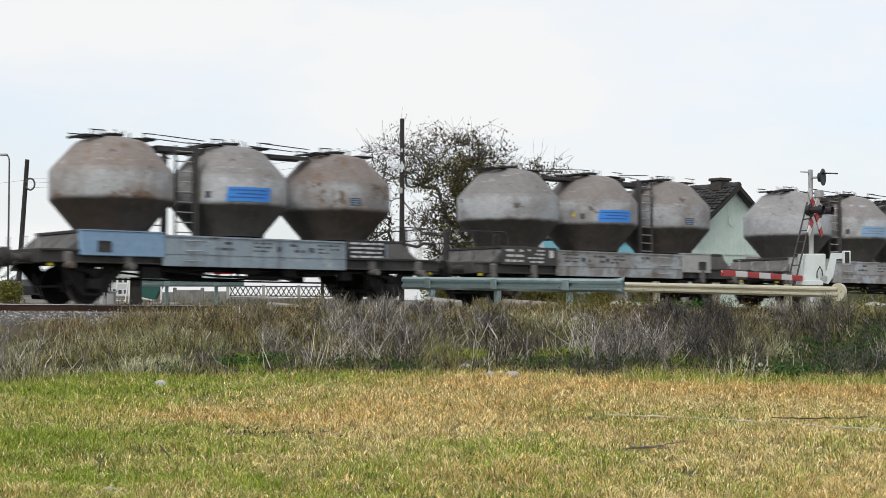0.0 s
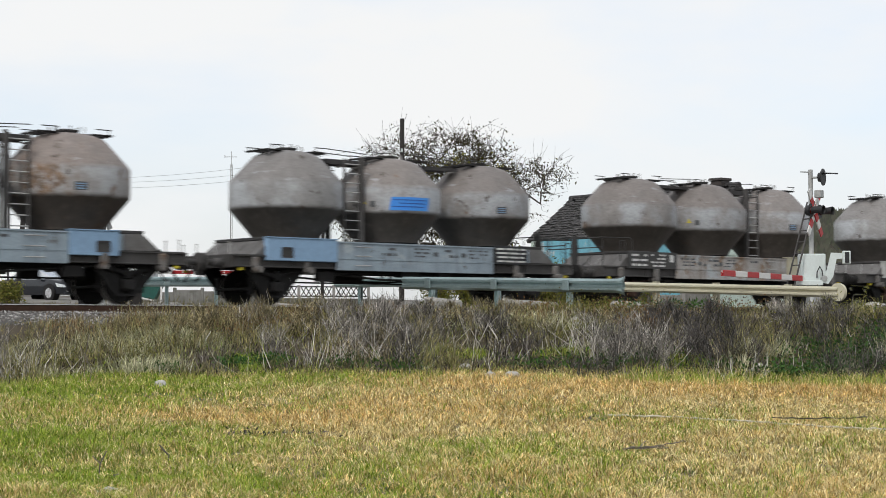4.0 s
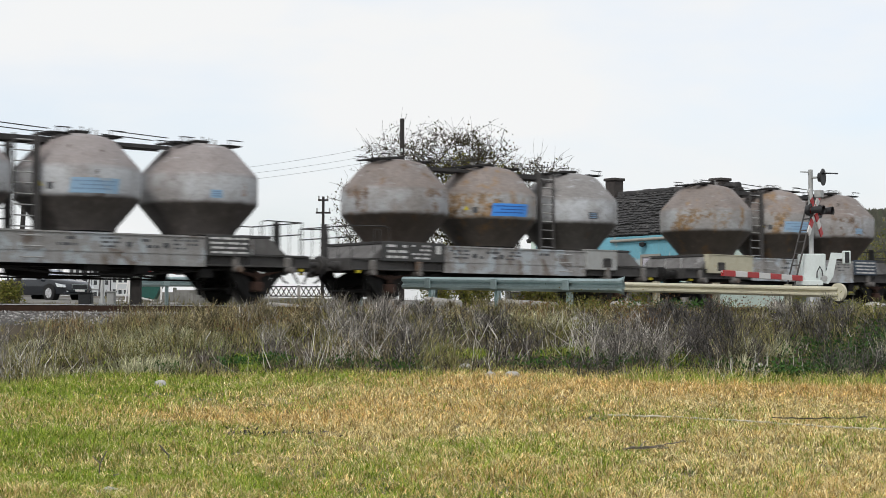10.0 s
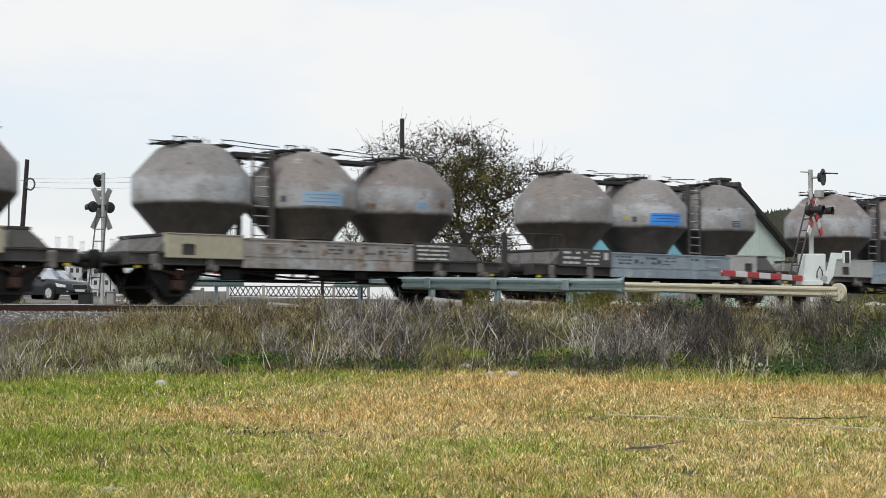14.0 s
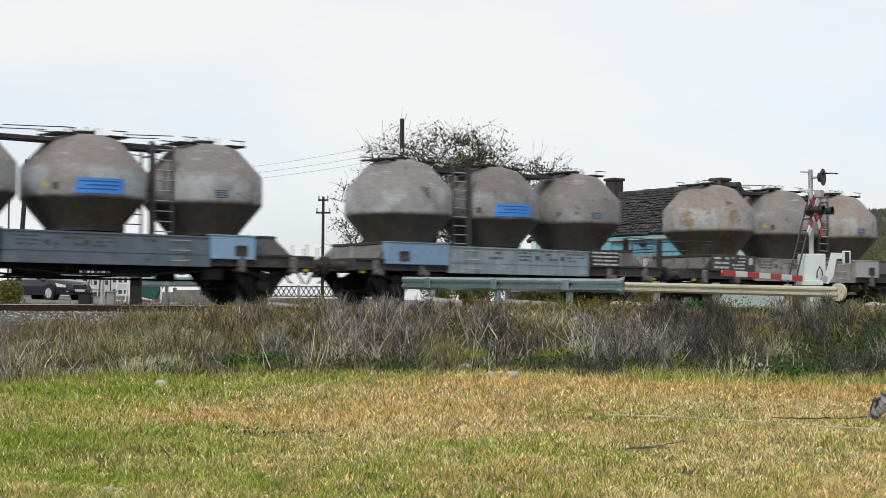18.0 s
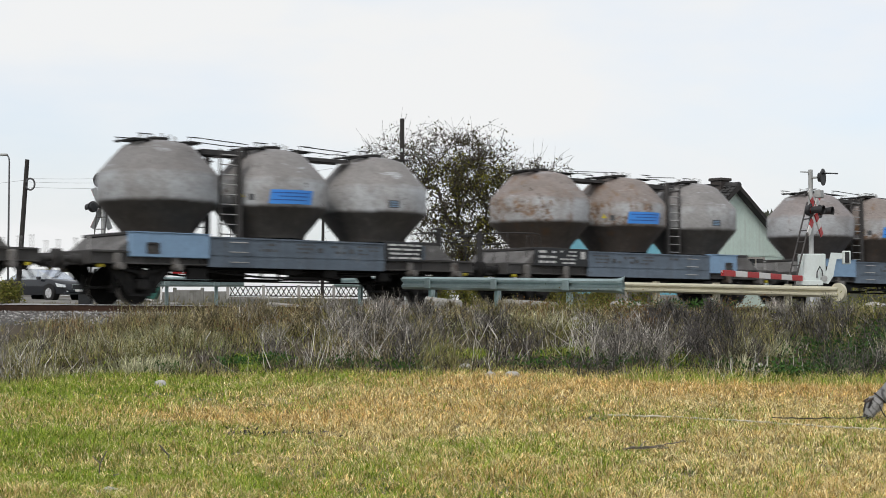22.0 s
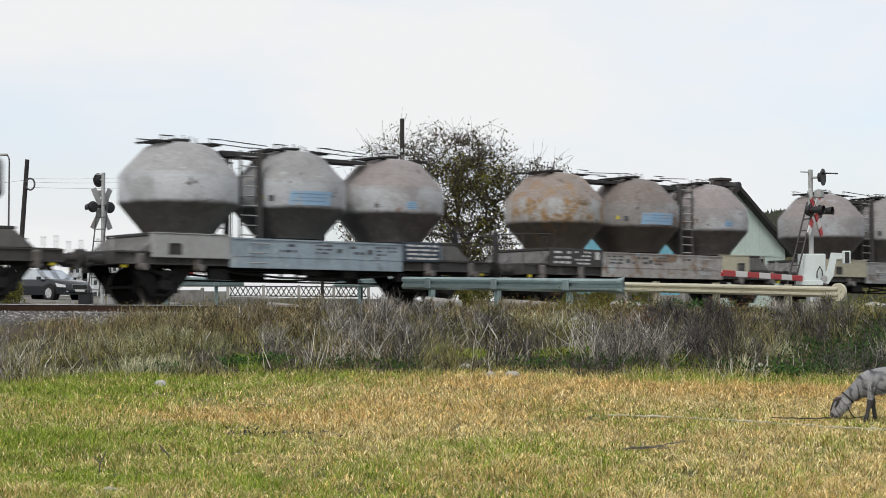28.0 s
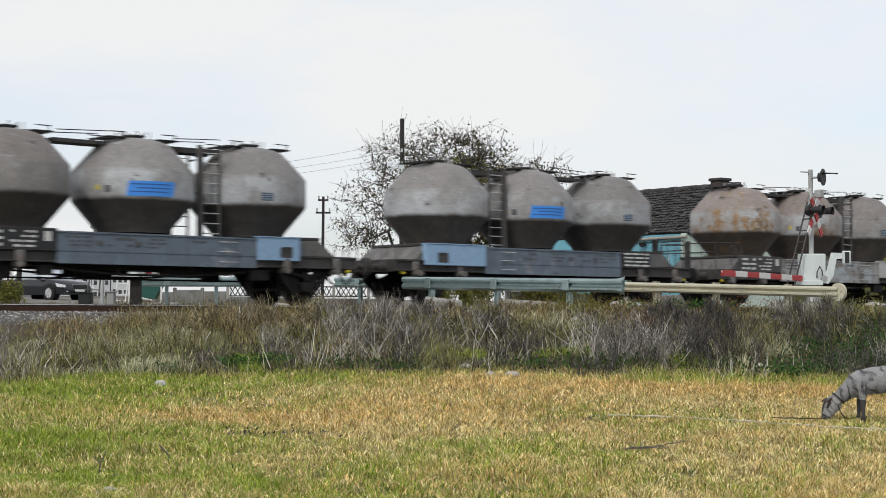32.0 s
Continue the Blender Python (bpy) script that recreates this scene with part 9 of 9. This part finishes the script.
on_grass("pale_rope", [(2.15, 21.3), (3.0, 21.0), (3.8, 20.5), (4.4, 19.9), (5.2, 19.4), (6.2, 19.0)], 0.011, ROPE, "pale tether rope lying across the grass", "rope", 0.055)
on_grass("dark_rope", [(4.2, 20.9), (4.6, 20.75), (5.0, 20.75), (5.5, 20.9)], 0.009, DARK_ROPE, "dark tether rope in the grass", "rope", 0.06, 0.01, 3)
for i, pts in enumerate((((1.95, 17.35), (2.35, 17.75), (2.75, 18.3)), ((2.1, 17.5), (2.28, 18.3)), ((-3.1, 15.4), (-3.05, 15.6)), ((2.0, 17.5), (2.5, 17.7)), ((1.9, 17.3), (2.15, 17.45), (2.5, 17.5)))):
    on_grass("twig", list(pts), 0.0055, TWIG, "fallen dry grey twig in the grass", "twig", 0.07, 0.015, 5 + i)
for i, (x, y, hh) in enumerate(((-3.35, 15.9, 0.24), (-2.8, 16.6, 0.22), (-5.9, 26.8, 0.8), (-5.75, 26.6, 0.5))):
    s = Shape().pipe([(0, 0, -0.05), (0.02, 0, hh * 0.5), (0.08 * (-1) ** i, 0, hh)], 0.007, 6).pipe([(0.02, 0, hh * 0.5), (-0.06, 0.02, hh * 0.8)], 0.005, 5)
    tagged(put("dead_stalk", s.mesh("dead_stalk"), TWIG, at=pose(x, y, gz(x, y))), "single dead upright stalk in the meadow", "stalk")


r = np.random.default_rng(95)
px, py = r.normal(-2.2, 0.4, 130), 19.2 + r.normal(0, 0.2, 130)
v, f = leaves(np.stack([px, py, heights(px, py) + r.uniform(0.03, 0.07, 130)], 1), 0.045, r, 0.0)
tagged(put("dead_leaves", cloud_mesh("dead_leaves", v, f, TWIGGY), TWIGGY), "scatter of dark dead leaves and bits on the grass", "leaf litter", kind="stuff")


# ---- the goat ----
def coat(name, pale, mid, dark, rot, sc, at):
    """Short grey fur: pale and mid-grey patches, and dark bands that run slantwise."""
    m = finish(name, pale, mid, dark, 0.60, 0.05, 4.0, 6.0, rough=0.9, bump=0.6, bump_scale=60, vary=0, fine=0.4)
    n, l = m.node_tree.nodes, m.node_tree.links
    tc, mp, wv, mr, mx = n.new("ShaderNodeTexCoord"), n.new("ShaderNodeMapping"), n.new("ShaderNodeTexWave"), n.new("ShaderNodeMapRange"), n.new("ShaderNodeMix")
    mp.inputs["Rotation"].default_value = (0, radians(rot), 0)
    wv.inputs["Scale"].default_value, wv.inputs["Distortion"].default_value, wv.inputs["Detail"].default_value, wv.inputs["Detail Scale"].default_value = sc, 14.0, 4.0, 1.3
    mr.inputs["From Min"].default_value, mr.inputs["From Max"].default_value = at, at + 0.3
    mx.data_type = "RGBA"
    l.new(tc.outputs["Object"], mp.inputs["Vector"])
    l.new(mp.outputs[0], wv.inputs["Vector"])
    l.new(wv.outputs["Fac"], mr.inputs["Value"])
    t, cut, mul = n.new("ShaderNodeTexNoise"), n.new("ShaderNodeMapRange"), n.new("ShaderNodeMath")
    t.inputs["Scale"].default_value = 5.0
    cut.inputs["From Min"].default_value, cut.inputs["From Max"].default_value, cut.inputs["To Max"].default_value = 0.36, 0.56, 0.8
    mul.operation = "MULTIPLY"
    l.new(tc.outputs["Object"], t.inputs["Vector"])
    l.new(t.outputs["Fac"], cut.inputs["Value"])
    l.new(mr.outputs[0], mul.inputs[0])
    l.new(cut.outputs[0], mul.inputs[1])
    l.new(mul.outputs[0], mx.inputs[0])
    b = n["Principled BSDF"]
    l.new(b.inputs["Base Color"].links[0].from_socket, mx.inputs[6])
    mx.inputs[7].default_value = rgb(dark)
    l.new(mx.outputs[2], b.inputs["Base Color"])
    return m


COAT = coat("goat_coat", (0.36, 0.36, 0.365), (0.15, 0.148, 0.152), (0.035, 0.033, 0.035), 38, 2.0, 0.60)
COAT_DARK = finish("goat_dark", (0.035, 0.032, 0.032), (0.07, 0.066, 0.064), None, rough=0.9, vary=0)
COAT_KNEE = finish("goat_knee", (0.045, 0.042, 0.042), (0.085, 0.08, 0.08), None, rough=0.9, vary=0, scale=40)
COAT_PALE = coat("goat_pale", (0.42, 0.415, 0.41), (0.2, 0.197, 0.195), (0.06, 0.058, 0.058), 60, 3.0, 0.72)
COAT_TAN = finish("goat_tan", (0.11, 0.085, 0.07), (0.05, 0.04, 0.035), None, rough=0.9, vary=0)
HORNY = finish("goat_hoof", (0.04, 0.035, 0.03), None, None, vary=0)


def bodied(rings, seg=16):
    """A skin over rings: (x, y, z, half width, half height, tilt back in degrees)."""
    s, v = Shape(), []
    for x, y, z, w, h, *tilt in rings:
        a = radians(tilt[0]) if tilt else 0.0
        for i in range(seg):
            c, n = math.cos(2 * math.pi * i / seg), math.sin(2 * math.pi * i / seg)
            v.append((x + h * n * math.sin(a), y + w * c, z + h * n * math.cos(a)))
    f = [(j * seg + i, (j + 1) * seg + i, (j + 1) * seg + (i + 1) % seg, j * seg + (i + 1) % seg) for j in range(len(rings) - 1) for i in range(seg)]
    f += [tuple(range(seg)), tuple(range(len(v) - 1, len(v) - seg - 1, -1))]
    return s.add(v, f)


def fur(s, n, length, seed, way):
    """Short hairs over a skin, laid back along it."""
    r = np.random.default_rng(seed)
    v = np.array(s.v)
    q = np.array([f for f in s.f if len(f) == 4])
    k = r.integers(0, len(q), n)
    a, b = r.uniform(0, 1, (n, 1)), r.uniform(0, 1, (n, 1))
    p = (v[q[k, 0]] * (1 - a) + v[q[k, 1]] * a) * (1 - b) + (v[q[k, 3]] * (1 - a) + v[q[k, 2]] * a) * b
    out = np.cross(v[q[k, 1]] - v[q[k, 0]], v[q[k, 3]] - v[q[k, 0]])
    out /= np.linalg.norm(out, axis=1)[:, None] + 1e-9
    mid = v.mean(0)
    out *= np.where(((p - mid) * out).sum(1) < 0, -1, 1)[:, None]
    tip = p + (np.array(way) + out * 0.55 + r.normal(0, 0.25, (n, 3))) * length * r.uniform(0.5, 1.3, (n, 1))
    side = r.normal(0, 0.004, (n, 3))
    return np.stack([p - side, p + side, tip], 1).reshape(-1, 3), np.arange(3 * n).reshape(-1, 3)


def goat():
    """A goat that looks towards -x, its origin under the shoulders."""
    g = empty("goat")
    body = bodied([(-0.22, 0, 0.44, 0.05, 0.09), (-0.16, 0, 0.475, 0.09, 0.135), (-0.06, 0, 0.505, 0.12, 0.165), (0.08, 0, 0.53, 0.135, 0.17), (0.25, 0, 0.55, 0.155, 0.175), (0.45, 0, 0.565, 0.16, 0.17), (0.60, 0, 0.575, 0.145, 0.155),
                   (0.72, 0, 0.58, 0.125, 0.135), (0.81, 0, 0.575, 0.085, 0.095), (0.85, 0, 0.57, 0.03, 0.04)])
    b = put("body", body.mesh("body", 70), COAT, g, "mottled grey coat")
    v, f = fur(body, 3600, 0.014, 3, (0.6, 0, -0.6))
    tagged(put("coat_hair", cloud_mesh("coat_hair", v, f, COAT), COAT, b), kind="stuff")
    ridge = Shape()
    rnd = random.Random(2)
    for i in range(60):
        x = -0.15 + 0.95 * i / 60
        z = 0.555 + 0.155 * math.sin(math.pi * min(1, (x + 0.25) / 1.0)) ** 0.3 - 0.015
        ridge.rod((x, rnd.uniform(-0.02, 0.02), z), (x + 0.04, rnd.uniform(-0.03, 0.03), z + rnd.uniform(0.015, 0.045)), 0.008, 4, 0, 0.002)
    tagged(put("back_hair", ridge.mesh("back_hair"), COAT_DARK, g), kind="stuff")
    legs = []
    for x, y, kn in ((-0.03, -0.10, 0.01), (-0.01, 0.10, 0.01), (0.68, -0.10, 0.06), (0.70, 0.10, 0.06)):
        hind = x > 0.3
        top = 0.088 if hind else 0.066
        bend = [(0.10, top, 0.0), (0.02, top * 0.93, 0.0), (-0.06, top * 0.70, kn * 0.5), (-0.13, 0.034, kn), (-0.18, 0.032, kn), (-0.23, 0.025, kn * 0.7), (-0.31, 0.021, kn * 0.4), (-0.37, 0.025, kn * 0.3)]
        s = bodied([(dx, 0, z, rad, rad * 1.08, 90) for z, rad, dx in bend], 12)
        leg = put("leg", s.mesh("leg", 70), COAT, g, at=pose(x, y, 0.44))
        put("dark_knee", bodied([(kn, 0, -0.125, 0.030, 0.033, 90), (kn, 0, -0.15, 0.036, 0.039, 90), (kn, 0, -0.19, 0.035, 0.038, 90), (kn * 0.7, 0, -0.235, 0.0265, 0.029, 90), (kn * 0.4, 0, -0.31, 0.0225, 0.0245, 90), (kn * 0.3, 0, -0.365, 0.026, 0.028, 90)], 12).mesh("dark_knee", 70), COAT_KNEE, leg)
        put("hoof", Shape().rod((kn * 0.3, 0, -0.36), (kn * 0.3 - 0.015, 0, -0.44), 0.028, 8, 0, 0.036).mesh("hoof", 50), HORNY, leg)
        legs.append((leg, x, y))
    nk = bodied([(0.12, 0, 0.02, 0.105, 0.155, 0), (0.02, 0, 0.0, 0.095, 0.145, -14), (-0.06, 0, -0.05, 0.08, 0.115, -30), (-0.14, 0, -0.115, 0.065, 0.092, -42), (-0.21, 0, -0.17, 0.058, 0.08, -50), (-0.26, 0, -0.21, 0.045, 0.055, -54)], 14)
    neck = put("neck", nk.mesh("neck", 70), COAT, g, at=pose(-0.10, 0, 0.48))
    mane = Shape()
    for i in range(46):
        f = i / 45
        x, z = 0.10 - 0.33 * f, 0.165 - 0.02 * f - 0.26 * f ** 1.3
        mane.rod((x, rnd.uniform(-0.025, 0.025), z - 0.02), (x + 0.02 + rnd.uniform(-0.02, 0.03), rnd.uniform(-0.04, 0.04), z + rnd.uniform(0.015, 0.04)), 0.009, 4, 0, 0.002)
    tagged(put("mane", mane.mesh("mane"), COAT_DARK, neck), kind="stuff")
    v, f = fur(nk, 1500, 0.014, 4, (0.4, 0, -0.7))
    tagged(put("coat_hair", cloud_mesh("coat_hair", v, f, COAT), COAT, neck), kind="stuff")
    # head: in its own space it hangs from the poll, muzzle down
    hd = bodied([(0.055, 0, 0.05, 0.04, 0.055, -55), (0.02, 0, 0.015, 0.075, 0.098, -58), (-0.01, 0, -0.03, 0.084, 0.108, -60), (-0.045, 0, -0.085, 0.072, 0.094, -62), (-0.068, 0, -0.13, 0.06, 0.074, -65), (-0.085, 0, -0.165, 0.054, 0.06, -68), (-0.098, 0, -0.20, 0.048, 0.052, -72),
                 (-0.102, 0, -0.218, 0.022, 0.024, -74)], 14)
    head = put("head", hd.mesh("head", 70), COAT_PALE, g, "grey face with dark stripes and muzzle", pose(-0.36, 0, 0.27))
    v, f = fur(hd, 700, 0.018, 5, (-0.3, 0, -0.7))
    tagged(put("coat_hair", cloud_mesh("coat_hair", v, f, COAT_PALE), COAT_PALE, head), kind="stuff")
    put("face_stripe", bodied([(-0.075, 0, 0.045, 0.02, 0.016, -58), (-0.103, 0, 0.005, 0.03, 0.016, -60), (-0.125, 0, -0.05, 0.026, 0.016, -62), (-0.136, 0, -0.10, 0.02, 0.014, -65), (-0.14, 0, -0.145, 0.012, 0.01, -68)], 8).mesh("face_stripe", 70), COAT_DARK, head)
    put("muzzle", bodied([(-0.088, 0, -0.175, 0.056, 0.062, -68), (-0.099, 0, -0.203, 0.05, 0.054, -72), (-0.104, 0, -0.224, 0.02, 0.022, -74)], 12).mesh("muzzle", 70), COAT_DARK, head)
    for sd in (-1, 1):
        put("cheek_stripe", bodied([(-0.055, sd * 0.07, 0.012, 0.010, 0.012, -60), (-0.072, sd * 0.068, -0.03, 0.012, 0.018, -60), (-0.09, sd * 0.058, -0.08, 0.01, 0.014, -60)], 8).mesh("cheek_stripe", 70), COAT_DARK, head)
        put("ear", bodied([(-0.03, sd * 0.06, 0.045, 0.014, 0.016), (-0.075, sd * 0.085, 0.03, 0.02, 0.022), (-0.105, sd * 0.10, 0.012, 0.016, 0.018), (-0.125, sd * 0.11, 0.0, 0.006, 0.010)], 8).mesh("ear", 70), COAT_TAN, head)
        put("eye", Shape().lathe([(0.002, -0.008), (0.011, 0.0), (0.002, 0.008)], (-0.05, sd * 0.08, -0.015), 8).mesh("eye", 60), HORNY, head)
    put("beard", bodied([(-0.05, 0, -0.17, 0.014, 0.022), (-0.04, 0, -0.205, 0.010, 0.015), (-0.035, 0, -0.235, 0.003, 0.004)], 8).mesh("beard", 70), COAT_DARK, head)
    collar = Shape()
    ringp = [(-0.20 - 0.094 * math.sin(t) * 0.74, 0.070 * math.cos(t), -0.163 + 0.094 * math.sin(t) * 0.67) for t in [2 * math.pi * i / 18 for i in range(19)]]
    collar.pipe(ringp, 0.010, 6).pipe([(-0.225, -0.06, -0.215), (-0.21, -0.07, -0.28), (-0.17, -0.07, -0.36), (-0.12, -0.06, -0.42)], 0.008, 6)
    put("collar", collar.mesh("collar", 60), HORNY, neck, "dark collar with a hanging strap")
    put("tail", bodied([(0.80, 0, 0.62, 0.03, 0.03), (0.88, 0, 0.66, 0.028, 0.025), (0.95, 0, 0.68, 0.02, 0.015)], 8).mesh("tail", 70), COAT_DARK, g)
    return tagged(g, "grey mottled goat grazing on a tether", "goat"), legs, neck, head


goat_thing, goat_legs, goat_neck, goat_head = goat()


# ---- what moves ----
def way(t):
    """How far the train has come at t seconds: it gathers a little speed."""
    slack = 0.085 * smooth(14.2, 17.0, t) + 0.03 * smooth(20.0, 23.0, t) - 0.04 * smooth(29.0, 31.5, t)
    return 18.880032 - slack + t * (14.1481182 + t * (0.05126375 + t * (-0.0027840507 + t * (8.2258098e-05 - 8.5730996e-07 * t))))


def motions():
    for ob, off, flip, wheels in wagons:
        rows = []
        for t in range(33):
            x, y = on_track(way(t) + off)
            rows.append((t, pose(x, y, RAIL_Z, 0, 0, THETA + 180 * flip)))
        walk(ob, rows)
        near = [k for k in range(0, 961) if -26 < way(k / 30) + off < 80]
        if not near:
            continue
        ks = [0] * (near[0] > 0) + near + [960] * (near[-1] < 960)
        for wheel in wheels:
            x = wheel.matrix_basis.translation.x
            rows = []
            for k in ks:
                kk = min(max(k, near[0]), near[-1])
                turn = math.degrees(way(kk / 30) / 0.46) * (-1 if flip else 1)
                rows.append((k / 30, pose(x, 0, 0.46, 0, turn % 360, 0)))
            walk(wheel, rows)

    # the goat grazes its way in from the right
    rows, steps = [], [(0, 7.6), (14, 6.2), (16.5, 5.98), (19, 5.92), (21, 5.87), (22.5, 5.82), (23.5, 5.76), (24.5, 5.73), (25.5, 5.63), (27.5, 5.47), (28.5, 5.39), (29.5, 5.31), (32, 5.31)]
    for t, x in steps:
        rows.append((t, pose(x, 20.7, gz(x, 20.7), 0, 0, -6 if t < 26 else -2)))
    walk(goat_thing, rows)
    for k, (leg, x, y) in enumerate(goat_legs):
        beat = [0, 14, 16.5, 19, 20, 21, 21.6, 22.2, 22.8, 23.4, 24.2, 25.0, 25.6, 26.2, 26.8, 27.4, 28.0, 28.5, 29.0, 29.5, 32]
        swing = [0, 10, -8, -6, 6, -8, 10, -6, 8, -8, 6, -6, 9, -9, 9, -8, 10, -14, 8, -3, -3]
        walk(leg, [(t, pose(x, y, 0.44, 0, a * (1 if k in (0, 3) else -1), 0)) for t, a in zip(beat, swing)])
    nod = [(0, 0), (14, 2), (16.5, -4), (18, 2), (19.5, 8), (20.5, 4), (22, 0), (23.5, -6), (24.5, -3), (25.5, 3), (27.5, 2), (28.5, 9), (29.5, 4), (30.2, 1), (31.2, 2), (32, 0)]
    walk(goat_head, [(t, pose(-0.36, 0, 0.27, 0, a, -2 * a)) for t, a in nod])
    walk(goat_neck, [(t, pose(-0.10, 0, 0.48, 0, a * 0.3, 0)) for t, a in nod])


motions()
